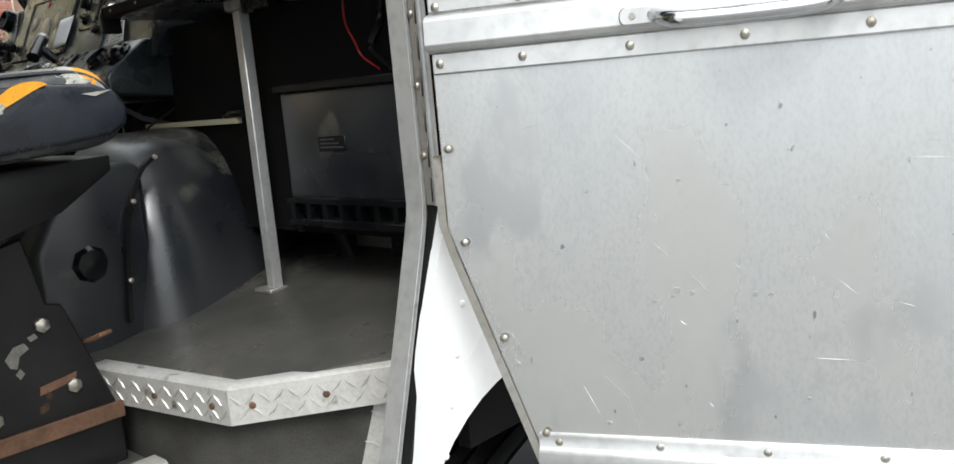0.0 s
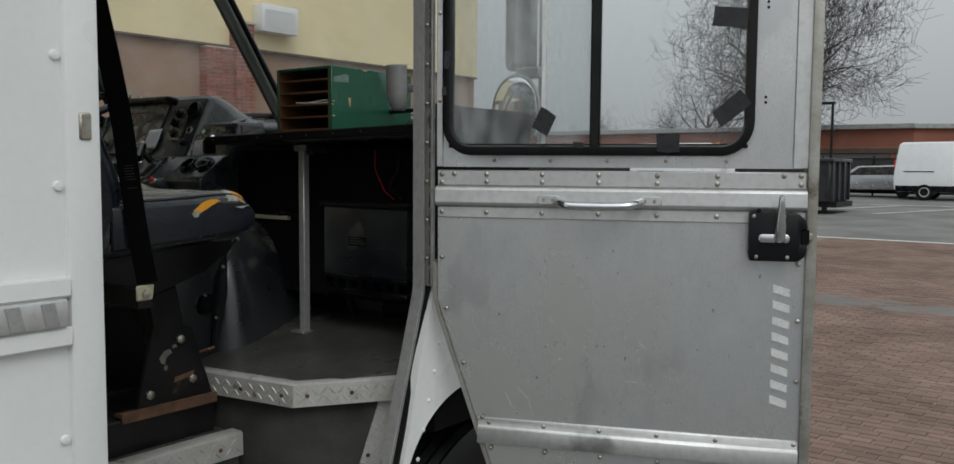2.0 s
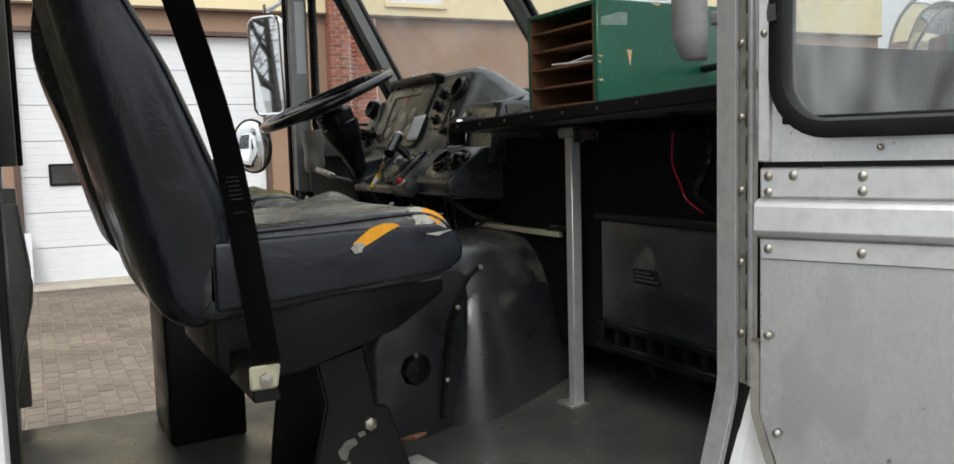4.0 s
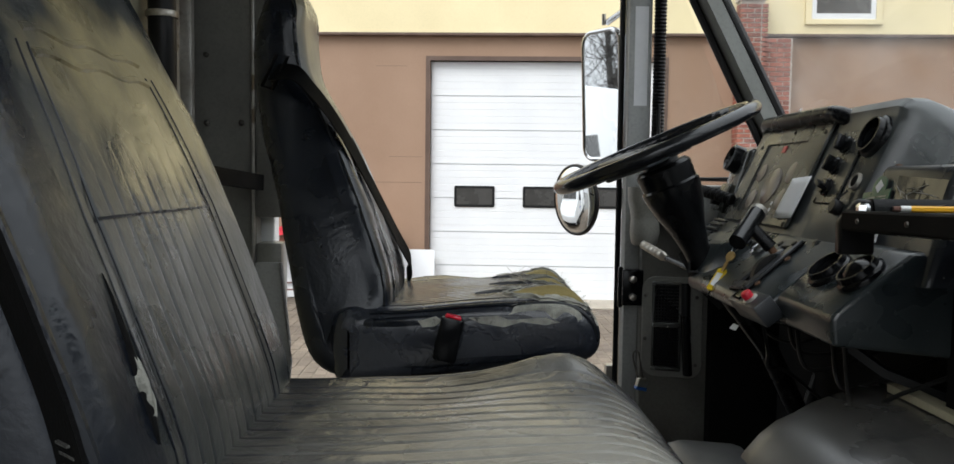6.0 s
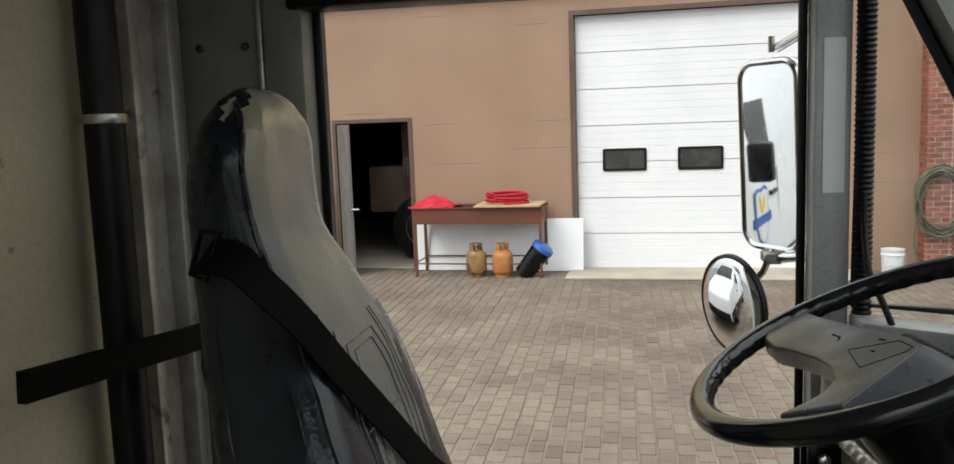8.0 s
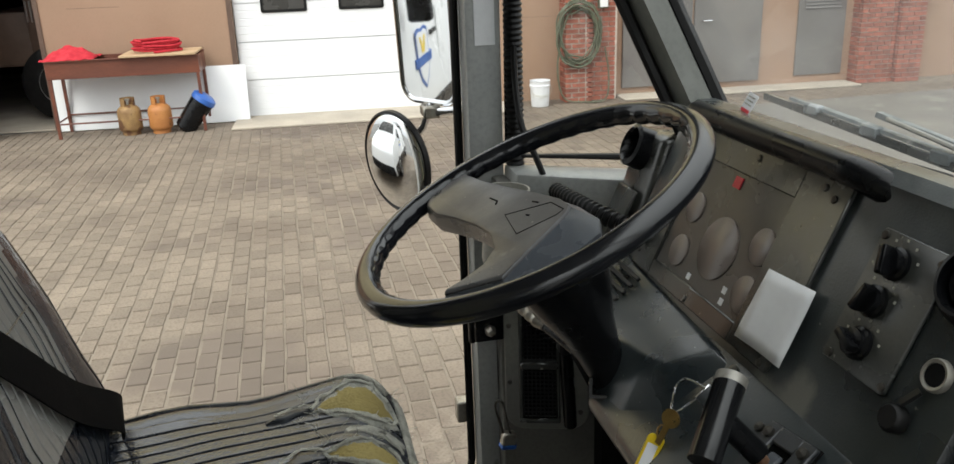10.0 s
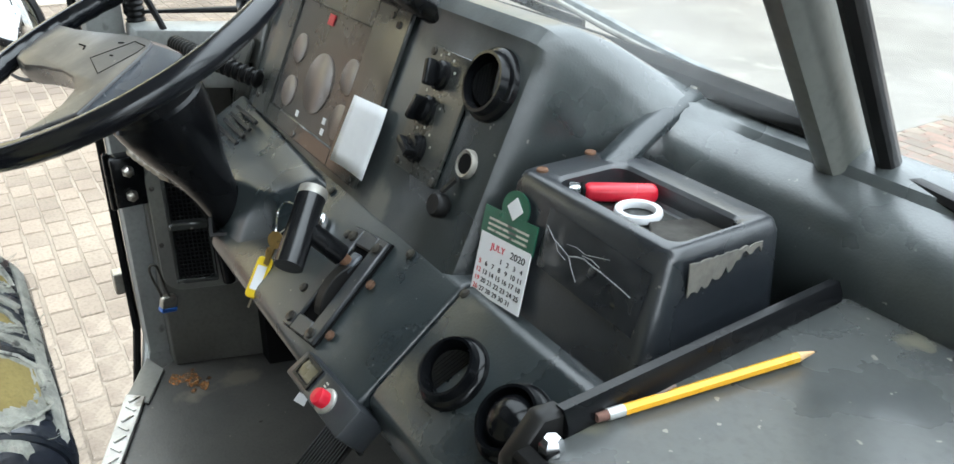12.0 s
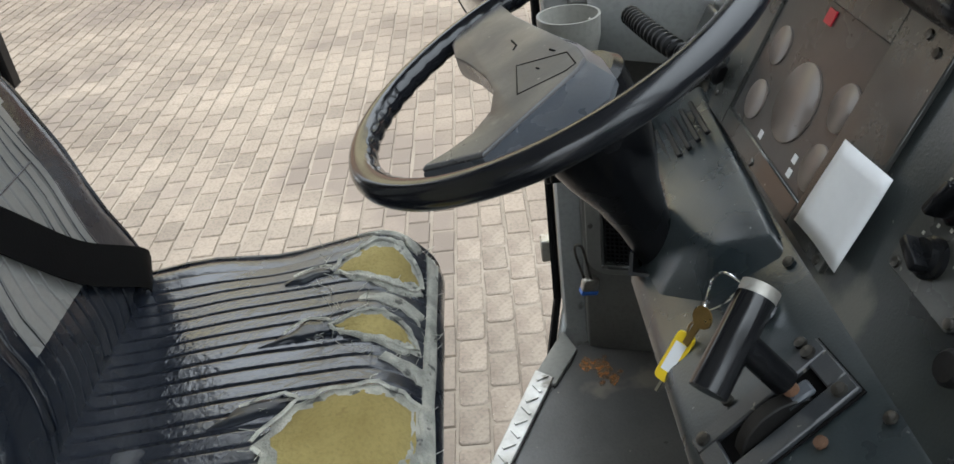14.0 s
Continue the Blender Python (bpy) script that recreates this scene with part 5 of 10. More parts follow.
def seat(name, xc, dy, label, worn_back):
    st = thing(name, (xc, 0.75 + dy, LO), label, "chair", "cab seats")
    cu = Pad(CUSHION if xc > 0 else CUSHION_LOW, lambda z: 0.222, 0.035, xc, dy, swell=swell_far if xc > 0 else swell_driver)
    ba = Pad(BACK_FAR, back_half, 0.045, xc, dy) if xc > 0 else Pad(BACK, driver_half, 0.035, xc, dy, lean=driver_lean)
    c_ob = part("cushion", cu.mesh((0.80, 16, 0.6, 5.6, 0.0028 if xc > 0 else 0.0020)), worn_back, st, "pleated vinyl seat cushion", 50)

    b_ob = part("backrest", ba.mesh((0.50, 10, 1.7, 3.5, 0.0030)), "vinyl", st, "high-backed vinyl backrest, worn pale in the middle", 50)
    # the front of the backrest wears a paler cover than its sides
    b_ob.data.materials.append(M["vinyl_back" if xc > 0 else "vinyl_driver"])
    for f in b_ob.data.polygons:
        t_rel = (f.center.x - xc - ba.lean(f.center.z)) / ba.half(f.center.z)
        if f.normal.y > 0.25 and (-0.95 < t_rel < 0.66 if xc > 0 else f.center.z > 1.68 and cover_far(f.center.z) < t_rel < cover_edge(f.center.z)):
            f.material_index = 1
    for sd in (-1, 1):
        part("piping", cu.piping(sd, s0=0.5, s1=6.4), "vinyl", c_ob)
        part("piping", ba.piping(sd, s0=1.0, s1=9.5), "vinyl", b_ob)
    # stitched lines on the backrest
    part("seam", tube([ba.at(-0.52 + 1.04 * k / 16, 3.52, 0.0004) for k in range(17)], 0.0011, 5), "vinyl", b_ob)
    for sd in (-1, 1):
        for o in (0.52, 0.59):
            part("seam", tube([ba.at(sd * o * (1 if k < 24 else 1 - 0.01 * (k - 24)), 1.6 + 2.9 * k / 36, 0.0002) for k in range(37)], 0.0008, 5), "vinyl", b_ob)
    # two puffed folds above the panel, or a stitched arch
    if xc < 0:
        for o in (0.0, 0.10):
            arch = [(-0.42 + o, 2.2), (-0.42 + o, 3.9 - o), (-0.32 + o, 4.3 - o), (0.32 - o, 4.3 - o), (0.42 - o, 3.9 - o), (0.42 - o, 2.2)]
            pts = []
            for a, b in zip(arch, arch[1:]):
                pts += [ba.at(a[0] + (b[0] - a[0]) * k / 8, a[1] + (b[1] - a[1]) * k / 8, 0.0003) for k in range(8)]
            part("seam", tube(pts, 0.0009, 5), "vinyl", b_ob)
    for s_ in (4.45, 4.62) if xc > 0 else ():
        part("fold", tube([ba.at(-0.45 + 0.9 * k / 16, s_ + 0.02 * math.sin(k), -0.003) for k in range(17)], 0.0055, 8, r2=0.0045), "vinyl_back" if xc > 0 else "vinyl_driver", b_ob)
    return st, cu, ba, c_ob, b_ob


# passenger seat
ps, pcu, pba, pc_ob, pb_ob = seat("driving_chair", 0.62, -0.022, "torn black vinyl bucket seat with orange foam showing", "vinyl_worn")
sidep = prism([(0.60, 1.612), (0.72, 1.614), (0.88, 1.619), (0.95, 1.617), (0.985, 1.602), (0.998, 1.58), (0.995, 1.555), (0.97, 1.54), (0.9, 1.533), (0.6, 1.51)], "x", 0.828, 0.846, 0.008, 3)
part("side_panel", sidep, "vinyl", pc_ob, "smooth black vinyl side")
part("front_panel", pcu.patch([(-0.95, 5.5), (0.95, 5.5), (0.97, 6.5), (0.95, 7.8), (-0.95, 7.8), (-0.97, 6.5)], 0.001, 0.0, 3), "vinyl", pc_ob)
part("torn_backing", pcu.patch([(0.84, 3.6), (0.99, 3.5), (0.99, 4.6), (0.97, 5.3), (0.86, 5.35), (0.82, 4.6)], 0.0022, 0.02, 5), "cloth", pc_ob, "frayed white backing cloth")
part("foam", pcu.patch([(0.87, 4.0), (0.96, 3.9), (0.975, 4.6), (0.95, 5.1), (0.87, 5.1)], 0.0035, 0.012, 6), "foam_orange", pc_ob, "bright orange foam")
# orange tear on the side: a curved band
tear = []
for k in range(13):
    f = k / 12
    y = 0.812 + 0.070 * f
    zc = 1.590 + 0.030 * math.sin(f * 1.5)
    tear.append((y, zc, 0.0065 * math.sin(math.pi * min(1, 0.18 + f * 0.80)) + 0.0015))
band = [(y - 0.004, z + w) for y, z, w in tear] + [(y + 0.004, z - w) for y, z, w in tear[::-1]]
part("foam", prism(band, "x", 0.843, 0.8485), "foam_orange", pc_ob, "bright orange foam")
part("torn_backing", prism([(0.804, 1.588), (0.814, 1.598), (0.826, 1.594), (0.822, 1.582), (0.81, 1.580)], "x", 0.843, 0.8492), "cloth", pc_ob)
part("torn_backing", prism([(0.93, 1.602), (0.975, 1.606), (0.95, 1.598)], "x", 0.843, 0.8492), "cloth", pc_ob)
rip = [(0.625, 3.3), (0.645, 3.0), (0.665, 2.7), (0.672, 2.35), (0.650, 2.5), (0.636, 2.75), (0.628, 3.0)]
part("tear", pba.patch(rip, 0.0012, 0.004, 9), "dark", pb_ob, "dark rip in the vinyl")
part("torn_backing", pba.patch([(0.635, 2.85), (0.658, 2.80), (0.664, 2.65), (0.658, 2.48), (0.632, 2.66)], 0.003, 0.008, 10), "cloth", pb_ob, "frayed grey backing cloth")
part("paper_tag", moved(box((-0.028, -0.011, -0.0006), (0.028, 0.011, 0.0006)), pose(0.745, 0.652, 1.642, 15, -8, 32)), "paper", pc_ob, "white paper tag")
# seat pan, pedestal and box
part("seat_pan", prism([(0.62, 1.492), (1.02, 1.508), (1.02, 1.482), (0.93, 1.425), (0.76, 1.375), (0.66, 1.365), (0.62, 1.40)], "x", 0.40, 0.715, 0.005, 2), "steel", ps, "dark grey steel seat pan")
part("knob", lathe([(0.010, 0), (0.03, 0.002), (0.033, 0.012), (0.026, 0.022), (0.0, 0.024)], 8, pose(0.60, 1.005, 1.32, 0, 90, 0)), "black", ps, "black adjuster knob")
part("pedestal", prism([(0.80, 1.37), (0.885, 1.39), (0.905, 1.28), (0.93, 1.272), (0.995, 1.075), (0.765, 1.085), (0.815, 1.292)], "x", 0.640, 0.655, 0.003, 1), "steel", ps, "black steel side plate")
part("pedestal", prism([(0.80, 1.37), (0.885, 1.39), (0.905, 1.28), (0.995, 1.075), (0.765, 1.085)], "x", 0.40, 0.415, 0.003, 1), "steel", ps)
part("base_box", box((0.38, 0.60, LO), (0.655, 0.998, 1.066), 0.004, 1), "steel", ps, "rusty-edged black base box")
part("rail", join(box((0.62, 0.72, 1.066), (0.660, 1.002, 1.077), 0.003, 1), box((0.652, 0.72, 1.055), (0.662, 1.002, 1.084), 0.002, 1)), "rust", ps, "rusted slide rail")
for y, z in ((0.892, 1.247), (0.926, 1.135), (0.80, 1.115)):
    part("bolt", lathe([(0.012, 0), (0.012, 0.008), (0.006, 0.012), (0.0, 0.012)], 6, pose(0.655, y, z, 0, 90, 0)), "zinc", ps)
part("slot", prism([(0.872, 1.133), (0.93, 1.142), (0.934, 1.156), (0.874, 1.147)], "x", 0.6545, 0.657), "rust", ps, "rusty slot")
for pts in ([(0.83, 1.205), (0.845, 1.222), (0.862, 1.225), (0.868, 1.214), (0.852, 1.205), (0.846, 1.186), (0.836, 1.190)], [(0.842, 1.178), (0.850, 1.186), (0.856, 1.176), (0.848, 1.168)], [(0.868, 1.232), (0.880, 1.236), (0.884, 1.228), (0.872, 1.224)]):
    part("scrape", prism(pts, "x", 0.6545, 0.6558), "tape_old", ps, "scraped bare patch")
part("bracket", moved(box((-0.02, -0.015, -0.004), (0.03, 0.015, 0.004), 0.002, 1), pose(0.625, 0.985, 1.195, 0, -20, 20)), "rust", ps)
# driver seat
ds, dcu, dba, dc_ob, db_ob = seat("driving_chair", -0.385, 0.0, "badly torn black vinyl driver's seat with yellow foam", "vinyl_sheen")
TEARS = (
    ([(-0.60, 3.15), (-0.70, 3.38), (-0.79, 3.8), (-0.77, 4.4), (-0.66, 4.9), (-0.50, 5.15), (-0.45, 4.7), (-0.47, 4.1), (-0.55, 3.5)], [(-0.545, 2.45), (-0.60, 2.62), (-0.66, 2.95), (-0.62, 3.15), (-0.56, 2.85)]),
    ([(-0.11, 3.30), (-0.18, 3.7), (-0.18, 4.2), (-0.10, 4.8), (0.00, 5.15), (0.02, 4.6), (-0.01, 4.0), (-0.06, 3.55)], [(-0.03, 2.40), (-0.11, 2.68), (-0.20, 2.95), (-0.13, 3.40), (-0.05, 3.35), (-0.05, 2.85)]),
    ([(0.60, 2.75), (0.42, 3.0), (0.36, 3.5), (0.35, 4.2), (0.40, 5.2), (0.66, 5.3), (0.84, 4.9), (0.90, 4.2), (0.88, 3.4), (0.76, 2.9)], [(0.48, 2.15), (0.37, 2.40), (0.33, 2.85), (0.37, 3.05), (0.44, 2.75)]),
)


def lip(pad, ring, wide, seed, out=0.0):
    """A curled pale rim of torn cloth along a ring of (t, s)."""
    rnd = random.Random(seed)
    c = (sum(p[0] for p in ring) / len(ring), sum(p[1] for p in ring) / len(ring))
    pts = []
    for a, b in zip(ring, ring[1:]):
        for k in range(4):
            f = k / 4
            t, s_ = a[0] + (b[0] - a[0]) * f, a[1] + (b[1] - a[1]) * f
            g = 1 + out + rnd.uniform(-0.06, 0.09)
            pts.append(pad.at(max(-0.99, min(0.99, c[0] + (t - c[0]) * g)), c[1] + (s_ - c[1]) * g, 0.002 + rnd.uniform(0, 0.004)))
    return tube(pts, wide, 6, r2=wide * 0.45)


for i, (eye, slit) in enumerate(TEARS):
    c = (sum(p[0] for p in eye) / len(eye), sum(p[1] for p in eye) / len(eye))
    grown = [(max(-0.985, min(0.985, c[0] + (t - c[0]) * (1.42 if i < 2 else 1.18))), c[1] + (s_ - c[1]) * 1.16 + 0.05) for t, s_ in eye]
    part("torn_backing", dcu.patch(grown, 0.0016, 0.016, 20 + i), "cloth", dc_ob, "frayed grey backing cloth")
    part("foam", dcu.patch([(c[0] + (t - c[0]) * 0.92, s_) for t, s_ in eye], 0.0026, 0.010, 30 + i), "foam", dc_ob, "exposed yellow foam")
    part("tear", dcu.patch(slit, 0.0020, 0.012, 40 + i), "vinyl", dc_ob, "black slit running on from the tear")
    part("torn_edge", lip(dcu, eye + eye[:1], 0.0027, 60 + i, 0.05), "cloth", dc_ob, "curled pale edge of the tear")
    part("torn_edge", lip(dcu, slit[1:4], 0.0024, 64 + i, 0.05), "cloth", dc_ob, "curled pale edge of the slit")
for i, ring in enumerate(([(-0.36, 3.75), (-0.28, 3.65), (-0.25, 4.4), (-0.20, 5.2), (-0.30, 5.35), (-0.36, 4.6)], [(-0.96, 3.5), (-0.90, 3.45), (-0.86, 4.3), (-0.78, 5.0), (-0.88, 5.2), (-0.96, 4.5)], [(0.08, 4.3), (0.14, 4.2), (0.20, 5.0), (0.24, 5.5), (0.12, 5.5)])):
    part("torn_backing", dcu.patch(ring, 0.0022, 0.014, 45 + i), "cloth", dc_ob, "frayed pale strip of backing cloth")
part("torn_edge", lip(dcu, [(-0.97, 0.9), (-0.985, 1.5), (-0.97, 2.0), (-0.98, 2.6), (-0.985, 3.4), (-0.97, 4.4), (-0.93, 5.1)], 0.0030, 69), "cloth", dc_ob, "frayed rim of the cushion")
part("torn_backing", dcu.patch([(0.93, 2.9), (0.985, 2.7), (0.99, 4.8), (0.97, 5.1), (0.93, 4.5)], 0.002, 0.012, 50), "cloth", dc_ob, "frayed grey backing cloth")
part("torn_backing", dcu.patch([(-0.9, 5.3), (0.9, 5.4), (0.92, 5.8), (-0.9, 5.75)], 0.0018, 0.03, 51), "cloth", dc_ob, "frayed grey edge")
# loose threads round the tears
def threads(pad, rings, seed, n):
    rnd = random.Random(seed)
    out = []
    for k in range(n):
        t0, t1, s0, s1 = rnd.choice(rings)
        side = rnd.randrange(4)
        t = t0 if side == 0 else t1 if side == 1 else rnd.uniform(t0, t1)
        s_ = s0 if side == 2 else s1 if side == 3 else rnd.uniform(s0, s1)
        a = pad.at(t, s_, 0.003)
        d = Vector((rnd.uniform(-1, 1), rnd.uniform(-1, 1), rnd.uniform(-0.1, 0.5))).normalized() * rnd.uniform(0.008, 0.022)
        bend = Vector((rnd.uniform(-1, 1), rnd.uniform(-1, 1), rnd.uniform(-1, 0.2))) * 0.004
        out.append(tube([a, a + d * 0.5 + bend, a + d], 0.0004, 3))
    return join(*out)


lt_d = part("loose_threads", threads(dcu, [(0.33, 0.95, 2.7, 5.6), (-0.22, 0.06, 3.2, 5.5), (-0.82, -0.42, 3.0, 5.4)], 71, 110), "cloth", dc_ob, "pale frayed threads")
lt_p = part("loose_threads", threads(pcu, [(0.82, 0.98, 3.5, 5.3)], 72, 14), "cloth", pc_ob, "pale frayed threads")
for ob in (lt_d, lt_p):
    tagged(ob, "pale frayed threads", kind="stuff")
# pale gashes on the driver's cushion side
for pts in ([(0.715, 1.603), (0.745, 1.611), (0.755, 1.603), (0.742, 1.594), (0.722, 1.592)], [(0.80, 1.609), (0.85, 1.613), (0.87, 1.606), (0.93, 1.611), (0.955, 1.603), (0.93, 1.598), (0.89, 1.603), (0.86, 1.594), (0.82, 1.600)]):
    part("torn_backing", prism(pts, "x", -0.180, -0.1625), "cloth", dc_ob).location += Vector((0, 0.022, -0.014))
part("side_panel", prism([(0.62, 1.605), (0.72, 1.612), (0.88, 1.619), (0.95, 1.617), (0.985, 1.602), (0.998, 1.58), (0.99, 1.555), (0.97, 1.54), (0.9, 1.533), (0.6, 1.51)], "x", -0.185, -0.164, 0.008, 3), "vinyl", dc_ob, "smooth black vinyl side").location += Vector((0, 0.022, -0.014))
part("seat_pan", prism([(0.63, 1.485), (0.935, 1.515), (0.93, 1.483), (0.83, 1.42), (0.63, 1.40)], "x", -0.58, -0.19, 0.006, 2), "steel", ds, "black steel seat pan")
part("base_box", box((-0.54, 0.66, LO), (-0.24, 0.86, 1.41), 0.01, 2), "steel", ds, "black steel pedestal")


def ribbon(points, w, t=0.0012, across=(1, 0, 0)):
    """Belt webbing along points; across is its width direction."""
    ax = Vector(across).normalized() * w / 2
    p = [Vector(v) for v in points]
    bm = bmesh.new()
    rings = []
    for i, v in enumerate(p):
        d = (p[min(i + 1, len(p) - 1)] - p[max(i - 1, 0)]).normalized()
        n = d.cross(ax).normalized() * t
        a = n.cross(d).normalized() * w / 2
        rings.append([bm.verts.new(v + a + n), bm.verts.new(v - a + n), bm.verts.new(v - a - n), bm.verts.new(v + a - n)])
    for a, b in zip(rings, rings[1:]):
        for j in range(4):
            bm.faces.new((a[j], a[(j + 1) % 4], b[(j + 1) % 4], b[j]))
    bm.faces.new(rings[0][::-1]), bm.faces.new(rings[-1])
    bmesh.ops.recalc_face_normals(bm, faces=bm.faces[:])
    return bm


db = thing("driver_belt", (-0.31, 0.46, 2.0), "black lap and shoulder belt over the driver's seat", "seat belt")
part("webbing", ribbon(smooth_line([(-0.312, 0.462, 2.020), (-0.302, 0.502, 2.016), (-0.305, 0.532, 1.988), (-0.322, 0.566, 1.944), (-0.350, 0.602, 1.880), (-0.410, 0.643, 1.790), (-0.462, 0.677, 1.712), (-0.54, 0.700, 1.650), (-0.575, 0.690, 1.615)]), 0.050, across=(0.75, 0.10, -0.60)), "belt", db, "black belt webbing")
part("guide", sweep([(-0.291, 0.472, 2.050), (-0.300, 0.490, 2.046), (-0.324, 0.457, 1.990), (-0.330, 0.436, 1.996)], ring_section(0.0035, 8), True), "black", db, "black belt guide")
part("buckle", join(moved(box((-0.012, -0.02, -0.045), (0.012, 0.02, 0.03), 0.005, 2), pose(-0.152, 0.79, 1.568, -12))), "black", db, "black belt buckle")
part("button", moved(box((-0.010, -0.014, 0.028), (0.010, 0.014, 0.034), 0.002, 1), pose(-0.152, 0.79, 1.568, -12)), "red", db, "red release button")
pbel = thing("passenger_belt", (0.87, 0.66, 1.42), "black shoulder belt hanging beside the passenger seat", "seat belt")
part("webbing", ribbon(smooth_line([(1.0, 0.40, 2.45), (0.95, 0.50, 2.12), (0.911, 0.570, 1.91), (0.885, 0.610, 1.78), (0.868, 0.632, 1.68), (0.872, 0.648, 1.55), (0.885, 0.66, 1.44)]), 0.046, across=(0.75, 0.65, 0.1)), "belt", pbel, "black belt webbing")
rnd = random.Random(77)
for k in range(13):
    z = 1.705 - 0.0062 * k
    y = 0.628 + 0.016 * k / 13
    x = 0.871 - 0.003 * k / 13 + 0.002 * rnd.uniform(-1, 1)
    part("print_bar", ribbon([(x, y, z), (x, y + 0.0002, z - 0.0014)], rnd.uniform(0.014, 0.024), 0.0019, (0.75, 0.65, 0.1)), "belt_print", pbel, "faded printed line on the webbing")
part("anchor", prism([(0.635, 1.40), (0.675, 1.40), (0.68, 1.435), (0.635, 1.435)], "x", 0.876, 0.882, 0.003, 1), "cream", pbel, "yellowish steel anchor plate")
part("bolt", lathe([(0.010, 0), (0.010, 0.006), (0.0, 0.008)], 6, pose(0.882, 0.657, 1.415, 0, 90, 0)), "zinc", pbel)
part("bracket", prism([(0.64, 1.425), (0.67, 1.425), (0.68, 1.38), (0.64, 1.38)], "x", 0.70, 0.876, 0.002, 1), "steel", pbel)

# ---- dashboard ----
def along(fn, n, a, b):
    return [fn(a + (b - a) * k / n) for k in range(n + 1)]


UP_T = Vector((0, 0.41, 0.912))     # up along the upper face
UP_N = Vector((0, -0.912, 0.41))    # out of the upper face
LO_T = Vector((0, 0.781, 0.625))    # up along the lower face
LO_N = Vector((0, -0.625, 0.781))


def face_pose(t_axis, n_axis, at):
    """A pose whose x runs along the truck's width, y up the panel and z out of it."""
    return Matrix.Translation(at) @ Matrix(((1, 0, 0, 0), (0, t_axis.y, n_axis.y, 0), (0, t_axis.z, n_axis.z, 0), (0, 0, 0, 1)))


def U(x, z):
    """A place on the upper face at width x and height z."""
    return Vector((x, 1.395 + 0.45 * (z - 1.755), z))


def L(x, y):
    """A place on the lower face at width x and depth y."""
    return Vector((x, y, 1.741 + 0.8 * (y - 1.388)))


dash = thing("dashboard", (-0.2, 1.5, 1.6), "worn charcoal moulded truck dashboard with gauges and switches", "dashboard")
A_PR = [(1.395, 1.60), (1.384, 1.733), (1.390, 1.744), (1.433, 1.84), (1.468, 1.917), (1.477, 1.937), (1.477, 1.950), (1.490, 1.962), (1.515, 1.962), (1.56, 1.945), (1.61, 1.915), (1.65, 1.892), (1.68, 1.874), (1.70, 1.86), (1.70, 1.60)]
C_PR = [(1.47, 1.60), (1.49, 1.733), (1.492, 1.75), (1.505, 1.80), (1.52, 1.845), (1.53, 1.87), (1.54, 1.885), (1.555, 1.897), (1.575, 1.902), (1.60, 1.90), (1.625, 1.892), (1.655, 1.88), (1.68, 1.870), (1.70, 1.86), (1.70, 1.60)]
D_PR = [(1.56, 1.60), (1.60, 1.733), (1.592, 1.765), (1.586, 1.79), (1.586, 1.81), (1.59, 1.828), (1.598, 1.843), (1.61, 1.855), (1.626, 1.863), (1.638, 1.867), (1.643, 1.875), (1.66, 1.881), (1.676, 1.883), (1.70, 1.876), (1.70, 1.60)]


def mixed(p, q, f):
    return [(a[0] + (b[0] - a[0]) * f, a[1] + (b[1] - a[1]) * f) for a, b in zip(p, q)]


rings = []
for x, pr in ((-0.655, mixed(A_PR, C_PR, 0.12)), (-0.645, mixed(A_PR, C_PR, 0.03)), (-0.63, A_PR), (-0.35, A_PR), (-0.046, A_PR), (-0.036, mixed(A_PR, D_PR, 0.02)), (-0.028, mixed(A_PR, D_PR, 0.08)), (-0.021, mixed(A_PR, D_PR, 0.20)), (-0.014, mixed(A_PR, D_PR, 0.36)),
              (-0.005, mixed(A_PR, D_PR, 0.55)), (0.008, mixed(A_PR, D_PR, 0.74)), (0.025, mixed(A_PR, D_PR, 0.88)), (0.048, mixed(A_PR, D_PR, 0.96)), (0.08, D_PR), (0.26, D_PR), (0.60, D_PR), (1.00, D_PR)):
    rings.append([(x, a, b) for a, b in pr])
part("upper_moulding", loft(rings), "dash_dust_sheen", dash, "moulded charcoal upper dash, top paled by dust and painted sky sheen", 30)
part("brow", tube(smooth_line([(-0.625, 1.492, 1.938), (-0.60, 1.474, 1.950), (-0.55, 1.470, 1.953), (-0.30, 1.470, 1.953), (-0.252, 1.473, 1.951), (-0.228, 1.482, 1.944), (-0.208, 1.502, 1.930)]), 0.016, 12), "black", dash, "padded black brow over the gauges")
# lower console in two blocks, with a seam between
part("lower_console", prism([(1.388, 1.739), (1.268, 1.643), (1.262, 1.632), (1.268, 1.617), (1.50, 1.60), (1.50, 1.739)], "x", -0.44, -0.012, 0.006, 3), "dash", dash, "sloping lower console")
part("lower_console", prism([(1.388, 1.743), (1.292, 1.666), (1.284, 1.656), (1.288, 1.620), (1.50, 1.600), (1.50, 1.743)], "x", -0.007, 0.190, 0.007, 3), "dash", dash, "sloping lower console with two air vents")
part("lower_console", prism([(1.386, 1.736), (1.330, 1.693), (1.32, 1.66), (1.36, 1.60), (1.50, 1.60), (1.50, 1.736)], "x", -0.64, -0.445, 0.006, 3), "dash", dash, "lower console beside the column")
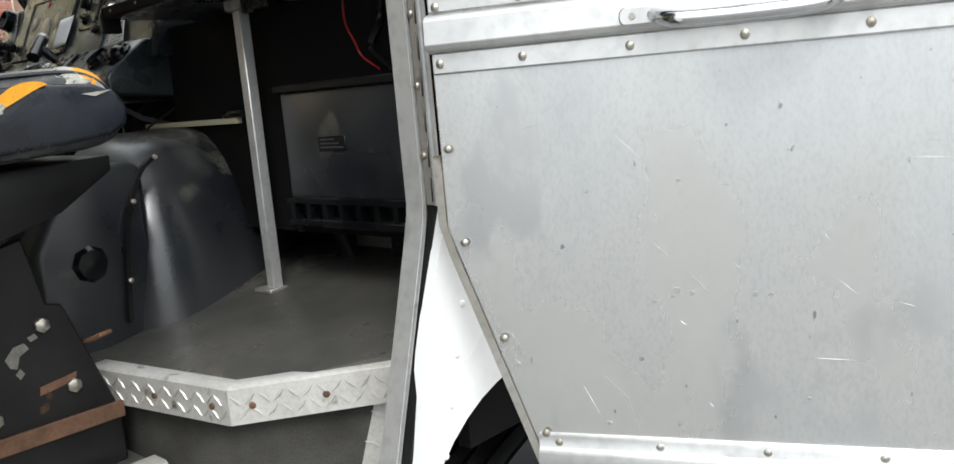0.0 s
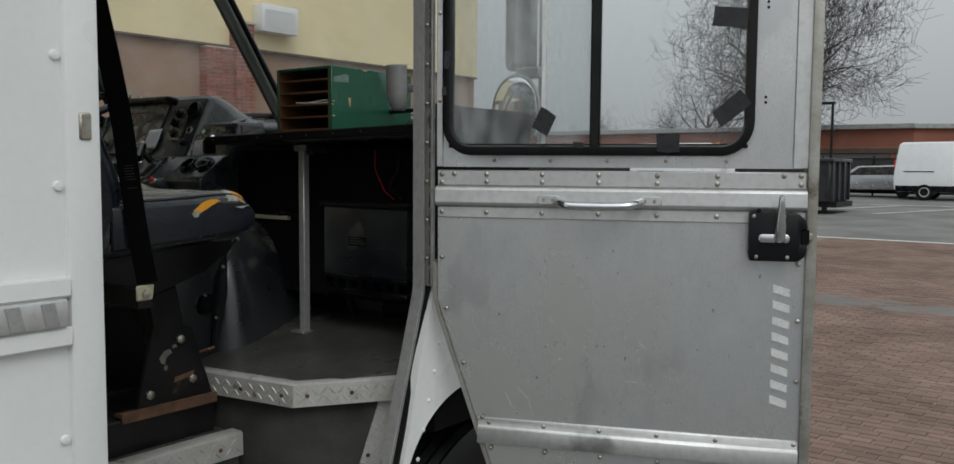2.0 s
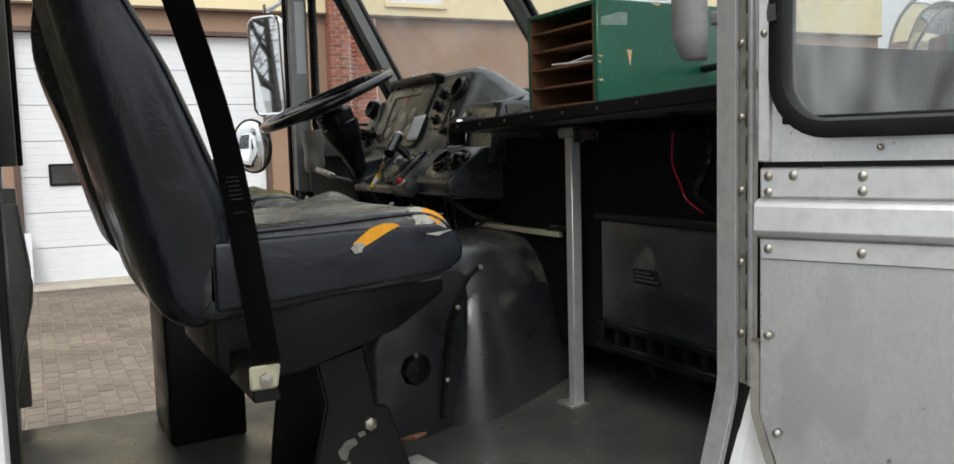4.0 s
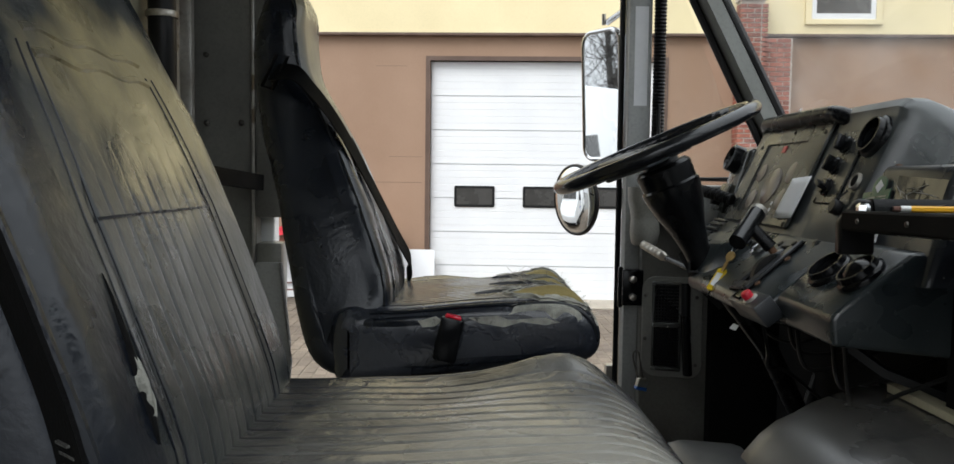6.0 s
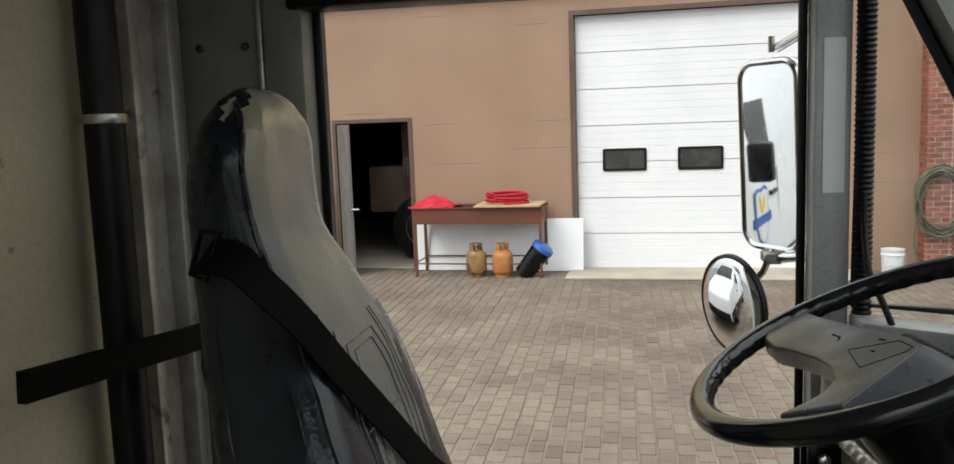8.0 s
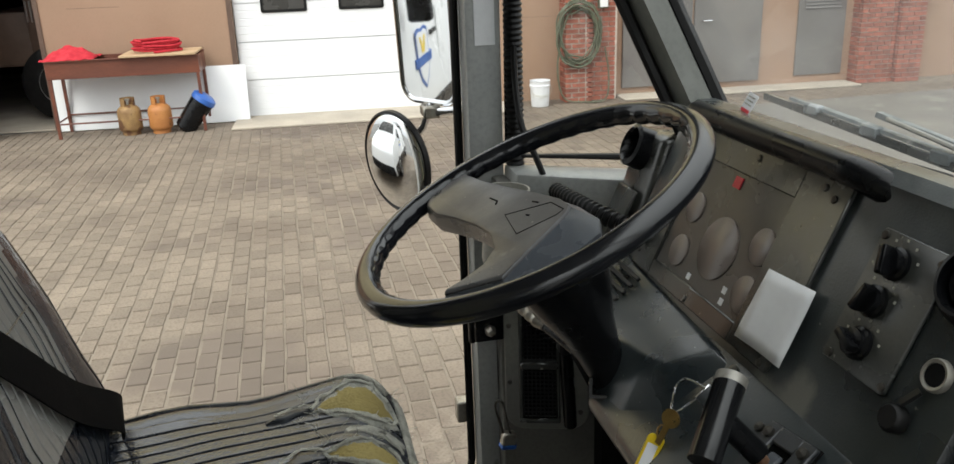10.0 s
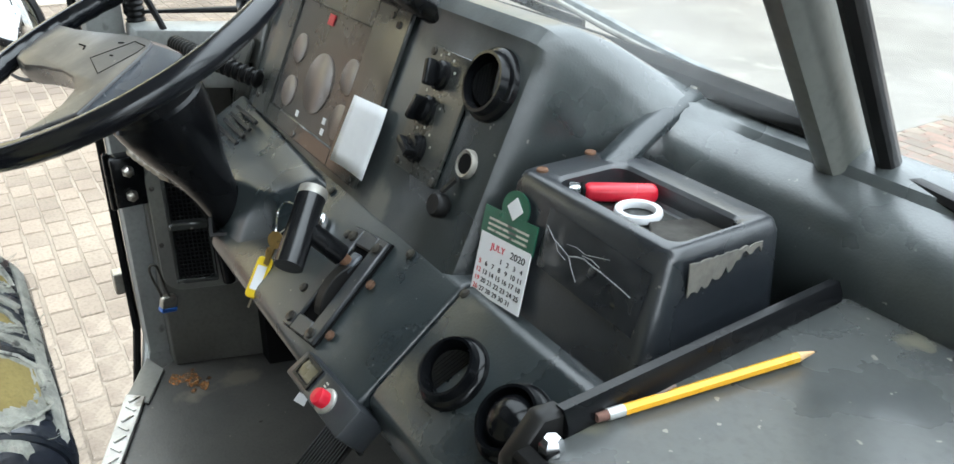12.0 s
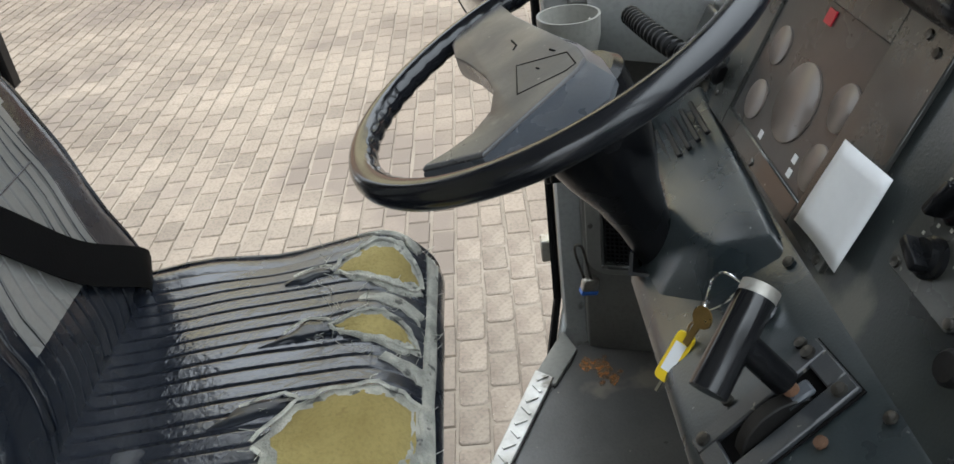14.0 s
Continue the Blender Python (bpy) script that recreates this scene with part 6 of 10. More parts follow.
def over(x, y, off):
    """A place off metres over the lower face."""
    return Vector((x, y, 1.741 + 0.8 * (y - 1.388) + off))


hood = loft([[over(*q) for q in ((-0.66, 1.398, -0.012), (-0.298, 1.384, -0.006), (-0.318, 1.310, -0.006), (-0.372, 1.277, -0.006), (-0.455, 1.270, -0.006), (-0.66, 1.295, -0.012))],
             [over(*q) for q in ((-0.66, 1.390, 0.008), (-0.334, 1.378, 0.004), (-0.352, 1.326, 0.028), (-0.385, 1.314, 0.031), (-0.46, 1.307, 0.031), (-0.66, 1.326, 0.022))]])
bmesh.ops.bevel(hood, geom=hood.edges[:], offset=0.006, segments=4, profile=0.5, affect="EDGES")
part("column_shroud", hood, "dash", dash, "raised moulded hood round the steering column", 35)
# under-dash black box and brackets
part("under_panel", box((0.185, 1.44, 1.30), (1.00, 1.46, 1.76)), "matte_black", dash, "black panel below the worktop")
# near-black sheet stands in for the shaded void under the dash
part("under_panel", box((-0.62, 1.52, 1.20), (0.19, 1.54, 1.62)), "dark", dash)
part("bracket", prism([(1.30, 1.61), (1.45, 1.56), (1.50, 1.60), (1.34, 1.63)], "x", -0.10, -0.07), "steel", dash)
part("bracket", sweep([(0.02, 1.34, 1.62), (0.06, 1.42, 1.56), (0.10, 1.50, 1.53)], [(-0.014, -0.006), (0.014, -0.006), (0.014, 0.006), (-0.014, 0.006)]), "steel", dash)
for k in range(5):
    a = Vector((-0.30 + 0.09 * k, 1.36 + 0.02 * (k % 2), 1.605))
    part("cable", tube(smooth_line([a, a + Vector((0.02, 0.01, -0.05 - 0.012 * k)), a + Vector((0.07, 0.05, -0.06)), a + Vector((0.12, 0.10, -0.02))]), 0.0035, 6), "rubber", dash)

pdl = thing("accelerator_pedal", (-0.42, 1.39, 1.22), "black ribbed rubber accelerator pedal", "pedal")
PM = pose(-0.425, 1.385, 1.235, 38, 0, 8)
part("plate", moved(box((-0.035, -0.085, -0.008), (0.035, 0.085, 0.0), 0.004, 1), PM), "steel", pdl, "steel pedal plate")
for k in range(11):
    part("rib", moved(box((-0.033 + 0.0062 * k, -0.082, 0.0), (-0.0295 + 0.0062 * k, 0.082, 0.006), 0.001, 1), PM), "rubber", pdl, "rubber rib")
part("arm", tube([(-0.425, 1.43, 1.265), (-0.425, 1.50, 1.35), (-0.425, 1.53, 1.45)], 0.010, 8), "steel", pdl, "steel pedal arm")
# gauge cluster
FU = lambda x, z, off=0.0: face_pose(UP_T, UP_N, U(x, z) + UP_N * off)
FLO = lambda x, y, off=0.0: face_pose(LO_T, LO_N, L(x, y) + LO_N * off)
gc = part("gauge_bezel", join(*[moved(b, FU(-0.425, 1.842, 0.002)) for b in (box((-0.175, -0.105, 0), (-0.118, 0.105, 0.006), 0.0015, 1), box((0.095, -0.105, 0), (0.175, 0.105, 0.006), 0.0015, 1), box((-0.119, 0.068, 0), (0.096, 0.105, 0.006), 0.0015, 1), box((-0.119, -0.105, 0), (0.096, -0.082, 0.006), 0.0015, 1))]),
          "face", dash, "flat grey metal gauge bezel")
part("gauge_plate", moved(box((-0.12, -0.083, -0.002), (0.097, 0.069, 0.0025)), FU(-0.425, 1.842, 0.002)), "gauge_plate", gc, "dark smoked gauge plate")
for x, z, r in ((-0.507, 1.846, 0.020), (-0.501, 1.793, 0.021), (-0.423, 1.820, 0.039), (-0.346, 1.846, 0.022), (-0.340, 1.795, 0.022)):
    part("gauge", lathe([(r, 0), (r, 0.002), (r - 0.001, 0.0026), (0.0, 0.0026)], 40, FU(x, z, 0.004)), "gauge", gc, "round gauge tinted pinkish for reflections")
part("warning_light", moved(box((-0.008, -0.007, 0.002), (0.008, 0.007, 0.0036)), FU(-0.442, 1.893, 0.003)), "red", gc, "orange-red warning lamp")
for x, z in ((-0.455, 1.775), (-0.375, 1.787), (-0.372, 1.775)):
    part("symbol", moved(box((-0.004, -0.004, 0), (0.004, 0.004, 0.0008)), FU(x, z, 0.0046)), "paper", gc, "small pale symbol")
for x, z in ((-0.29, 1.925), (-0.27, 1.918), (-0.268, 1.83), (-0.264, 1.822), (-0.42, 1.926), (-0.575, 1.90), (-0.59, 1.765), (-0.44, 1.752), (-0.262, 1.752)):
    part("screw", lathe([(0.0045, 0), (0.004, 0.002), (0.0, 0.0024)], 10, FU(x, z, 0.008)), "screw", gc)
# paper note taped over the bezel
nb = bmesh.new()
nq = [FU(-0.312, 1.833, 0.0) @ Vector((0, 0, 0.010)), FU(-0.231, 1.838, 0.0) @ Vector((0, 0, 0.010)), FU(-0.225, 1.762, 0.0) @ Vector((0, 0, 0.012)), FU(-0.312, 1.759, 0.0) @ Vector((0, 0, 0.012))]
rows = [[nb.verts.new(nq[0].lerp(nq[1], i / 6).lerp(nq[3].lerp(nq[2], i / 6), j / 6) + UP_N * (0.0012 * math.sin(i * 0.9 + 0.4 * j) * (0.3 + j / 6))) for i in range(7)] for j in range(7)]
for a, b in zip(rows, rows[1:]):
    for i in range(6):
        nb.faces.new((a[i], a[i + 1], b[i + 1], b[i]))
note = solid("paper_note", nb, "paper", "crumpled white paper note over the gauges", "paper note")
sm = note.modifiers.new("thick", "SOLIDIFY")
sm.thickness = 0.0004
# knob panel
kp = part("switch_panel", moved(prism(rounded_rect(0.088, 0.132, 0.004), "z", 0, 0.004, 0.001, 1), FU(-0.150, 1.855, 0.001)), "face", dash, "grey rotary switch panel")
for x, z in ((-0.188, 1.909), (-0.114, 1.906), (-0.110, 1.801), (-0.184, 1.800)):
    part("screw", lathe([(0.0045, 0), (0.004, 0.002), (0.0, 0.0024)], 10, FU(x, z, 0.005)), "screw", kp)
for x, z, turn in ((-0.160, 1.891, 20), (-0.163, 1.856, -15), (-0.156, 1.820, 70)):
    kn = part("knob", lathe([(0.0155, 0), (0.0155, 0.004), (0.013, 0.006), (0.0125, 0.011), (0.0, 0.012)], 24, FU(x, z, 0.005)), "black", kp, "black rotary knob")
    part("grip", moved(box((-0.0042, -0.0135, 0.009), (0.0042, 0.0135, 0.021), 0.002, 2), FU(x, z, 0.005) @ pose(0, 0, 0, 0, 0, turn)), "black", kn)
    for k in range(5):
        a = radians(20 + 35 * k)
        part("mark", moved(box((-0.0013, -0.0013, 0), (0.0013, 0.0013, 0.0005)), FU(x, z, 0.0052) @ Matrix.Translation((0.023 * math.cos(a), 0.023 * math.sin(a), 0))), "cloth", kn)
# charging socket ring and its hanging cap
part("socket", lathe([(0.0145, 0), (0.0145, 0.004), (0.013, 0.006), (0.0105, 0.005), (0.010, -0.02), (0.0, -0.02)], 24, FU(-0.069, 1.832, 0.001)), "alu_dirty", dash, "open socket with a pale ring")
# flat near-black disc draws the shade of the open socket
part("socket_well", lathe([(0.0098, 0.0), (0.0098, 0.0045), (0.0, 0.0046)], 20, FU(-0.069, 1.832, 0.001)), "dark", dash, "near-black disc standing for shade in the socket")
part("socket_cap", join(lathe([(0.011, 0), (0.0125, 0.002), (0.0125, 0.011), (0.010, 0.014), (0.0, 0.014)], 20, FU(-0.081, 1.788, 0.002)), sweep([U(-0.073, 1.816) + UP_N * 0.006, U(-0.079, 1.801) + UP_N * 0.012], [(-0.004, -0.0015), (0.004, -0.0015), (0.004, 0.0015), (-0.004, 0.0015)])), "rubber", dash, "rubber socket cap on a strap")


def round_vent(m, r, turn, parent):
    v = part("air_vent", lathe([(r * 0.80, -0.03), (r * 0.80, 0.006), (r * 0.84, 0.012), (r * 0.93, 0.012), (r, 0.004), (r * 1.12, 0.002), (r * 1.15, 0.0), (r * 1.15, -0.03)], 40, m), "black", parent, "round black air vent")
    # near-black disc gives the duct its shade by colour
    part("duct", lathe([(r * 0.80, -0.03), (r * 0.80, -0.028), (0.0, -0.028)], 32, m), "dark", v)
    part("barrel", lathe([(r * 0.79, -0.024), (r * 0.79, -0.006), (r * 0.74, 0.0), (r * 0.70, -0.006), (r * 0.70, -0.024)], 32, m), "black", v)
    half = [(r * 0.74 * math.cos(radians(a)), r * 0.74 * math.sin(radians(a))) for a in range(0, 181, 12)]
    vm = m @ pose(0, 0, -0.006, 0, 0, turn) @ pose(0, 0, 0, 32)
    va = part("vane", moved(prism(half, "z", -0.0012, 0.0012, 0.0005, 1), vm), "black", v, "half-moon turning vane")
    for k in range(7):
        w_ = r * 0.70 * math.sqrt(max(0.05, 1 - ((k + 0.5) / 7.5) ** 2))
        part("rib", moved(box((-w_, r * 0.70 * (k + 0.5) / 7.5 - 0.0006, 0.001), (w_, r * 0.70 * (k + 0.5) / 7.5 + 0.0006, 0.0024)), vm), "black", va)
    return v


round_vent(FU(-0.077, 1.903, 0.004), 0.0315, 105, dash)
round_vent(FLO(0.060, 1.339, 0.006), 0.030, 75, dash)
round_vent(FLO(0.146, 1.343, 0.006), 0.030, 20, dash)
part("ball", lathe([(0.025, -0.02)] + [(0.025 * math.cos(radians(a)), 0.025 * math.sin(radians(a)) - 0.004) for a in range(0, 91, 10)], 28, FLO(0.146, 1.343, 0.004)), "black", dash, "rounded black vent barrel")
# round vent on a wing left of the gauges
wing = part("vent_wing", prism([(1.40, 1.745), (1.433, 1.84), (1.452, 1.905), (1.53, 1.905), (1.53, 1.68), (1.39, 1.68)], "x", -0.752, -0.650, 0.012, 3), "face", dash, "grey side wing with switches")
lv = moved(lathe([(0.0, -0.012), (0.021, -0.012), (0.022, 0.026), (0.026, 0.031), (0.032, 0.028), (0.034, -0.01)], 32), face_pose(UP_T, UP_N, Vector((-0.712, 1.452, 1.876))))
part("air_vent", lv, "black", wing, "round black side vent")
part("switch", moved(box((-0.032, -0.034, 0), (0.030, 0.034, 0.006), 0.002, 1), face_pose(UP_T, UP_N, Vector((-0.700, 1.408, 1.793)))), "face", wing)
part("toggle", lathe([(0.009, 0), (0.010, 0.014), (0.012, 0.024), (0.0, 0.028)], 16, face_pose(UP_T, UP_N, Vector((-0.684, 1.402, 1.780)))), "black", wing)
for x, y in ((-0.63, 1.372), (-0.40, 1.375), (-0.295, 1.377), (-0.10, 1.380), (0.0, 1.384), (-0.46, 1.352)):
    part("screw", lathe([(0.0055, 0), (0.005, 0.002), (0.0, 0.003)], 10, FLO(x, y, 0.0005)), "screw", dash)
part("louvre", join(*[moved(box((-0.042, -0.032 + 0.013 * k, 0.0), (0.042, -0.026 + 0.013 * k, 0.005), 0.001, 1), FLO(-0.575, 1.350, 0.014)) for k in range(6)]), "black", dash, "small louvred defroster")
# shift gate and lever
SG = FLO(-0.154, 1.3225, 0.0015) @ pose(0, 0, 0, 0, 0, 8)
sg = part("shift_gate", join(*[moved(b, SG) for b in (box((-0.033, -0.064, 0), (-0.015, 0.064, 0.006), 0.0015, 1), box((0.014, -0.064, 0), (0.033, 0.064, 0.006), 0.0015, 1), box((-0.016, 0.046, 0), (0.015, 0.064, 0.006), 0.0015, 1), box((-0.016, -0.064, 0), (0.015, -0.045, 0.006), 0.0015, 1))]), "bin_dark", dash, "black steel shift gate")
# the slot's shade is a near-black fill
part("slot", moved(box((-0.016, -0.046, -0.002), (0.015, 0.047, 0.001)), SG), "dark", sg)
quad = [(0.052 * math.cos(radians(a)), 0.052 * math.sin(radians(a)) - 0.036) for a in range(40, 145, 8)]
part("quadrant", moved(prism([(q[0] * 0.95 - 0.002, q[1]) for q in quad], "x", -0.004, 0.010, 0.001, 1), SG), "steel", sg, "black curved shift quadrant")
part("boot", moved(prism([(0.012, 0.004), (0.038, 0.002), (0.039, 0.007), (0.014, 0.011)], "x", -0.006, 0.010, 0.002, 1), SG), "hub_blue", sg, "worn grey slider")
# shadow round the gate, drawn as a near-black plate
part("shadow_plate", moved(box((-0.0342, -0.0652, -0.001), (0.0342, 0.0652, 0.001)), SG), "dark", sg, "near-black plate painted as the shadow round the gate")
for x, y in ((-0.024, 0.052), (0.024, 0.052), (-0.024, -0.054), (0.022, -0.056)):
    part("screw", moved(lathe([(0.0062, 0), (0.0056, 0.003), (0.0, 0.0042)], 12), SG @ Matrix.Translation((x, y, 0.006))), "screw", sg)
for x, y, m_ in ((-0.043, 0.052, "screw"), (-0.046, -0.022, "screw"), (0.045, 0.018, "rust"), (0.043, -0.046, "rust")):
    part("screw", moved(lathe([(0.0055, 0), (0.005, 0.003), (0.0, 0.004)], 10), SG @ Matrix.Translation((x, y, 0.0))), m_, sg)
lev = thing("shift_lever", (-0.15, 1.32, 1.69), "black T-handled gear selector lever with a chrome cap", "gear lever")
part("rod", tube([(-0.158, 1.340, 1.705), (-0.163, 1.318, 1.735)], 0.0065, 10), "rust", lev, "rusty lever rod")
part("neck", tube([(-0.160, 1.330, 1.720), (-0.173, 1.296, 1.757)], 0.0115, 14), "black", lev)
part("grip", tube([(-0.194, 1.316, 1.777), (-0.190, 1.312, 1.774), (-0.152, 1.272, 1.732), (-0.149, 1.269, 1.729)], 0.0150, 24), "gloss_black", lev, "glossy black grip")
part("cap", tube([(-0.1985, 1.3205, 1.7815), (-0.193, 1.315, 1.776)], 0.0153, 24), "alu_dirty", lev, "chrome end cap")
# ignition keys with a yellow tag
key = thing("keys", (-0.29, 1.30, 1.70), "bunch of keys with a yellow tag in the ignition", "keys")
part("lock", lathe([(0.016, 0), (0.016, 0.006), (0.011, 0.010), (0.0, 0.010)], 20, FLO(-0.262, 1.345, 0.002)), "chrome", key, "round ignition lock")
part("key", moved(join(box((-0.0012, -0.010, 0.0), (0.0012, 0.010, 0.024), 0.001, 1)), FLO(-0.262, 1.345, 0.010)), "chrome", key, "steel ignition key")
part("ring", tube(smooth_line([(-0.268, 1.336, 1.728), (-0.288, 1.320, 1.733), (-0.296, 1.312, 1.722), (-0.292, 1.306, 1.706), (-0.282, 1.302, 1.700), (-0.276, 1.310, 1.706), (-0.272, 1.326, 1.720)]), 0.0013, 6), "chrome", key, "bent wire key ring")
KB = Matrix.Translation((-0.279, 1.299, 1.694)) @ Euler((radians(62), radians(8), radians(20))).to_matrix().to_4x4()
part("key", moved(join(prism([(0.0115 * math.cos(radians(a)), 0.010 * math.sin(radians(a))) for a in range(0, 360, 20)], "z", -0.001, 0.001), box((-0.0035, -0.031, -0.0009), (0.0035, -0.008, 0.0009))), KB), "brass", key, "worn brass key")
part("link", tube([(-0.286 + 0.006 * math.cos(a * 0.785), 1.291 + 0.003 * math.sin(a * 0.785), 1.676 + 0.007 * math.sin(a * 0.785)) for a in range(8)], 0.0011, 6, True, up=(0, 1, 0)), "brass", key, "small brass link")
tg_y = (Vector((-0.289, 1.290, 1.670)) - Vector((-0.271, 1.260, 1.631))).normalized()
tg_z = (Vector((0.55, -0.55, 0.63)) - tg_y * Vector((0.55, -0.55, 0.63)).dot(tg_y)).normalized()
tg_x = tg_y.cross(tg_z)
TG = Matrix.Translation((-0.2805, 1.2755, 1.651)) @ Matrix(((tg_x.x, tg_y.x, tg_z.x, 0), (tg_x.y, tg_y.y, tg_z.y, 0), (tg_x.z, tg_y.z, tg_z.z, 0), (0, 0, 0, 1)))
part("tag", moved(prism(rounded_rect(0.019, 0.050, 0.005), "z", -0.002, 0.002, 0.001, 1), TG), "yellow", key, "yellow plastic key tag")
part("tag_label", moved(box((-0.0058, -0.015, 0.002), (0.0058, 0.014, 0.0026)), TG), "paper", key, "white tag insert")
part("key", moved(join(box((-0.0014, -0.036, -0.0022), (0.0014, -0.024, -0.0008))), TG), "chrome", key, "steel key end")
# heated-mirror style box with the red button
rb = thing("button_box", (-0.045, 1.26, 1.63), "small grey control box with a red push button", "control box")
BB = FLO(-0.045, 1.2645, 0.010)
part("housing", moved(prism([(-0.060, -0.019), (0.060, -0.017), (0.060, 0.016), (-0.056, 0.012)], "z", -0.034, 0.004, 0.003, 2), BB), "bin_dark", rb, "worn dark control housing")
part("rocker_frame", moved(join(box((-0.047, -0.013, 0.004), (-0.014, -0.010, 0.0065)), box((-0.047, 0.008, 0.004), (-0.014, 0.011, 0.0065)), box((-0.047, -0.010, 0.004), (-0.044, 0.008, 0.0065)), box((-0.017, -0.010, 0.004), (-0.014, 0.008, 0.0065))), BB), "black", rb, "black rocker frame")
part("rocker", moved(prism([(-0.009, 0.004), (0.007, 0.004), (0.007, 0.0048), (-0.001, 0.0062), (-0.009, 0.0048)], "x", -0.043, -0.018), BB), "smoke", rb, "smoked amber rocker")
part("collar", lathe([(0.0125, 0), (0.0125, 0.002), (0.010, 0.004), (0.0, 0.004)], 20, BB @ Matrix.Translation((0.018, -0.004, 0.004))), "alu_dirty", rb, "dirty metal collar")
part("button", lathe([(0.0085, 0), (0.0085, 0.010), (0.0072, 0.0125), (0.0, 0.0135)], 20, BB @ Matrix.Translation((0.018, -0.004, 0.006))), "red", rb, "red push button")
for k in range(4):
    part("print_line", moved(box((0.000 + 0.0 * k, 0.006 - 0.0035 * k, 0.004), (0.004 + 0.0, 0.0075 - 0.0035 * k, 0.0045)), BB), "cloth", rb)
part("cable", tube(smooth_line([(-0.02, 1.27, 1.615), (-0.035, 1.285, 1.57), (-0.10, 1.31, 1.53), (-0.20, 1.38, 1.50), (-0.24, 1.46, 1.44)]), 0.003, 6), "rubber", rb)
tg2 = solid("paper_tag", prism([(-0.008, -0.004), (0.006, -0.006), (0.008, 0.004), (-0.004, 0.006)], "z", -0.0005, 0.0005), "paper", "white paper tag on a wire under the dash", "tag")
tg2.matrix_world = pose(-0.118, 1.258, 1.592, 55, 0, 30)
# calendar magnet on the bin
calm = thing("calendar", (0.03, 1.395, 1.74), "small paper wall calendar on a green card", "calendar")
CX, CY = Vector((0.0747, 0.0023, 0.0076)).normalized(), Vector((0.0, 0.0159, 0.0528)).normalized()
CZ = CX.cross(CY).normalized()
CY = CZ.cross(CX)
CF = Matrix.Translation((0.0287, 1.4035, 1.772)) @ Matrix(((CX.x, CY.x, CZ.x, 0), (CX.y, CY.y, CZ.y, 0), (CX.z, CY.z, CZ.z, 0), (0, 0, 0, 1))) @ Matrix.Diagonal((0.98, 0.80, 1.0, 1.0))
part("card", moved(join(box((-0.040, 0.030, 0), (0.040, 0.062, 0.0012)), prism([(0.004 + 0.020 * math.cos(radians(a)), 0.070 + 0.020 * math.sin(radians(a))) for a in range(0, 360, 15)], "z", 0, 0.0011)), CF), "green", calm, "green header card")
part("emblem", moved(prism([(0.004, 0.057), (0.016, 0.070), (0.004, 0.083), (-0.008, 0.070)], "z", 0.0012, 0.0016), CF), "paper", calm, "pale diamond emblem")
part("sheet", moved(box((-0.038, -0.038, 0), (0.038, 0.032, 0.0014)), CF), "paper", calm, "white calendar sheet")
for k in range(3):
    part("print_line", moved(box((-0.030, 0.036 + 0.006 * k, 0.0012), (0.030, 0.0385 + 0.006 * k, 0.0016)), CF), "cloth", calm)


def lettering(text, size, m, material, parent, name="lettering", align="CENTER"):
    cu = bpy.data.curves.new(name, "FONT")
    cu.body, cu.size, cu.align_x, cu.align_y, cu.extrude = text, size, align, "CENTER", 0.0002
    tmp = bpy.data.objects.new(name, cu)
    me = bpy.data.meshes.new_from_object(tmp)
    bpy.data.objects.remove(tmp)
    bm = bmesh.new()
    bm.from_mesh(me)
    bpy.data.meshes.remove(me)
    return part(name, moved(bm, m), material, parent)


lettering("JULY", 0.0105, CF @ Matrix.Translation((-0.008, 0.020, 0.0018)), "red", calm)
lettering("2020", 0.011, CF @ Matrix.Translation((0.022, 0.020, 0.0018)), "black", calm)
day = 1
for row in range(5):
    for colm in range(7):
        if (row == 0 and colm < 3) or day > 31:
            continue
        lettering(str(day), 0.0078, CF @ Matrix.Translation((-0.031 + 0.0103 * colm, 0.008 - 0.0098 * row, 0.0018)), "red" if colm == 0 else "black", calm, "day")
        day += 1

# ---- open bin on the dash and what lies in it ----
BX0, BX1, BY0, BY1 = 0.008, 0.199, 1.436, 1.553
bin_rings = []
# height, then the insets of the near, far, left and right sides
for z, gn_, gf, gl, gr_ in ((1.70, -0.046, 0.0, -0.012, -0.012), (1.845, -0.003, 0.0, 0.0, 0.0), (1.853, 0.001, 0.002, 0.003, 0.003), (1.856, 0.005, 0.006, 0.007, 0.006), (1.856, 0.011, 0.030, 0.036, 0.010), (1.853, 0.013, 0.033, 0.039, 0.012), (1.839, 0.014, 0.034, 0.040, 0.013), (1.836, 0.017, 0.037, 0.043, 0.016)):
    x0, x1, y0, y1 = BX0 + gl, BX1 - gr_, BY0 + gn_, BY1 - gf
    skew = 0.03 if z > 1.8 else 0.0
    bin_rings.append([((x0 + x1) / 2 + a, (y0 + y1) / 2 + b + skew * ((x0 + x1) / 2 + a - BX1), z) for a, b in rounded_rect(x1 - x0, y1 - y0, 0.012, 4)])
bn = part("bin", loft(bin_rings), "bin_dark", dash, "moulded open bin with a broad rim")
part("bin_floor", box((BX0 + 0.046, BY0 + 0.018, 1.8361), (BX1 - 0.018, BY1 - 0.045, 1.8372)), "face", bn, "dirty bin floor")
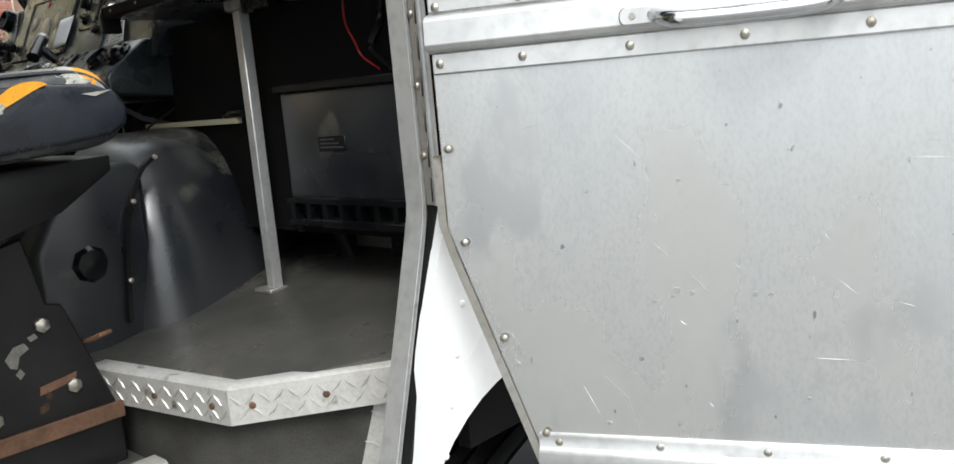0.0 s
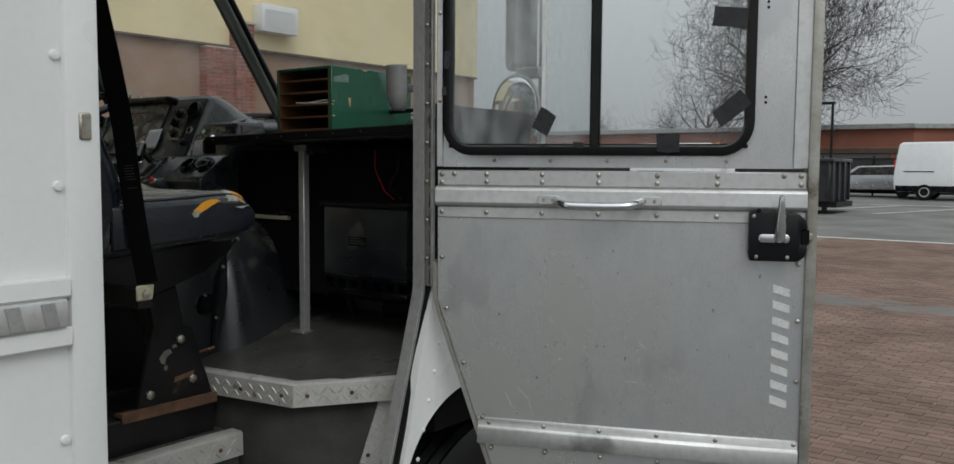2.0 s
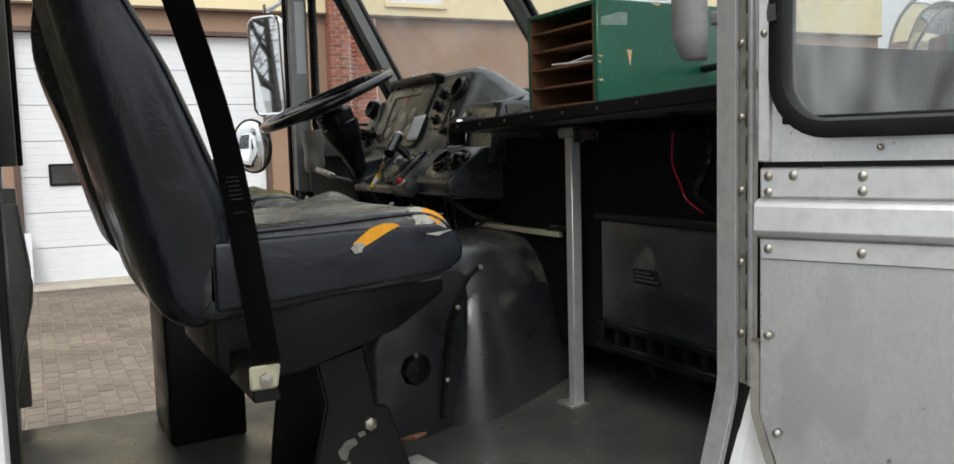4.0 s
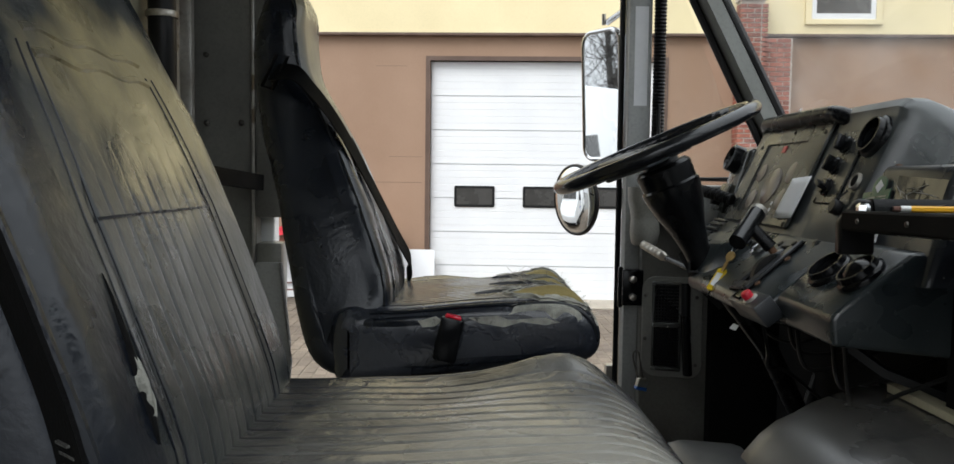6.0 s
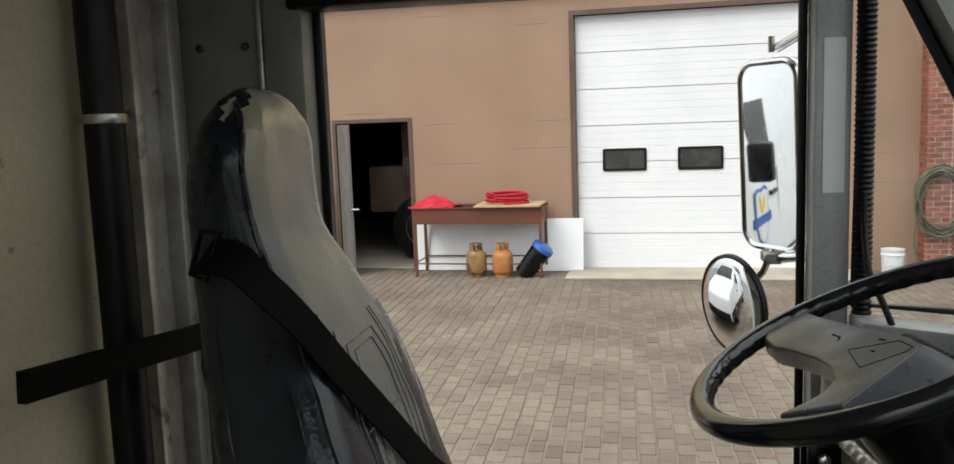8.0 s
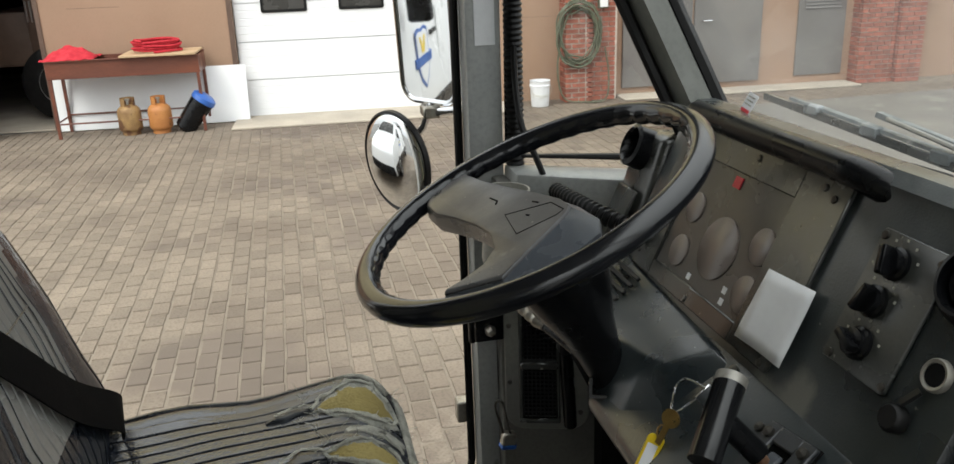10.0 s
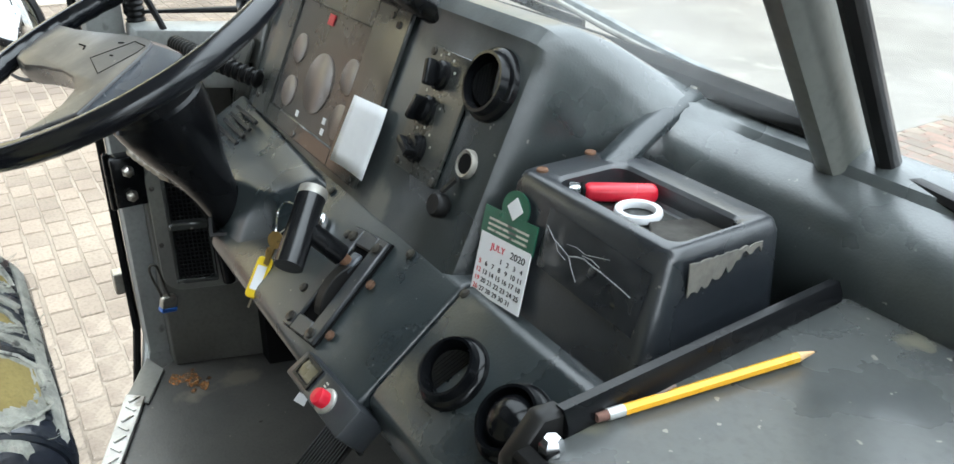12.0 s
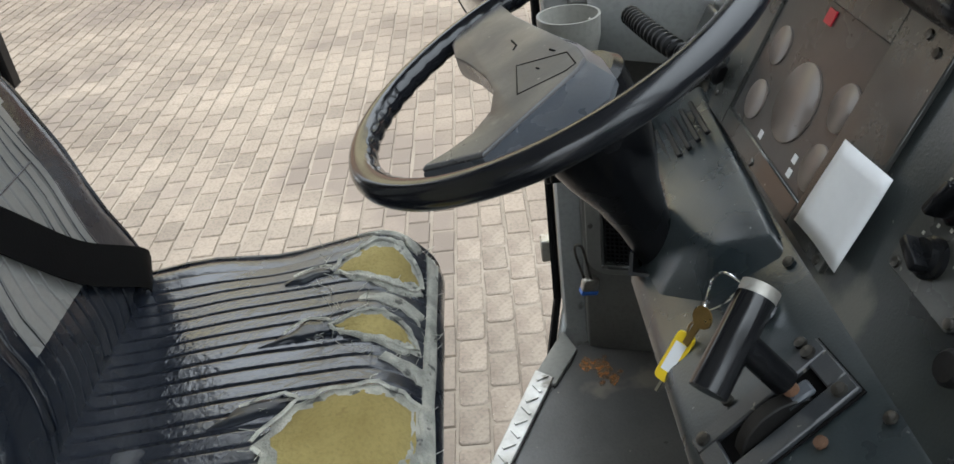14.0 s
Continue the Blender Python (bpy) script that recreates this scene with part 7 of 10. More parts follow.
part("tie_strap", tube(smooth_line([(0.034, 1.512, 1.846), (0.026, 1.540, 1.857), (0.015, 1.575, 1.868), (0.004, 1.612, 1.876), (-0.004, 1.645, 1.880), (-0.008, 1.672, 1.876)]), 0.017, 14, r2=0.011), "dash", dash, "moulded tie strap to the cowl", 60)
for p in ((0.026, 1.446, 1.856), (0.014, 1.508, 1.856), (-0.005, 1.652, 1.890)):
    part("screw", lathe([(0.0055, 0), (0.005, 0.002), (0.0, 0.003)], 12, Matrix.Translation(p)), "rust" if p[1] < 1.6 else "zinc", dash)
for x, y in ((0.125, 1.672), (0.30, 1.670), (0.38, 1.668)):
    part("slot", moved(prism(rounded_rect(0.050, 0.005, 0.002), "z", 0, 0.0015), pose(x, y, 1.8835, 0, 0, 4)), "dark", dash, "narrow air slot")
rnd = random.Random(31)
rag = [(1.449 + 0.075 * k / 22, 1.846 - 0.002 * rnd.random()) for k in range(23)]
low = [(1.524 - 0.074 * k / 22, 1.846 - (0.006 + 0.024 * (k / 22) ** 1.3 + rnd.uniform(-0.004, 0.004)) * (0.35 if 4 < k < 7 else 1.0)) for k in range(23)]
part("tape_scrap", prism(rag + low, "x", 0.203, 0.2042), "tape_old", bn, "torn grey tape")


def bin_face(x, z, off=0.001):
    """A place on the sloping front of the bin."""
    return Vector((x, 1.436 - (1.855 - z) * 0.3 - 0.03 * (BX1 - x) * (z - 1.70) / 0.145 - off, z))


fb = bmesh.new()
rows = []
for j in range(9):
    rows.append([fb.verts.new(bin_face(0.066 + 0.122 * i / 18, 1.786 + 0.050 * j / 8 + 0.006 * (1 - i / 18), 0.0012 + max(0.0, 0.004 * noise.noise(Vector((i * 0.33 + j * 0.25, j * 0.55 - i * 0.12, 3.0)))) * min(1, i / 3, (18 - i) / 3, j / 2, (8 - j) / 2 + 0.2))) for i in range(19)])
for a, b in zip(rows, rows[1:]):
    for i in range(18):
        fb.faces.new((a[i], a[i + 1], b[i + 1], b[i]))
part("tape_sheet", fb, "clear_tape", bn, "wrinkled clear tape over the front")
# glints along the tape wrinkles, laid on as pale strips
for q, w_ in (([(0.071, 1.828), (0.082, 1.821), (0.094, 1.818), (0.104, 1.815)], 0.0003), ([(0.104, 1.815), (0.112, 1.818), (0.121, 1.820), (0.131, 1.8185), (0.142, 1.818)], 0.0007), ([(0.142, 1.818), (0.155, 1.8165), (0.167, 1.815), (0.177, 1.8135)], 0.0005),
                  ([(0.104, 1.815), (0.110, 1.808), (0.119, 1.800)], 0.0003), ([(0.098, 1.823), (0.110, 1.825), (0.121, 1.8235), (0.131, 1.826), (0.147, 1.830)], 0.0003), ([(0.118, 1.8215), (0.129, 1.8225), (0.139, 1.8205)], 0.0005), ([(0.085, 1.8195), (0.09, 1.814), (0.101, 1.811)], 0.0002)):
    part("scuff", sweep([bin_face(x, z, 0.0034) for x, z in q], [(-w_, -0.0003), (w_, -0.0003), (w_ * 0.4, 0.0005), (-w_ * 0.4, 0.0005)], up=(0, -0.95, 0.3)), "tape_glint", bn, "wrinkle in the tape, its glint a pale strip")
lg = thing("lighter", (0.06, 1.48, 1.825), "red disposable lighter with a metal head", "lighter")
LM = pose(0.061, 1.464, 1.8455, 0, 0, 56.5)
part("body", moved(box((0.001, -0.0085, -0.007), (0.063, 0.0085, 0.007), 0.005, 3), LM), "red", lg, "translucent red body")
part("collar", moved(box((-0.003, -0.0082, -0.0068), (0.002, 0.0082, 0.0068), 0.003, 2), LM), "dark", lg)
part("head", moved(box((-0.013, -0.0072, -0.006), (-0.002, 0.0072, 0.007), 0.003, 2), LM), "chrome", lg, "metal lighter head")
solid("plastic_ring", tube([(0.109 + 0.0168 * math.cos(2 * math.pi * k / 40), 1.484 + 0.0168 * math.sin(2 * math.pi * k / 40), 1.8410) for k in range(40)], 0.0034, 8, True, r2=0.0042), "paper", "white plastic bottle ring lying in the bin", "ring")
solid("rubber_scrap", prism([(0.128, 1.478), (0.139, 1.508), (0.150, 1.530), (0.171, 1.522), (0.182, 1.512), (0.178, 1.497), (0.168, 1.474), (0.150, 1.462)], "z", 1.8385, 1.8415, 0.001, 1), "matte_scrap", "ragged scrap of black rubber lying in the bin", "scrap")
solid("steel_nut", lathe([(0.0035, 0), (0.0075, 0), (0.0080, 0.001), (0.0080, 0.005), (0.0075, 0.006), (0.0035, 0.006)], 12, pose(0.174, 1.462, 1.8378)), "chrome", "small steel nut lying in the bin", "nut")

# ---- steering wheel and column ----
sw = thing("steering_wheel", (-0.444, 1.19, 1.896), "black two-spoke steering wheel with a broad padded hub", "steering wheel")
SWM = Matrix.Translation((-0.444, 1.191, 1.896)) @ Euler((radians(24), 0, 0)).to_matrix().to_4x4()
rim = []
N = 132
for k in range(N):
    a = 2 * math.pi * k / N
    rim.append((0.2035 * math.cos(a), 0.2035 * math.sin(a), 0))
rb_bm = sweep(rim, ring_section(0.0140, 16), True)
for v in rb_bm.verts:
    a = math.atan2(v.co.y, v.co.x)
    rad = math.hypot(v.co.x, v.co.y)
    if rad < 0.2045 and v.co.z < 0.007:
        f = 1 + 0.011 * math.sin(a * 44)
        v.co.x *= f
        v.co.y *= f
part("rim", moved(rb_bm, SWM), "rim_black", sw, "grippy black rim")
plate_q = [(-0.192, -0.036), (-0.13, -0.023), (-0.071, -0.006), (0.0, 0.016), (0.048, 0.029), (0.076, 0.031), (0.090, 0.022), (0.105, 0.0), (0.128, -0.036), (0.154, -0.073), (0.121, -0.130), (0.119, -0.108), (0.110, -0.082), (0.085, -0.062), (0.042, -0.056), (-0.005, -0.063), (-0.062, -0.080), (-0.104, -0.096), (-0.150, -0.100), (-0.187, -0.088)]
skirt_q = [(-0.192, -0.031), (-0.13, -0.017), (-0.071, 0.003), (0.0, 0.028), (0.058, 0.042), (0.109, 0.046), (0.139, 0.035), (0.148, 0.010), (0.161, -0.020), (0.184, -0.064), (0.122, -0.134), (0.121, -0.110), (0.112, -0.084), (0.086, -0.064), (0.042, -0.058), (-0.005, -0.065), (-0.062, -0.082), (-0.104, -0.099), (-0.152, -0.104), (-0.189, -0.091)]
cq = (0.02, -0.03)
part("hub_skirt", moved(loft([[(cq[0] + (a - cq[0]) * f, cq[1] + (b - cq[1]) * f, z) for a, b in ring] for ring, f, z in ((skirt_q, 0.95, -0.021), (skirt_q, 0.995, -0.018), (skirt_q, 1.0, -0.013), (skirt_q, 0.997, -0.011), (plate_q, 1.0, 0.001), (plate_q, 0.97, 0.0012))]), SWM), "hub_blue", sw, "bevelled lower skirt of the hub", 25)
part("hub_pad", moved(loft([[(cq[0] + (a - cq[0]) * f, cq[1] + (b - cq[1]) * f, z) for a, b in plate_q] for f, z in ((0.99, 0.0005), (0.992, 0.003), (0.98, 0.0045), (0.95, 0.005))]), SWM), "hub", sw, "flat scuffed hub plate")
horn_q = [(0.015, -0.030), (0.047, 0.018), (0.080, 0.022), (0.084, 0.012), (0.078, -0.034)]
part("horn_pad", moved(tube([(a, b, 0.0050) for a, b in horn_q], 0.0007, 5, True), SWM), "dark", sw, "outline of the horn plate")
part("spoke", moved(loft([[(0.118, -0.104, z0), (0.160, -0.070, z0), (0.168, -0.108, z1), (0.125, -0.156, z1)] for z0, z1 in ((-0.014, -0.010), (-0.006, -0.003), (-0.005, -0.002))]), SWM), "hub_blue", sw, "stepped lower spoke")
for q in ([(-0.055, -0.030), (-0.035, -0.026), (-0.028, -0.030)], [(0.02, 0.004), (0.03, 0.008)], [(0.045, -0.012), (0.050, -0.010)]):
    part("scuff", moved(tube([(a, b, 0.0052) for a, b in q], 0.0010, 5), SWM), "dark", sw, "dark nick")
part("boss", moved(lathe([(0.03, -0.085), (0.038, -0.072), (0.040, -0.045), (0.034, -0.025), (0.0, -0.025)], 28), SWM), "black", sw)
col = thing("steering_column", (-0.42, 1.30, 1.60), "black steering column with stalk and boot", "steering column")
part("shroud", moved(lathe([(0.024, -0.26), (0.028, -0.215), (0.036, -0.175), (0.050, -0.135), (0.058, -0.100), (0.060, -0.082), (0.056, -0.078), (0.057, -0.045), (0.050, -0.038), (0.0, -0.036)], 36), SWM), "black", col, "tapered plastic column shroud")
part("shaft", tube([(-0.444, 1.285, 1.685), (-0.41, 1.42, 1.50), (-0.37, 1.55, 1.22)], 0.020, 16), "black", col)
part("bracket", sweep([(-0.475, 1.272, 1.69), (-0.46, 1.30, 1.63), (-0.44, 1.345, 1.585)], [(-0.006, -0.02), (0.006, -0.02), (0.006, 0.02), (-0.006, 0.02)]), "steel", col, "steel column bracket")
part("stalk", tube([(-0.49, 1.300, 1.640), (-0.615, 1.258, 1.660)], 0.006, 10), "black", col, "control stalk")
SH = Matrix.Translation((-0.608, 1.260, 1.659)) @ Vector((-0.090, -0.038, 0.026)).to_track_quat("Z", "X").to_matrix().to_4x4()
part("stalk_handle", lathe([(0.0, 0), (0.007, 0), (0.008, 0.006)] + [(0.0105 if k % 3 else 0.0088, 0.010 + 0.0050 * k) for k in range(16)] + [(0.0100, 0.092), (0.005, 0.097), (0.0, 0.097)], 20, SH), "zinc", col, "ribbed chrome stalk handle")
part("column_channel", sweep([(-0.415, 1.278, 1.66), (-0.47, 1.300, 1.635), (-0.545, 1.325, 1.622)], [(-0.020, -0.012), (0.020, -0.012), (0.020, 0.012), (0.016, 0.012), (0.016, -0.008), (-0.016, -0.008), (-0.016, 0.012), (-0.020, 0.012)]), "steel", col, "dark steel column channel")


def ridged(points, r0, r1, n=12):
    """A corrugated hose along points."""
    p = smooth_line(points, 26)
    out = []
    for i, v in enumerate(p):
        d = (p[min(i + 1, len(p) - 1)] - p[max(i - 1, 0)]).normalized()
        sd = d.cross(Vector((0, 0, 1))).normalized()
        u = sd.cross(d)
        r = r0 if i % 4 < 2 else r1
        out.append([v + sd * (r * math.cos(2 * math.pi * k / n)) + u * (r * math.sin(2 * math.pi * k / n)) for k in range(n)])
    return loft(out)


part("hose", ridged([(-0.76, 1.325, 1.812), (-0.70, 1.335, 1.812), (-0.64, 1.355, 1.806), (-0.585, 1.395, 1.79)], 0.0135, 0.0105), "rubber", col, "corrugated defroster hose")
cupd = solid("cup_holder", lathe([(0.0, 0.0), (0.026, 0.0), (0.031, 0.005), (0.036, 0.030), (0.034, 0.055), (0.033, 0.070), (0.038, 0.095), (0.0415, 0.110), (0.0425, 0.140), (0.0395, 0.140), (0.036, 0.095), (0.030, 0.030), (0.0, 0.006)], 32, pose(-0.790, 1.248, 1.674)), "cup_grey", "pale grey moulded cup fixed beside the driver's door", "cup holder")
part("screw", lathe([(0.006, 0), (0.005, 0.003), (0.0, 0.004)], 10, pose(-0.806, 1.279, 1.795, 90)), "zinc", cupd)
part("bracket", box((-0.925, 1.262, 1.70), (-0.80, 1.280, 1.79), 0.004, 1), "kick", cupd)
solid("cable", tube(smooth_line([(-0.905, 1.300, 2.02), (-0.890, 1.298, 1.955), (-0.868, 1.300, 1.90), (-0.848, 1.312, 1.862), (-0.835, 1.328, 1.815), (-0.83, 1.335, 1.78)]), 0.0055, 8), "rubber", "black cable hanging beside the quarter window", "cable")
lk = thing("padlock", (-0.87, 1.255, 1.320), "small brass and blue padlock hanging on the kick panel", "padlock")
part("shackle", tube(smooth_line([(-0.872, 1.258, 1.328), (-0.880, 1.247, 1.372), (-0.876, 1.246, 1.392), (-0.870, 1.252, 1.398), (-0.868, 1.258, 1.390), (-0.868, 1.266, 1.345), (-0.868, 1.270, 1.328)]), 0.0022, 8), "screw", lk)
part("body", moved(prism([(-0.014, 0.0), (0.014, 0.0), (0.014, 0.022), (0.011, 0.028), (-0.011, 0.028), (-0.014, 0.022)], "x", -0.008, 0.008, 0.002, 1), pose(-0.871, 1.264, 1.302, -12, 0, 12)), "zinc", lk, "steel padlock body")
part("bumper", moved(box((-0.009, -0.015, -0.004), (0.009, 0.015, 0.006), 0.002, 1), pose(-0.871, 1.264, 1.302, -12, 0, 12)), "blue", lk, "blue plastic base")

# ---- passenger door, swung open on its hinge ----
DOOR_AT = Matrix.Translation((1.248, 1.225, 0)) @ Euler((0, 0, radians(23.5))).to_matrix().to_4x4()
UPPER = DOOR_AT @ Matrix.Translation((0.005, -0.033, 0.007)) @ Matrix.Diagonal((0.912, 1, 1, 1))
LOWER = DOOR_AT @ Matrix.Translation((0.005, -0.033, 0.2376)) @ Matrix.Diagonal((0.912, 1, 0.86, 1))
XF.append(UPPER)
pd = thing("passenger_door", (0.05, 0.0, 0.87), "open bare aluminium cab door with a taped sliding window", "vehicle door")
XF.append(LOWER)
panel = prism([(0.02, 1.70), (0.02, 1.325), (0.191, 0.80), (0.965, 0.80), (0.965, 1.70)], "y", 0.0, 0.035, 0.002, 1)
part("lower_panel", panel, "alu_door", pd, "scuffed bare aluminium sheet")
part("edge_seal", sweep([(0.014, 0.006, 1.44), (0.014, 0.006, 1.33), (0.026, 0.006, 1.285), (0.185, 0.006, 0.80)], bar(0.012, 0.016), up=(0, 1, 0)), "alu_dirty", pd, "dark grey folded edge")
XF.pop()
WU0, WU1, WZ0, WZ1 = 0.052, 0.818, 1.742, 2.50
hole = [(p[0] + (WU0 + WU1) / 2, p[1] + (WZ0 + WZ1) / 2) for p in rounded_rect(WU1 - WU0, WZ1 - WZ0, 0.065, 6)]
outer = []
for u, z in hole:
    cu_, cz_ = (WU0 + WU1) / 2, (WZ0 + WZ1) / 2
    k = min(((0.965 - cu_) if u > cu_ else (cu_ - 0.02)) / max(abs(u - cu_), 1e-6), ((2.66 - cz_) if z > cz_ else (cz_ - 1.70)) / max(abs(z - cz_), 1e-6))
    outer.append((cu_ + (u - cu_) * k, cz_ + (z - cz_) * k))
rings = [[(u, y, z) for u, z in loop] for loop, y in ((outer, 0.001), (hole, 0.001), (hole, 0.044), (outer, 0.044), (outer, 0.001))]
part("window_surround", loft(rings, False), "alu_door", pd, "bare aluminium window surround")
part("corner_sheet", join(box((0.02, 0.001, 2.5), (0.10, 0.044, 2.66)), box((0.80, 0.001, 2.5), (0.965, 0.044, 2.66))), "alu_door", pd)
mid = [((WU0 + WU1) / 2, (WZ0 + WZ1) / 2)]
rub = [(u, -0.003, z) for u, z in [(p[0] + mid[0][0], p[1] + mid[0][1]) for p in rounded_rect(WU1 - WU0 + 0.004, WZ1 - WZ0 + 0.004, 0.065, 8)]]
wf = part("window_frame", sweep(rub, [(-0.012, -0.014), (-0.004, -0.018), (0.008, -0.018), (0.012, -0.010), (0.012, 0.02), (-0.012, 0.02)], True, up=(0, 1, 0)), "rubber", pd, "black rubber window frame")
part("divider", box((0.428, -0.012, WZ0), (0.454, 0.012, WZ1), 0.003, 1), "rubber", wf, "black window divider")
part("slide_rail", box((WU0, -0.006, WZ0 + 0.004), (WU1, 0.014, WZ0 + 0.014), 0.002, 1), "rubber", wf)
p_l = part("pane", box((WU0, 0.004, WZ0), (0.44, 0.008, WZ1)), "door_glass_hazy", wf, "fogged sliding pane")
p_r = part("pane", box((0.44, 0.012, WZ0), (WU1, 0.016, WZ1)), "door_glass", wf, "clear sliding pane")
p_l.visible_shadow = p_r.visible_shadow = False
part("track", box((0.30, 0.0, WZ0 + 0.002), (0.312, 0.004, WZ1), 0.001, 1), "reflector", wf, "pale vertical pane edge")


def tape(u, z, w, h, turn, seed):
    rnd = random.Random(seed)
    q = []
    for a, b in ((-1, -1), (0, -1), (1, -1), (1, 0), (1, 1), (0, 1), (-1, 1), (-1, 0)):
        q.append((a * w / 2 + rnd.uniform(-0.002, 0.002), b * h / 2 + rnd.uniform(-0.002, 0.002)))
    bm = prism(q, "y", -0.0008, 0.0008)
    bmesh.ops.subdivide_edges(bm, edges=bm.edges[:], cuts=1)
    for v in bm.verts:
        v.co.y += 0.002 * noise.noise(Vector((v.co.x * 40 + seed, v.co.z * 40, 0)))
    return part("tape", moved(bm, Matrix.Translation((u, -0.024, z)) @ Euler((0, radians(turn), 0)).to_matrix().to_4x4()), "tape", pd, "strip of black tape")


for i, a in enumerate(((0.775, 1.835, 0.085, 0.042, -38, 1), (0.625, 1.757, 0.056, 0.042, 0, 2), (0.768, 2.035, 0.082, 0.044, 5, 3), (0.312, 1.808, 0.052, 0.046, -62, 4),
                       (0.768, 2.195, 0.10, 0.05, 12, 5), (0.052, 1.955, 0.016, 0.042, 3, 6), (0.046, 1.883, 0.012, 0.02, 0, 7), (0.402, 1.752, 0.024, 0.014, 0, 8))):
    tape(*a)
# belt strips across the door
part("belt_strip", box((0.022, -0.005, 1.655), (0.958, 0.001, 1.692), 0.002, 1), "alu", pd, "riveted aluminium strip")
part("belt_channel", prism([(0.0, 1.654), (-0.012, 1.650), (-0.016, 1.645), (-0.018, 1.614), (-0.014, 1.608), (0.0, 1.603)], "x", 0.018, 0.960, 0.001, 1), "alu", pd, "raised aluminium channel", 12)
part("belt_strip", box((0.022, -0.005, 1.576), (0.958, 0.001, 1.604), 0.002, 1), "alu", pd, "riveted aluminium strip")
XF.append(LOWER)
part("bottom_strip", prism([(0.0, 0.99), (-0.006, 0.987), (-0.006, 0.966), (-0.014, 0.960), (-0.014, 0.918), (0.0, 0.912)], "x", 0.138, 0.958, 0.001, 1), "alu", pd, "folded aluminium bottom rail")
XF.pop()
part("edge_channel", box((0.925, -0.004, 1.70), (0.962, 0.0015, 2.66), 0.002, 1), "alu", pd)
part("edge_channel", box((0.960, -0.012, 0.92), (0.985, 0.05, 2.66), 0.004, 2), "alu_dirty", pd, "grey folded outer edge")
part("edge_channel", box((0.018, -0.005, 1.70), (0.036, 0.002, 2.66), 0.002, 1), "alu", pd)


def rivet(u, z, r=0.0065):
    part("rivet", lathe([(r, 0), (r * 0.9, 0.0022), (r * 0.5, 0.0036), (0.0, 0.004)], 10, pose(u, -0.0045, z, 90)), "zinc", pd)


for u in (0.157, 0.306, 0.453, 0.601, 0.748):
    rivet(u, 1.684 - 0.002), rivet(u, 1.664), rivet(u, 1.590), rivet(u + 0.02, 1.716, 0.004)
    XF.append(LOWER)
    rivet(u + 0.012, 0.976), rivet(u + 0.016, 0.902)
    XF.pop()
for u, z in ((0.034, 1.682), (0.034, 1.662), (0.068, 1.683), (0.905, 1.684), (0.945, 1.684), (0.945, 1.664), (0.034, 1.590), (0.945, 1.590)):
    rivet(u, z)
XF.append(LOWER)
for u, z in ((0.945, 1.46), (0.948, 1.31), (0.95, 1.15), (0.948, 0.98), (0.034, 1.45), (0.047, 1.302), (0.096, 1.146), (0.150, 0.990), (0.168, 0.95)):
    rivet(u, z)
XF.pop()
for z in (1.86, 2.07, 2.28, 2.5):
    part("hole", lathe([(0.0035, 0), (0.0, 0.0006)], 8, pose(0.857, 0.0, z, 90)), "dark", pd, "small drilled hole")
    part("hole", lathe([(0.0035, 0), (0.0, 0.0006)], 8, pose(0.857, 0.0, z - 0.012, 90)), "dark", pd, "small drilled hole")
    rivet(0.027, z, 0.005)
# grab handle
gh = part("grab_handle", tube(smooth_line([(0.345, -0.020, 1.622), (0.362, -0.045, 1.616), (0.385, -0.056, 1.612), (0.45, -0.058, 1.611), (0.52, -0.056, 1.612), (0.545, -0.045, 1.616), (0.562, -0.020, 1.622)]), 0.012, 14, r2=0.010), "chrome", pd, "cast metal grab handle")
for u0, u1 in ((0.296, 0.355), (0.554, 0.614)):
    part("plate", moved(prism(rounded_rect(u1 - u0, 0.022, 0.009), "y", -0.004, 0.004, 0.002, 1), Matrix.Translation(((u0 + u1) / 2, -0.020, 1.623))), "alu", gh)
    for f in (0.3, 0.7):
        part("screw", lathe([(0.0045, 0), (0.004, 0.002), (0.0, 0.002)], 10, pose(u0 + (u1 - u0) * f, -0.024, 1.623, 90)), "zinc", gh)
# latch
XF.append(UPPER @ Matrix.Translation((0.014, 0, 0.036)) @ Matrix.Diagonal((0.985, 1, 0.985, 1)))
lt = part("latch", prism([(0.822, 1.590), (0.938, 1.590), (0.956, 1.576), (0.962, 1.556), (0.946, 1.552), (0.946, 1.520), (0.962, 1.515), (0.958, 1.494), (0.940, 1.480), (0.826, 1.480), (0.822, 1.50)], "y", -0.030, -0.002, 0.004, 2), "black", pd, "black steel slam latch")
part("slot", box((0.946, -0.026, 1.520), (0.966, -0.006, 1.552), 0.002, 1), "dark", lt)
part("latch_tongue", box((0.946, -0.022, 1.528), (0.975, -0.010, 1.545), 0.003, 1), "zinc", lt)
part("lever_base", moved(prism(rounded_rect(0.074, 0.020, 0.008), "y", -0.006, 0.006, 0.003, 2), Matrix.Translation((0.882, -0.036, 1.533))), "chrome", lt, "chrome lever plate")
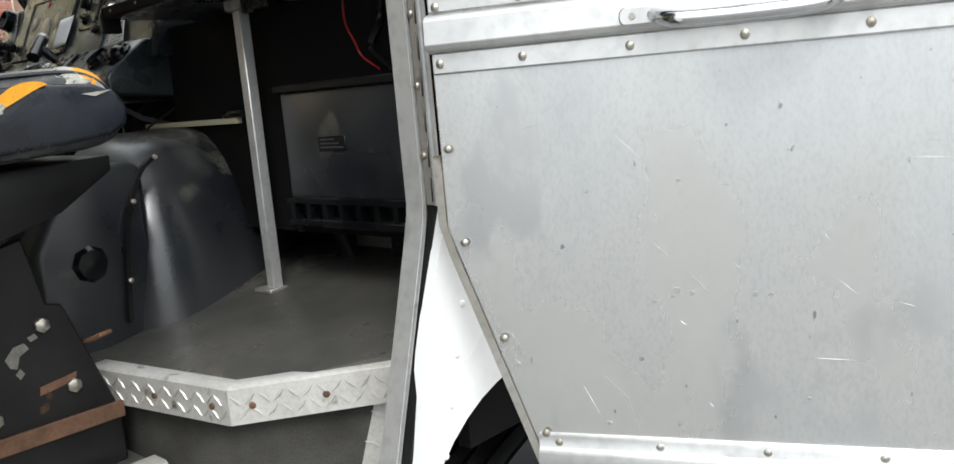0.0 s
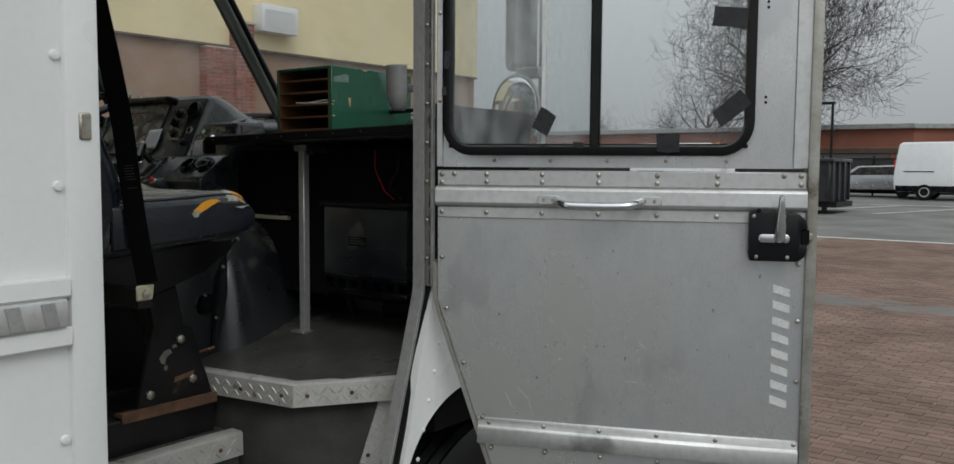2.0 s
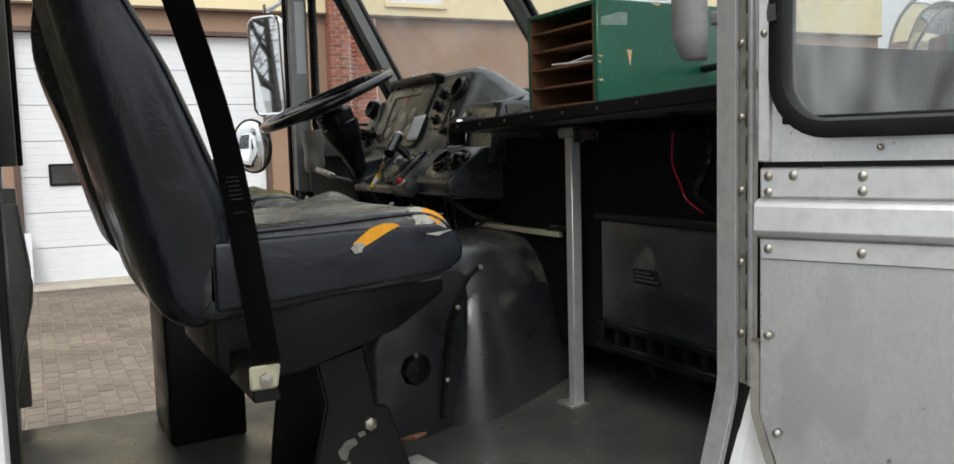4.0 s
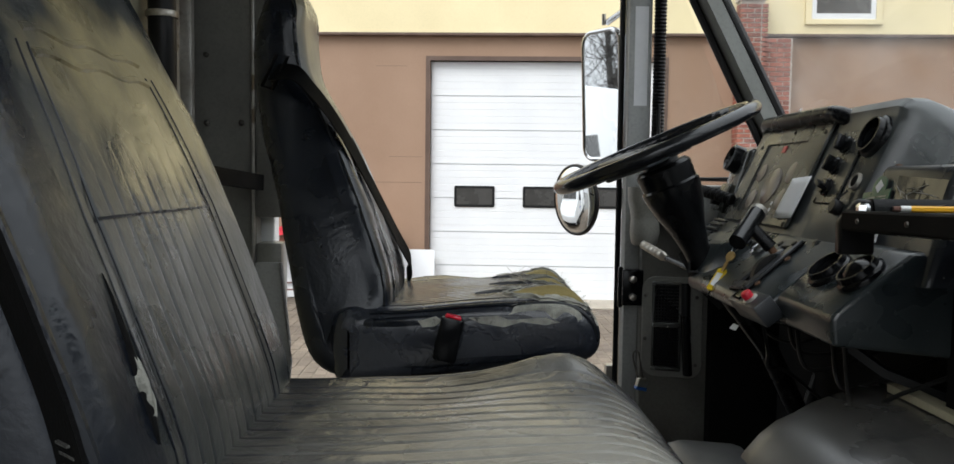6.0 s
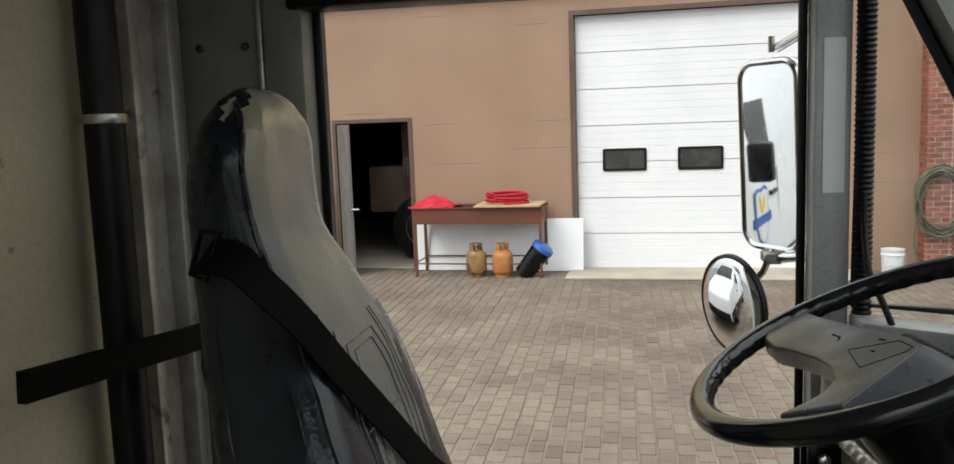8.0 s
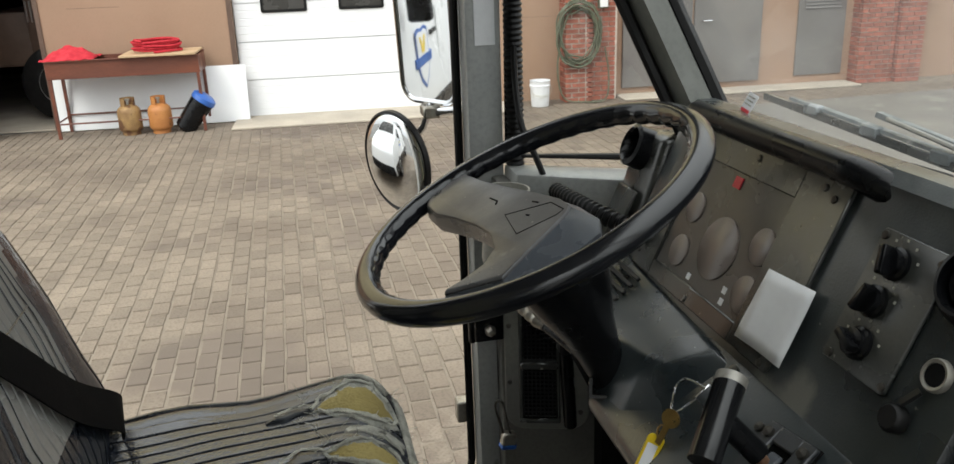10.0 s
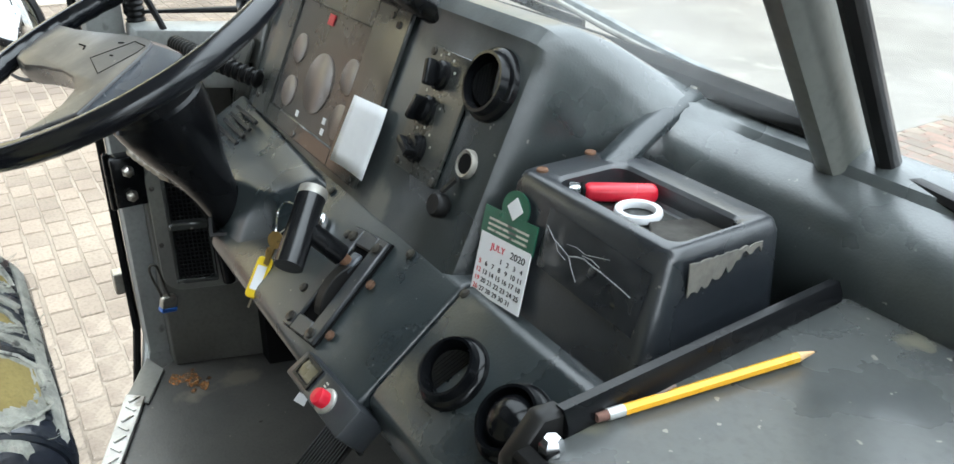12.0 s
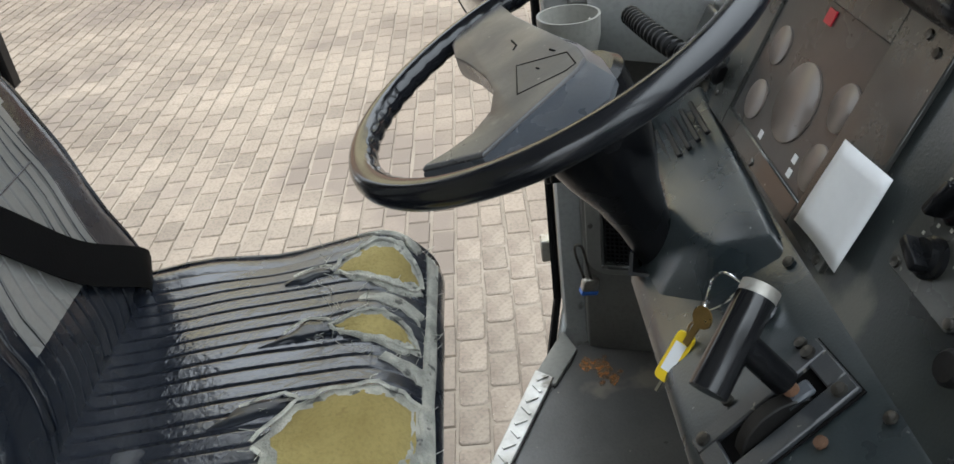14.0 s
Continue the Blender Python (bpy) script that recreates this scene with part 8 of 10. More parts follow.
part("lever", loft([[(0.895 + a * w, -0.040 - d + b * 0.006, z) for a, b in ((-1, 0), (-0.6, -0.8), (0.6, -0.8), (1, 0), (0.6, 0.8), (-0.6, 0.8))] for z, w, d in ((1.523, 0.010, 0.0), (1.530, 0.0125, 0.006), (1.56, 0.012, 0.014), (1.60, 0.0085, 0.020), (1.625, 0.007, 0.022), (1.632, 0.004, 0.022))]), "chrome", lt, "chrome lever reflecting blue", 60)
part("stop", box((0.842, -0.016, 1.59), (0.852, -0.004, 1.612), 0.002, 1), "rubber", lt)
for u, z in ((0.834, 1.582), (0.905, 1.583), (0.842, 1.490), (0.915, 1.490)):
    part("screw", lathe([(0.005, 0), (0.0045, 0.002), (0.0, 0.003)], 10, pose(u, -0.030, z, 90)), "zinc", lt)
XF.pop()
XF.append(LOWER)
for k in range(8):
    z = 1.405 - k * 0.0425
    part("stripe", prism([(0.888, z - 0.020), (0.928, z - 0.033), (0.928, z - 0.013), (0.888, z)], "y", -0.0025, 0.0), "reflector", pd, "white reflective stripe")
rnd = random.Random(12)
for u, z, r in ((0.32, 1.205, 0.004), (0.345, 1.212, 0.0035), (0.352, 1.222, 0.006), (0.372, 1.218, 0.004), (0.455, 1.215, 0.005), (0.475, 1.214, 0.004), (0.735, 1.395, 0.003), (0.733, 1.405, 0.002), (0.298, 1.115, 0.004), (0.36, 1.385, 0.003), (0.52, 1.06, 0.003), (0.245, 1.01, 0.004), (0.71, 1.22, 0.003)):
    q = [(u + r * rnd.uniform(0.6, 1.2) * math.cos(a * 0.785), z + r * rnd.uniform(0.5, 1.0) * math.sin(a * 0.785)) for a in range(8)]
    part("scuff", prism(q, "y", -0.0012, 0.0), "alu_dirty", pd, "dark scuff mark")
for k in range(60):
    u, z = rnd.uniform(0.10, 0.80), rnd.uniform(1.02, 1.56)
    if u < 0.03 + max(0.0, 1.30 - z) * 0.32:
        continue
    l, a = rnd.uniform(0.006, 0.05), radians(rnd.uniform(40, 75)) if rnd.random() < 0.75 else radians(rnd.uniform(-30, 20))
    du, dz = l * math.cos(a), -l * math.sin(a)
    w = rnd.uniform(0.0003, 0.0007)
    part("scratch", prism([(u, z), (u + du * 0.5, z + dz * 0.5 + w), (u + du, z + dz), (u + du * 0.5, z + dz * 0.5 - w)], "y", -0.0005, 0.0), "reflector" if rnd.random() < 0.3 else "alu_sheet", pd)
XF.clear()

# ---- round mirror of the passenger side, outside the door window ----
rm = thing("passenger_mirror", (1.0, 1.95, 1.7), "round convex wing mirror on a grey bracket", "mirror")
RM = pose(1.035, 1.895, 1.892, 90, 0, -15)
part("housing", lathe([(0.0, -0.034), (0.06, -0.030), (0.10, -0.014), (0.114, -0.002), (0.112, 0.0)], 40, RM), "alu_dull", rm, "dark grey mirror back")
part("glass", lathe([(0.110, -0.002)] + [(0.110 * math.cos(radians(a)), 0.022 * math.sin(radians(a))) for a in range(4, 91, 6)], 48, RM), "mirror", rm, "bulging mirror glass", 60)
part("rim", lathe([(0.108, 0.002), (0.112, 0.006), (0.118, 0.003), (0.118, -0.006), (0.110, -0.012)], 40, RM), "alu_dull", rm, "pale metal rim")
part("arm", tube([(0.90, 1.93, 1.70), (1.09, 1.93, 1.745), (1.110, 1.93, 1.79), (1.104, 1.93, 2.62)], 0.011, 8), "reflector", rm, "pale mirror pole")
part("clamp", box((1.03, 1.90, 1.995), (1.12, 1.94, 2.03), 0.004, 1), "grey_paint", rm)
tm2 = thing("tall_mirror", (1.0, 2.0, 2.05), "tall pale wing mirror seen nearly edge on", "mirror")
part("housing", moved(prism(rounded_rect(0.060, 0.50, 0.025), "y", -0.05, 0.05, 0.012, 2), pose(0.985, 2.0, 2.28, 0, 0, -20)), "alu_dull", tm2, "pale mirror housing")
part("bracket", tube([(0.985, 2.0, 2.06), (1.02, 1.97, 2.02), (1.105, 1.93, 2.01)], 0.010, 8), "zinc", tm2, "steel mirror bracket")

# ---- worktop over the passenger footwell ----
wt = thing("worktop", (0.6, 1.42, 1.78), "black worn worktop fixed over the passenger footwell", "worktop")
XF.append(Matrix(((1, 0, 0, 0), (0, 1, 0, 0), (0.022, 0, 1, -0.00572), (0, 0, 0, 1))))
part("board", prism([(0.262, 1.275), (1.165, 1.275), (1.165, 1.62), (0.236, 1.62)], "z", 1.772, 1.796, 0.004, 2), "worktop", wt, "worn black board")
part("edge_strip", box((0.255, 1.262, 1.774), (1.18, 1.277, 1.798), 0.003, 1), "matte_black", wt, "dark edge strip")
part("lip", sweep([(0.252, 1.30, 1.800), (0.235, 1.577, 1.800)], [(-0.009, -0.014), (0.009, -0.014), (0.009, 0.002), (0.004, 0.012), (-0.003, 0.012), (-0.009, 0.002)]), "black", wt, "raised black textured lip")
part("bracket", prism([(1.262, 1.745), (1.305, 1.745), (1.305, 1.81), (1.285, 1.812), (1.262, 1.785)], "x", 0.240, 0.256, 0.003, 1), "steel", wt, "black corner bracket")
part("bolt", lathe([(0.008, 0), (0.008, 0.008), (0.005, 0.012), (0.0, 0.012)], 6, pose(0.268, 1.283, 1.795)), "chrome", wt)
for k in range(7):
    part("screw", lathe([(0.0035, 0), (0.003, 0.0015), (0.0, 0.002)], 8, pose(0.30 + k * 0.11, 1.262, 1.786, 90)), "screw", wt)
XF.clear()
part("pole", box((0.578, 1.372, floor_z(0.59, 1.385) - 0.006), (0.602, 1.396, 1.772), 0.002, 1), "alu", wt, "square aluminium support pole")
part("bracket", box((0.565, 1.362, 1.752), (0.64, 1.405, 1.775), 0.004, 1), "alu_dull", wt)
part("foot_plate", box((0.555, 1.355, floor_z(0.59, 1.385) - 0.004), (0.612, 1.402, floor_z(0.59, 1.385) + 0.004), 0.001, 1), "alu_dirty", wt, "small foot plate")
part("fastener", join(lathe([(0.018, 0), (0.02, 0.006), (0.02, 0.03), (0.0, 0.03)], 14, pose(0.64, 1.375, 1.742)), box((0.65, 1.36, 1.747), (0.71, 1.39, 1.772), 0.003, 1)), "black", wt, "dark clamp under the board")
pc = thing("pencil", (0.255, 1.43, 1.80), "yellow hexagonal pencil with a worn eraser, lying on the worktop", "pencil")
pa, pb = Vector((0.261, 1.322, 1.8005)), Vector((0.283, 1.499, 1.8005))
pd_ = (pb - pa).normalized()


def pencil_bit(a, b, r0, r1, n):
    q = pd_.to_track_quat("Z", "X").to_matrix().to_4x4()
    L_ = (pb - pa).length
    return lathe([(r0, a * L_), (r1, b * L_)], n, Matrix.Translation(pa) @ q)


part("shaft", pencil_bit(0.11, 0.90, 0.0038, 0.0038, 6), "pencil", pc, "yellow hexagonal shaft", 20)
part("ferrule", pencil_bit(0.045, 0.11, 0.0039, 0.0039, 16), "alu", pc, "ribbed metal ferrule")
part("eraser", pencil_bit(0.0, 0.045, 0.0030, 0.0034, 14), "eraser", pc, "worn eraser")
part("point", pencil_bit(0.90, 0.985, 0.0038, 0.0008, 12), "bare_wood", pc, "sharpened wooden point")
part("lead", pencil_bit(0.985, 1.0, 0.0008, 0.0002, 8), "dark", pc)
part("print_line", moved(box((-0.010, -0.0011, 0), (0.010, 0.0011, 0.0004)), Matrix.Translation(pa + pd_ * 0.05 + Vector((-0.0012, 0, 0.0034))) @ Euler((0, radians(-14), math.atan2(pd_.y, pd_.x))).to_matrix().to_4x4()), "brown_trim", pc, "dark stamped print")

# ---- green pigeon-hole sorter ----
so = thing("mail_sorter", (0.70, 1.45, 1.797), "green painted wooden pigeon-hole box holding a few papers", "sorter")
SX0, SX1, SY0, SY1, SZ0, SZ1 = 0.590, 0.827, 1.28, 1.62, 1.8075, 1.992
part("side", box((SX1 - 0.012, SY0, SZ0), (SX1, SY1, SZ1), 0.002, 1), "green", so, "chipped green side board")
part("side", box((SX0, SY0, SZ0), (SX0 + 0.010, SY1, SZ1), 0.002, 1), "green", so, "chipped green side board")
part("top", box((SX0 + 0.010, SY0, SZ1 - 0.008), (SX1 - 0.012, SY1, SZ1), 0.001, 1), "green", so, "green top board")
part("back", box((SX0 + 0.010, SY1 - 0.008, SZ0), (SX1 - 0.012, SY1, SZ1 - 0.008)), "wood", so)
part("base", box((SX0 + 0.010, SY0, SZ0), (SX1 - 0.012, SY1 - 0.008, SZ0 + 0.007)), "wood", so)
for k in range(1, 5):
    z = SZ0 + 0.006 + k * 0.0355
    part("shelf", box((SX0 + 0.010, SY0 + 0.003, z - 0.0022), (SX1 - 0.012, SY1 - 0.008, z + 0.0022)), "wood", so, "thin brown wooden shelf")
part("lining", box((SX1 - 0.0155, SY0 + 0.001, SZ0 + 0.007), (SX1 - 0.0122, SY1 - 0.008, SZ1 - 0.008)), "wood", so, "bare wood lining")
part("lining", box((SX0 + 0.0102, SY0 + 0.001, SZ0 + 0.007), (SX0 + 0.013, SY1 - 0.008, SZ1 - 0.008)), "wood", so, "bare wood lining")
for pts in ([(1.281, 1.893), (1.292, 1.894), (1.290, 1.890)], [(1.281, 1.883), (1.288, 1.884), (1.287, 1.880)], [(1.281, 1.851), (1.292, 1.853), (1.290, 1.848)], [(1.345, 1.905), (1.356, 1.904), (1.352, 1.876)], [(1.40, 1.9895), (1.425, 1.9895), (1.415, 1.985)]):
    part("chip", prism(pts, "x", SX1, SX1 + 0.0006), "bare_wood", so, "chipped bare spot")
part("tape", prism([(1.289, 1.946), (1.346, 1.948), (1.347, 1.970), (1.328, 1.971), (1.318, 1.967), (1.289, 1.960)], "x", SX1, SX1 + 0.0006), "old_label", so, "torn pale old label")
pp = thing("papers", (0.72, 1.35, 1.885), "loose white papers lying in the sorter", "papers")
part("sheet", moved(box((-0.08, -0.10, 0), (0.06, 0.10, 0.004), 0.001, 1), pose(0.735, 1.395, 1.8881, 0.0, 1.5, 6)), "paper", pp)
part("sheet", moved(box((-0.04, -0.09, 0), (0.045, 0.09, 0.003), 0.001, 1), pose(0.745, 1.385, 1.894, 1, -4, -5)), "paper", pp)

# ---- engine cover ----
def hump_ring(z, ins, n=72):
    """A rounded outline, broad at the rear corners and drawn in towards the firewall."""
    pts = []
    for k in range(n):
        a = 2 * math.pi * k / n
        c, s_ = math.cos(a), math.sin(a)
        e = 2 / 3.4
        x = 0.075 + (0.455 - ins) * math.copysign(abs(c) ** e, c)
        y = 1.40 + (0.315 - 0.75 * ins) * math.copysign(abs(s_) ** e, s_)
        if x > 0.1 and y > 1.20:
            x -= (y - 1.20) * 0.30 * min(1, (x - 0.1) / 0.3)
        # the driver's rear corner is cut back on a slant
        if x < 0.26:
            y = max(y, 1.129 + (0.239 - x) * 1.13 - (1.5 - z) * 0.9)
        pts.append((x, min(y, 1.69), z))
    return pts


prof = [(1.08, -0.012), (1.13, -0.006), (1.20, 0.004), (1.28, 0.018), (1.35, 0.036), (1.41, 0.060), (1.455, 0.088), (1.485, 0.118), (1.505, 0.150), (1.518, 0.185), (1.525, 0.225), (1.529, 0.275)]
hc = thing("engine_cover", (0.1, 1.38, FL), "scuffed black moulded engine cover between the footwells", "engine cover")
part("shell", loft([hump_ring(z, i) for z, i in prof]), "hump", hc, "rounded black shell", 80)
part("side_box", prism([(0.95, 1.08), (1.20, 1.08), (1.20, 1.476), (1.10, 1.484), (1.02, 1.43), (0.965, 1.33)], "x", 0.12, 0.462, 0.022, 3), "hump", hc, "black rear moulding of the cover")
part("flange", sweep(smooth_line([(0.460, 1.222, 1.480), (0.465, 1.190, 1.455), (0.470, 1.160, 1.40), (0.474, 1.140, 1.33), (0.478, 1.128, 1.25), (0.480, 1.120, 1.17)]), [(-0.006, -0.004), (0.006, -0.004), (0.004, 0.004), (-0.004, 0.004)], up=(1, 0, 0)), "steel", hc, "rust-edged joining flange")
for p in ((0.470, 1.223, 1.482), (0.478, 1.162, 1.402), (0.486, 1.129, 1.252)):
    part("screw", lathe([(0.006, 0), (0.005, 0.003), (0.0, 0.004)], 10, pose(*p, 0, 70, 0)), "zinc", hc)
part("bar", prism([(0.06, 1.425), (0.46, 1.425), (0.46, 1.452), (0.06, 1.452)], "z", 1.531, 1.543, 0.001, 1), "cream", hc, "cream flat bar")
part("latch_handle", tube(smooth_line([(0.40, 1.44, 1.546), (0.44, 1.43, 1.553), (0.49, 1.432, 1.550), (0.515, 1.435, 1.544)]), 0.009, 10), "black", hc, "black rubber pull handle")

# ---- heater under the worktop ----
ht = thing("heater", (0.82, 1.55, 1.33), "black steel cab heater with air slots and rust specks", "heater")
part("housing", box((0.655, 1.405, 1.375), (1.0, 1.68, 1.585), 0.006, 2), "hump", ht, "dull black housing")
part("lid", box((0.645, 1.395, 1.585), (1.01, 1.68, 1.600), 0.003, 1), "steel", ht, "black lid with rusty specks")
gr = [box((0.645, 1.398, 1.365), (1.005, 1.415, 1.378), 0.002, 1), box((0.645, 1.398, 1.320), (1.005, 1.68, 1.336), 0.003, 1)]
gr += [box((0.655 + k * 0.0505, 1.400, 1.334), (0.669 + k * 0.0505, 1.42, 1.368)) for k in range(7)]
part("air_grille", join(*gr), "black", ht, "row of air slots")
# near-black block fills in the shade behind the air slots
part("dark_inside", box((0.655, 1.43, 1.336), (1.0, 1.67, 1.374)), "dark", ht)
part("plate", box((0.765, 1.402, 1.468), (0.845, 1.4055, 1.497), 0.001, 1), "steel", ht, "small black rating plate")
for k in range(3):
    part("print_line", box((0.772, 1.4012, 1.474 + k * 0.0075), (0.838 - 0.012 * k, 1.402, 1.477 + k * 0.0075)), "hub", ht)
part("bracket", box((0.625, 1.43, 1.30), (0.645, 1.50, 1.40), 0.003, 1), "black", ht)
part("foot", box((0.70, 1.62, 1.19), (0.96, 1.687, 1.32)), "black", ht)
part("hose", tube(smooth_line([(0.60, 1.60, FL + 0.02), (0.585, 1.57, 1.30), (0.60, 1.56, 1.45), (0.64, 1.58, 1.52)]), 0.018, 10), "rubber", ht, "black heater hose")
bl_ = thing("blower", (0.88, 1.56, 1.60), "dark cylindrical blower motor above the heater", "motor")
part("can", lathe([(0.0, 0), (0.062, 0.0), (0.068, 0.01), (0.068, 0.12), (0.05, 0.14), (0.0, 0.142)], 28, pose(0.90, 1.54, 1.600)), "steel", bl_, "dark motor can")
part("band", lathe([(0.069, 0.055), (0.071, 0.055), (0.071, 0.068), (0.069, 0.068)], 28, pose(0.90, 1.54, 1.600)), "zinc", bl_)
solid("red_wire", tube(smooth_line([(0.862, 1.42, 1.755), (0.872, 1.41, 1.70), (0.90, 1.405, 1.66), (0.915, 1.405, 1.635), (0.93, 1.43, 1.61)]), 0.0018, 6), "red_cloth_wire", "thin red wire hanging above the heater", "wire")
solid("cable", tube(smooth_line([(0.935, 1.44, 1.76), (0.945, 1.43, 1.70), (0.925, 1.42, 1.65), (0.95, 1.44, 1.61)]), 0.006, 6), "rubber", "black cable hanging above the heater", "cable")
solid("wall_footwell", join(prism([(0.50, FL), (1.0, FL), (1.0, 1.36), (0.50, 1.40)], "y", 1.688, 1.698)), "kick", "dirty grey lower firewall", "wall", kind="structure")
# grey holder on the hinge post
gc = thing("cup_holder", (1.11, 1.235, 1.85), "grey moulded plastic cup hung on the hinge post", "cup holder")
cup_bm = lathe([(0.0, 0.0), (0.018, 0.0), (0.024, 0.004), (0.034, 0.026), (0.037, 0.04), (0.038, 0.105), (0.040, 0.110), (0.040, 0.114), (0.037, 0.114), (0.035, 0.04), (0.030, 0.022), (0.0, 0.010)], 36, pose(1.116, 1.252, 1.853))
flat_n = Vector((0.67, 0.742, 0))
for v in cup_bm.verts:
    over = (v.co - Vector((1.116, 1.252, v.co.z))).dot(flat_n) - 0.013
    if over > 0:
        v.co -= flat_n * over
part("cup", cup_bm, "alu_dull", gc, "dull grey flat-backed cup")
part("clip", box((1.135, 1.255, 1.90), (1.196, 1.272, 1.92), 0.003, 1), "alu_dull", gc)

# ---- driver's side mirrors ----
dm = thing("driver_mirror", (-1.25, 1.2, 1.9), "tall rounded chrome wing mirror on a bracket", "mirror")
DMM = Matrix.Translation((-1.180, 1.200, 2.070)) @ Euler((radians(2.6), 0, radians(33.7))).to_matrix().to_4x4()
ol = rounded_rect(0.150, 0.360, 0.035, 8)
part("housing", moved(loft([[(a * f, y, b * f) for a, b in ol] for f, y in ((1.0, 0.0), (1.03, 0.006), (1.03, 0.02), (0.92, 0.045), (0.5, 0.055))]), DMM), "chrome", dm, "chrome mirror back")
part("rim", moved(sweep([(a, -0.001, b) for a, b in ol], ring_section(0.007, 8), True, up=(0, 1, 0)), DMM), "chrome", dm, "chrome rim")
part("glass", moved(prism([(a * 0.97, b * 0.985) for a, b in ol], "y", -0.004, -0.001), DMM), "mirror", dm, "flat mirror glass", 10)
part("arm", tube([(-0.99, 1.27, 1.885), (-1.10, 1.25, 1.885), (-1.17, 1.205, 1.870), (-1.180, 1.200, 1.885)], 0.009, 10), "chrome", dm, "mirror arm")
part("arm", tube([(-0.99, 1.27, 2.31), (-1.10, 1.25, 2.300), (-1.180, 1.210, 2.275)], 0.009, 10), "chrome", dm, "mirror arm")
part("clamp", box((-1.20, 1.185, 1.862), (-1.15, 1.22, 1.885), 0.004, 1), "zinc", dm)
part("bolt", lathe([(0.006, 0), (0.006, 0.03), (0.0, 0.03)], 8, pose(-1.180, 1.20, 2.268)), "zinc", dm)
cm = thing("convex_mirror", (-1.2, 1.145, 1.78), "round convex mirror with a black rim under the wing mirror", "mirror")
CMM = Matrix.Translation((-1.205, 1.132, 1.771)) @ Euler((radians(3), 0, radians(29))).to_matrix().to_4x4() @ Euler((radians(90), 0, 0)).to_matrix().to_4x4()
part("glass", moved(lathe([(0.098, -0.002)] + [(0.098 * math.cos(radians(a)), 0.017 * math.sin(radians(a))) for a in range(4, 91, 6)], 48), CMM), "mirror", cm, "bulging mirror glass", 60)
part("rim", moved(lathe([(0.096, 0.002), (0.099, 0.005), (0.103, 0.003), (0.104, -0.006), (0.098, -0.012), (0.06, -0.028), (0.0, -0.032)], 48), CMM), "rubber", cm, "black rim and back")
part("stem", tube([(-1.212, 1.160, 1.80), (-1.195, 1.190, 1.84), (-1.180, 1.200, 1.872)], 0.007, 8), "chrome", cm)
# wiper resting ahead of the glass
wp = thing("wiper", (-0.35, 1.79, 1.88), "grey windscreen wiper with a worn black blade", "wiper")
blade = [Vector((-0.98, 1.800, 1.893)).lerp(Vector((-0.352, 1.785, 1.8715)), k / 8) for k in range(9)]
part("blade", sweep(blade, [(-0.003, -0.008), (0.003, -0.008), (0.003, 0.004), (-0.003, 0.004)]), "face", wp, "worn dark wiper blade")
part("bridge", sweep([p + Vector((0, 0.006, 0.008)) for p in blade[1:]], [(-0.005, -0.002), (0.005, -0.002), (0.003, 0.003), (-0.003, 0.003)]), "wiper_grey", wp, "weathered grey blade holder")
part("spring", sweep([p + Vector((0, 0.018, 0.006)) for p in blade[2:7]], [(-0.004, -0.003), (0.004, -0.003), (0.004, 0.003), (-0.004, 0.003)]), "wiper_grey", wp, "thin outer bow of the blade")
part("arm", sweep(smooth_line([(-0.66, 1.800, 1.913), (-0.50, 1.795, 1.902), (-0.35, 1.792, 1.888), (-0.20, 1.788, 1.868), (-0.10, 1.785, 1.858)]), [(-0.007, -0.004), (0.007, -0.004), (0.005, 0.004), (-0.005, 0.004)]), "wiper_grey", wp, "weathered grey wiper arm")
part("tube", tube(smooth_line([(-0.62, 1.785, 1.914), (-0.45, 1.778, 1.899), (-0.28, 1.774, 1.876), (-0.15, 1.776, 1.861), (-0.05, 1.782, 1.858), (-0.03, 1.79, 1.845)]), 0.004, 8), "kick", wp, "pale washer tube along the arm")
for k in (2, 4, 6):
    part("claw", box(tuple(blade[k] + Vector((-0.02, -0.006, -0.004))), tuple(blade[k] + Vector((0.02, 0.010, 0.014))), 0.003, 1), "wiper_grey", wp, "claw of the blade holder")
part("cap", tube([(-0.175, 1.690, 1.884), (-0.125, 1.690, 1.880)], 0.010, 10), "rubber", wp, "rubber pivot cap")

# ---- along the garage wall ----
XF.append(Matrix.Translation((-12.42, 0.40, -0.12)) @ Euler((0, 0, radians(-3.5))).to_matrix().to_4x4() @ Matrix.Translation((12.9, -0.5, 0)))
# faint courses of the block wall
for k in range(1, 20):
    z = 0.205 * k + 0.02
    if z < 2.30:
        spans = ((-9.0, DY0 - 0.10), (DY1 + 0.10, GY0 - 0.12), (GY1 + 0.12, 5.02))
    elif z < 3.85:
        spans = ((-9.0, GY0 - 0.12), (GY1 + 0.12, 5.02))
    else:
        spans = ((-9.0, 5.02),)
    rnd = random.Random(k)
    for a, b in spans:
        y = a + rnd.uniform(0.1, 0.6)
        while y < b - 0.5:
            y1 = min(b, y + rnd.uniform(0.3, 1.1))
            part("joint", box((WX - 0.004, y, z), (WX + 0.0012, y1, z + 0.005)), "brown_trim" if rnd.random() < 0.25 else "tan", bld)
            y = y1 + rnd.uniform(0.3, 1.4)
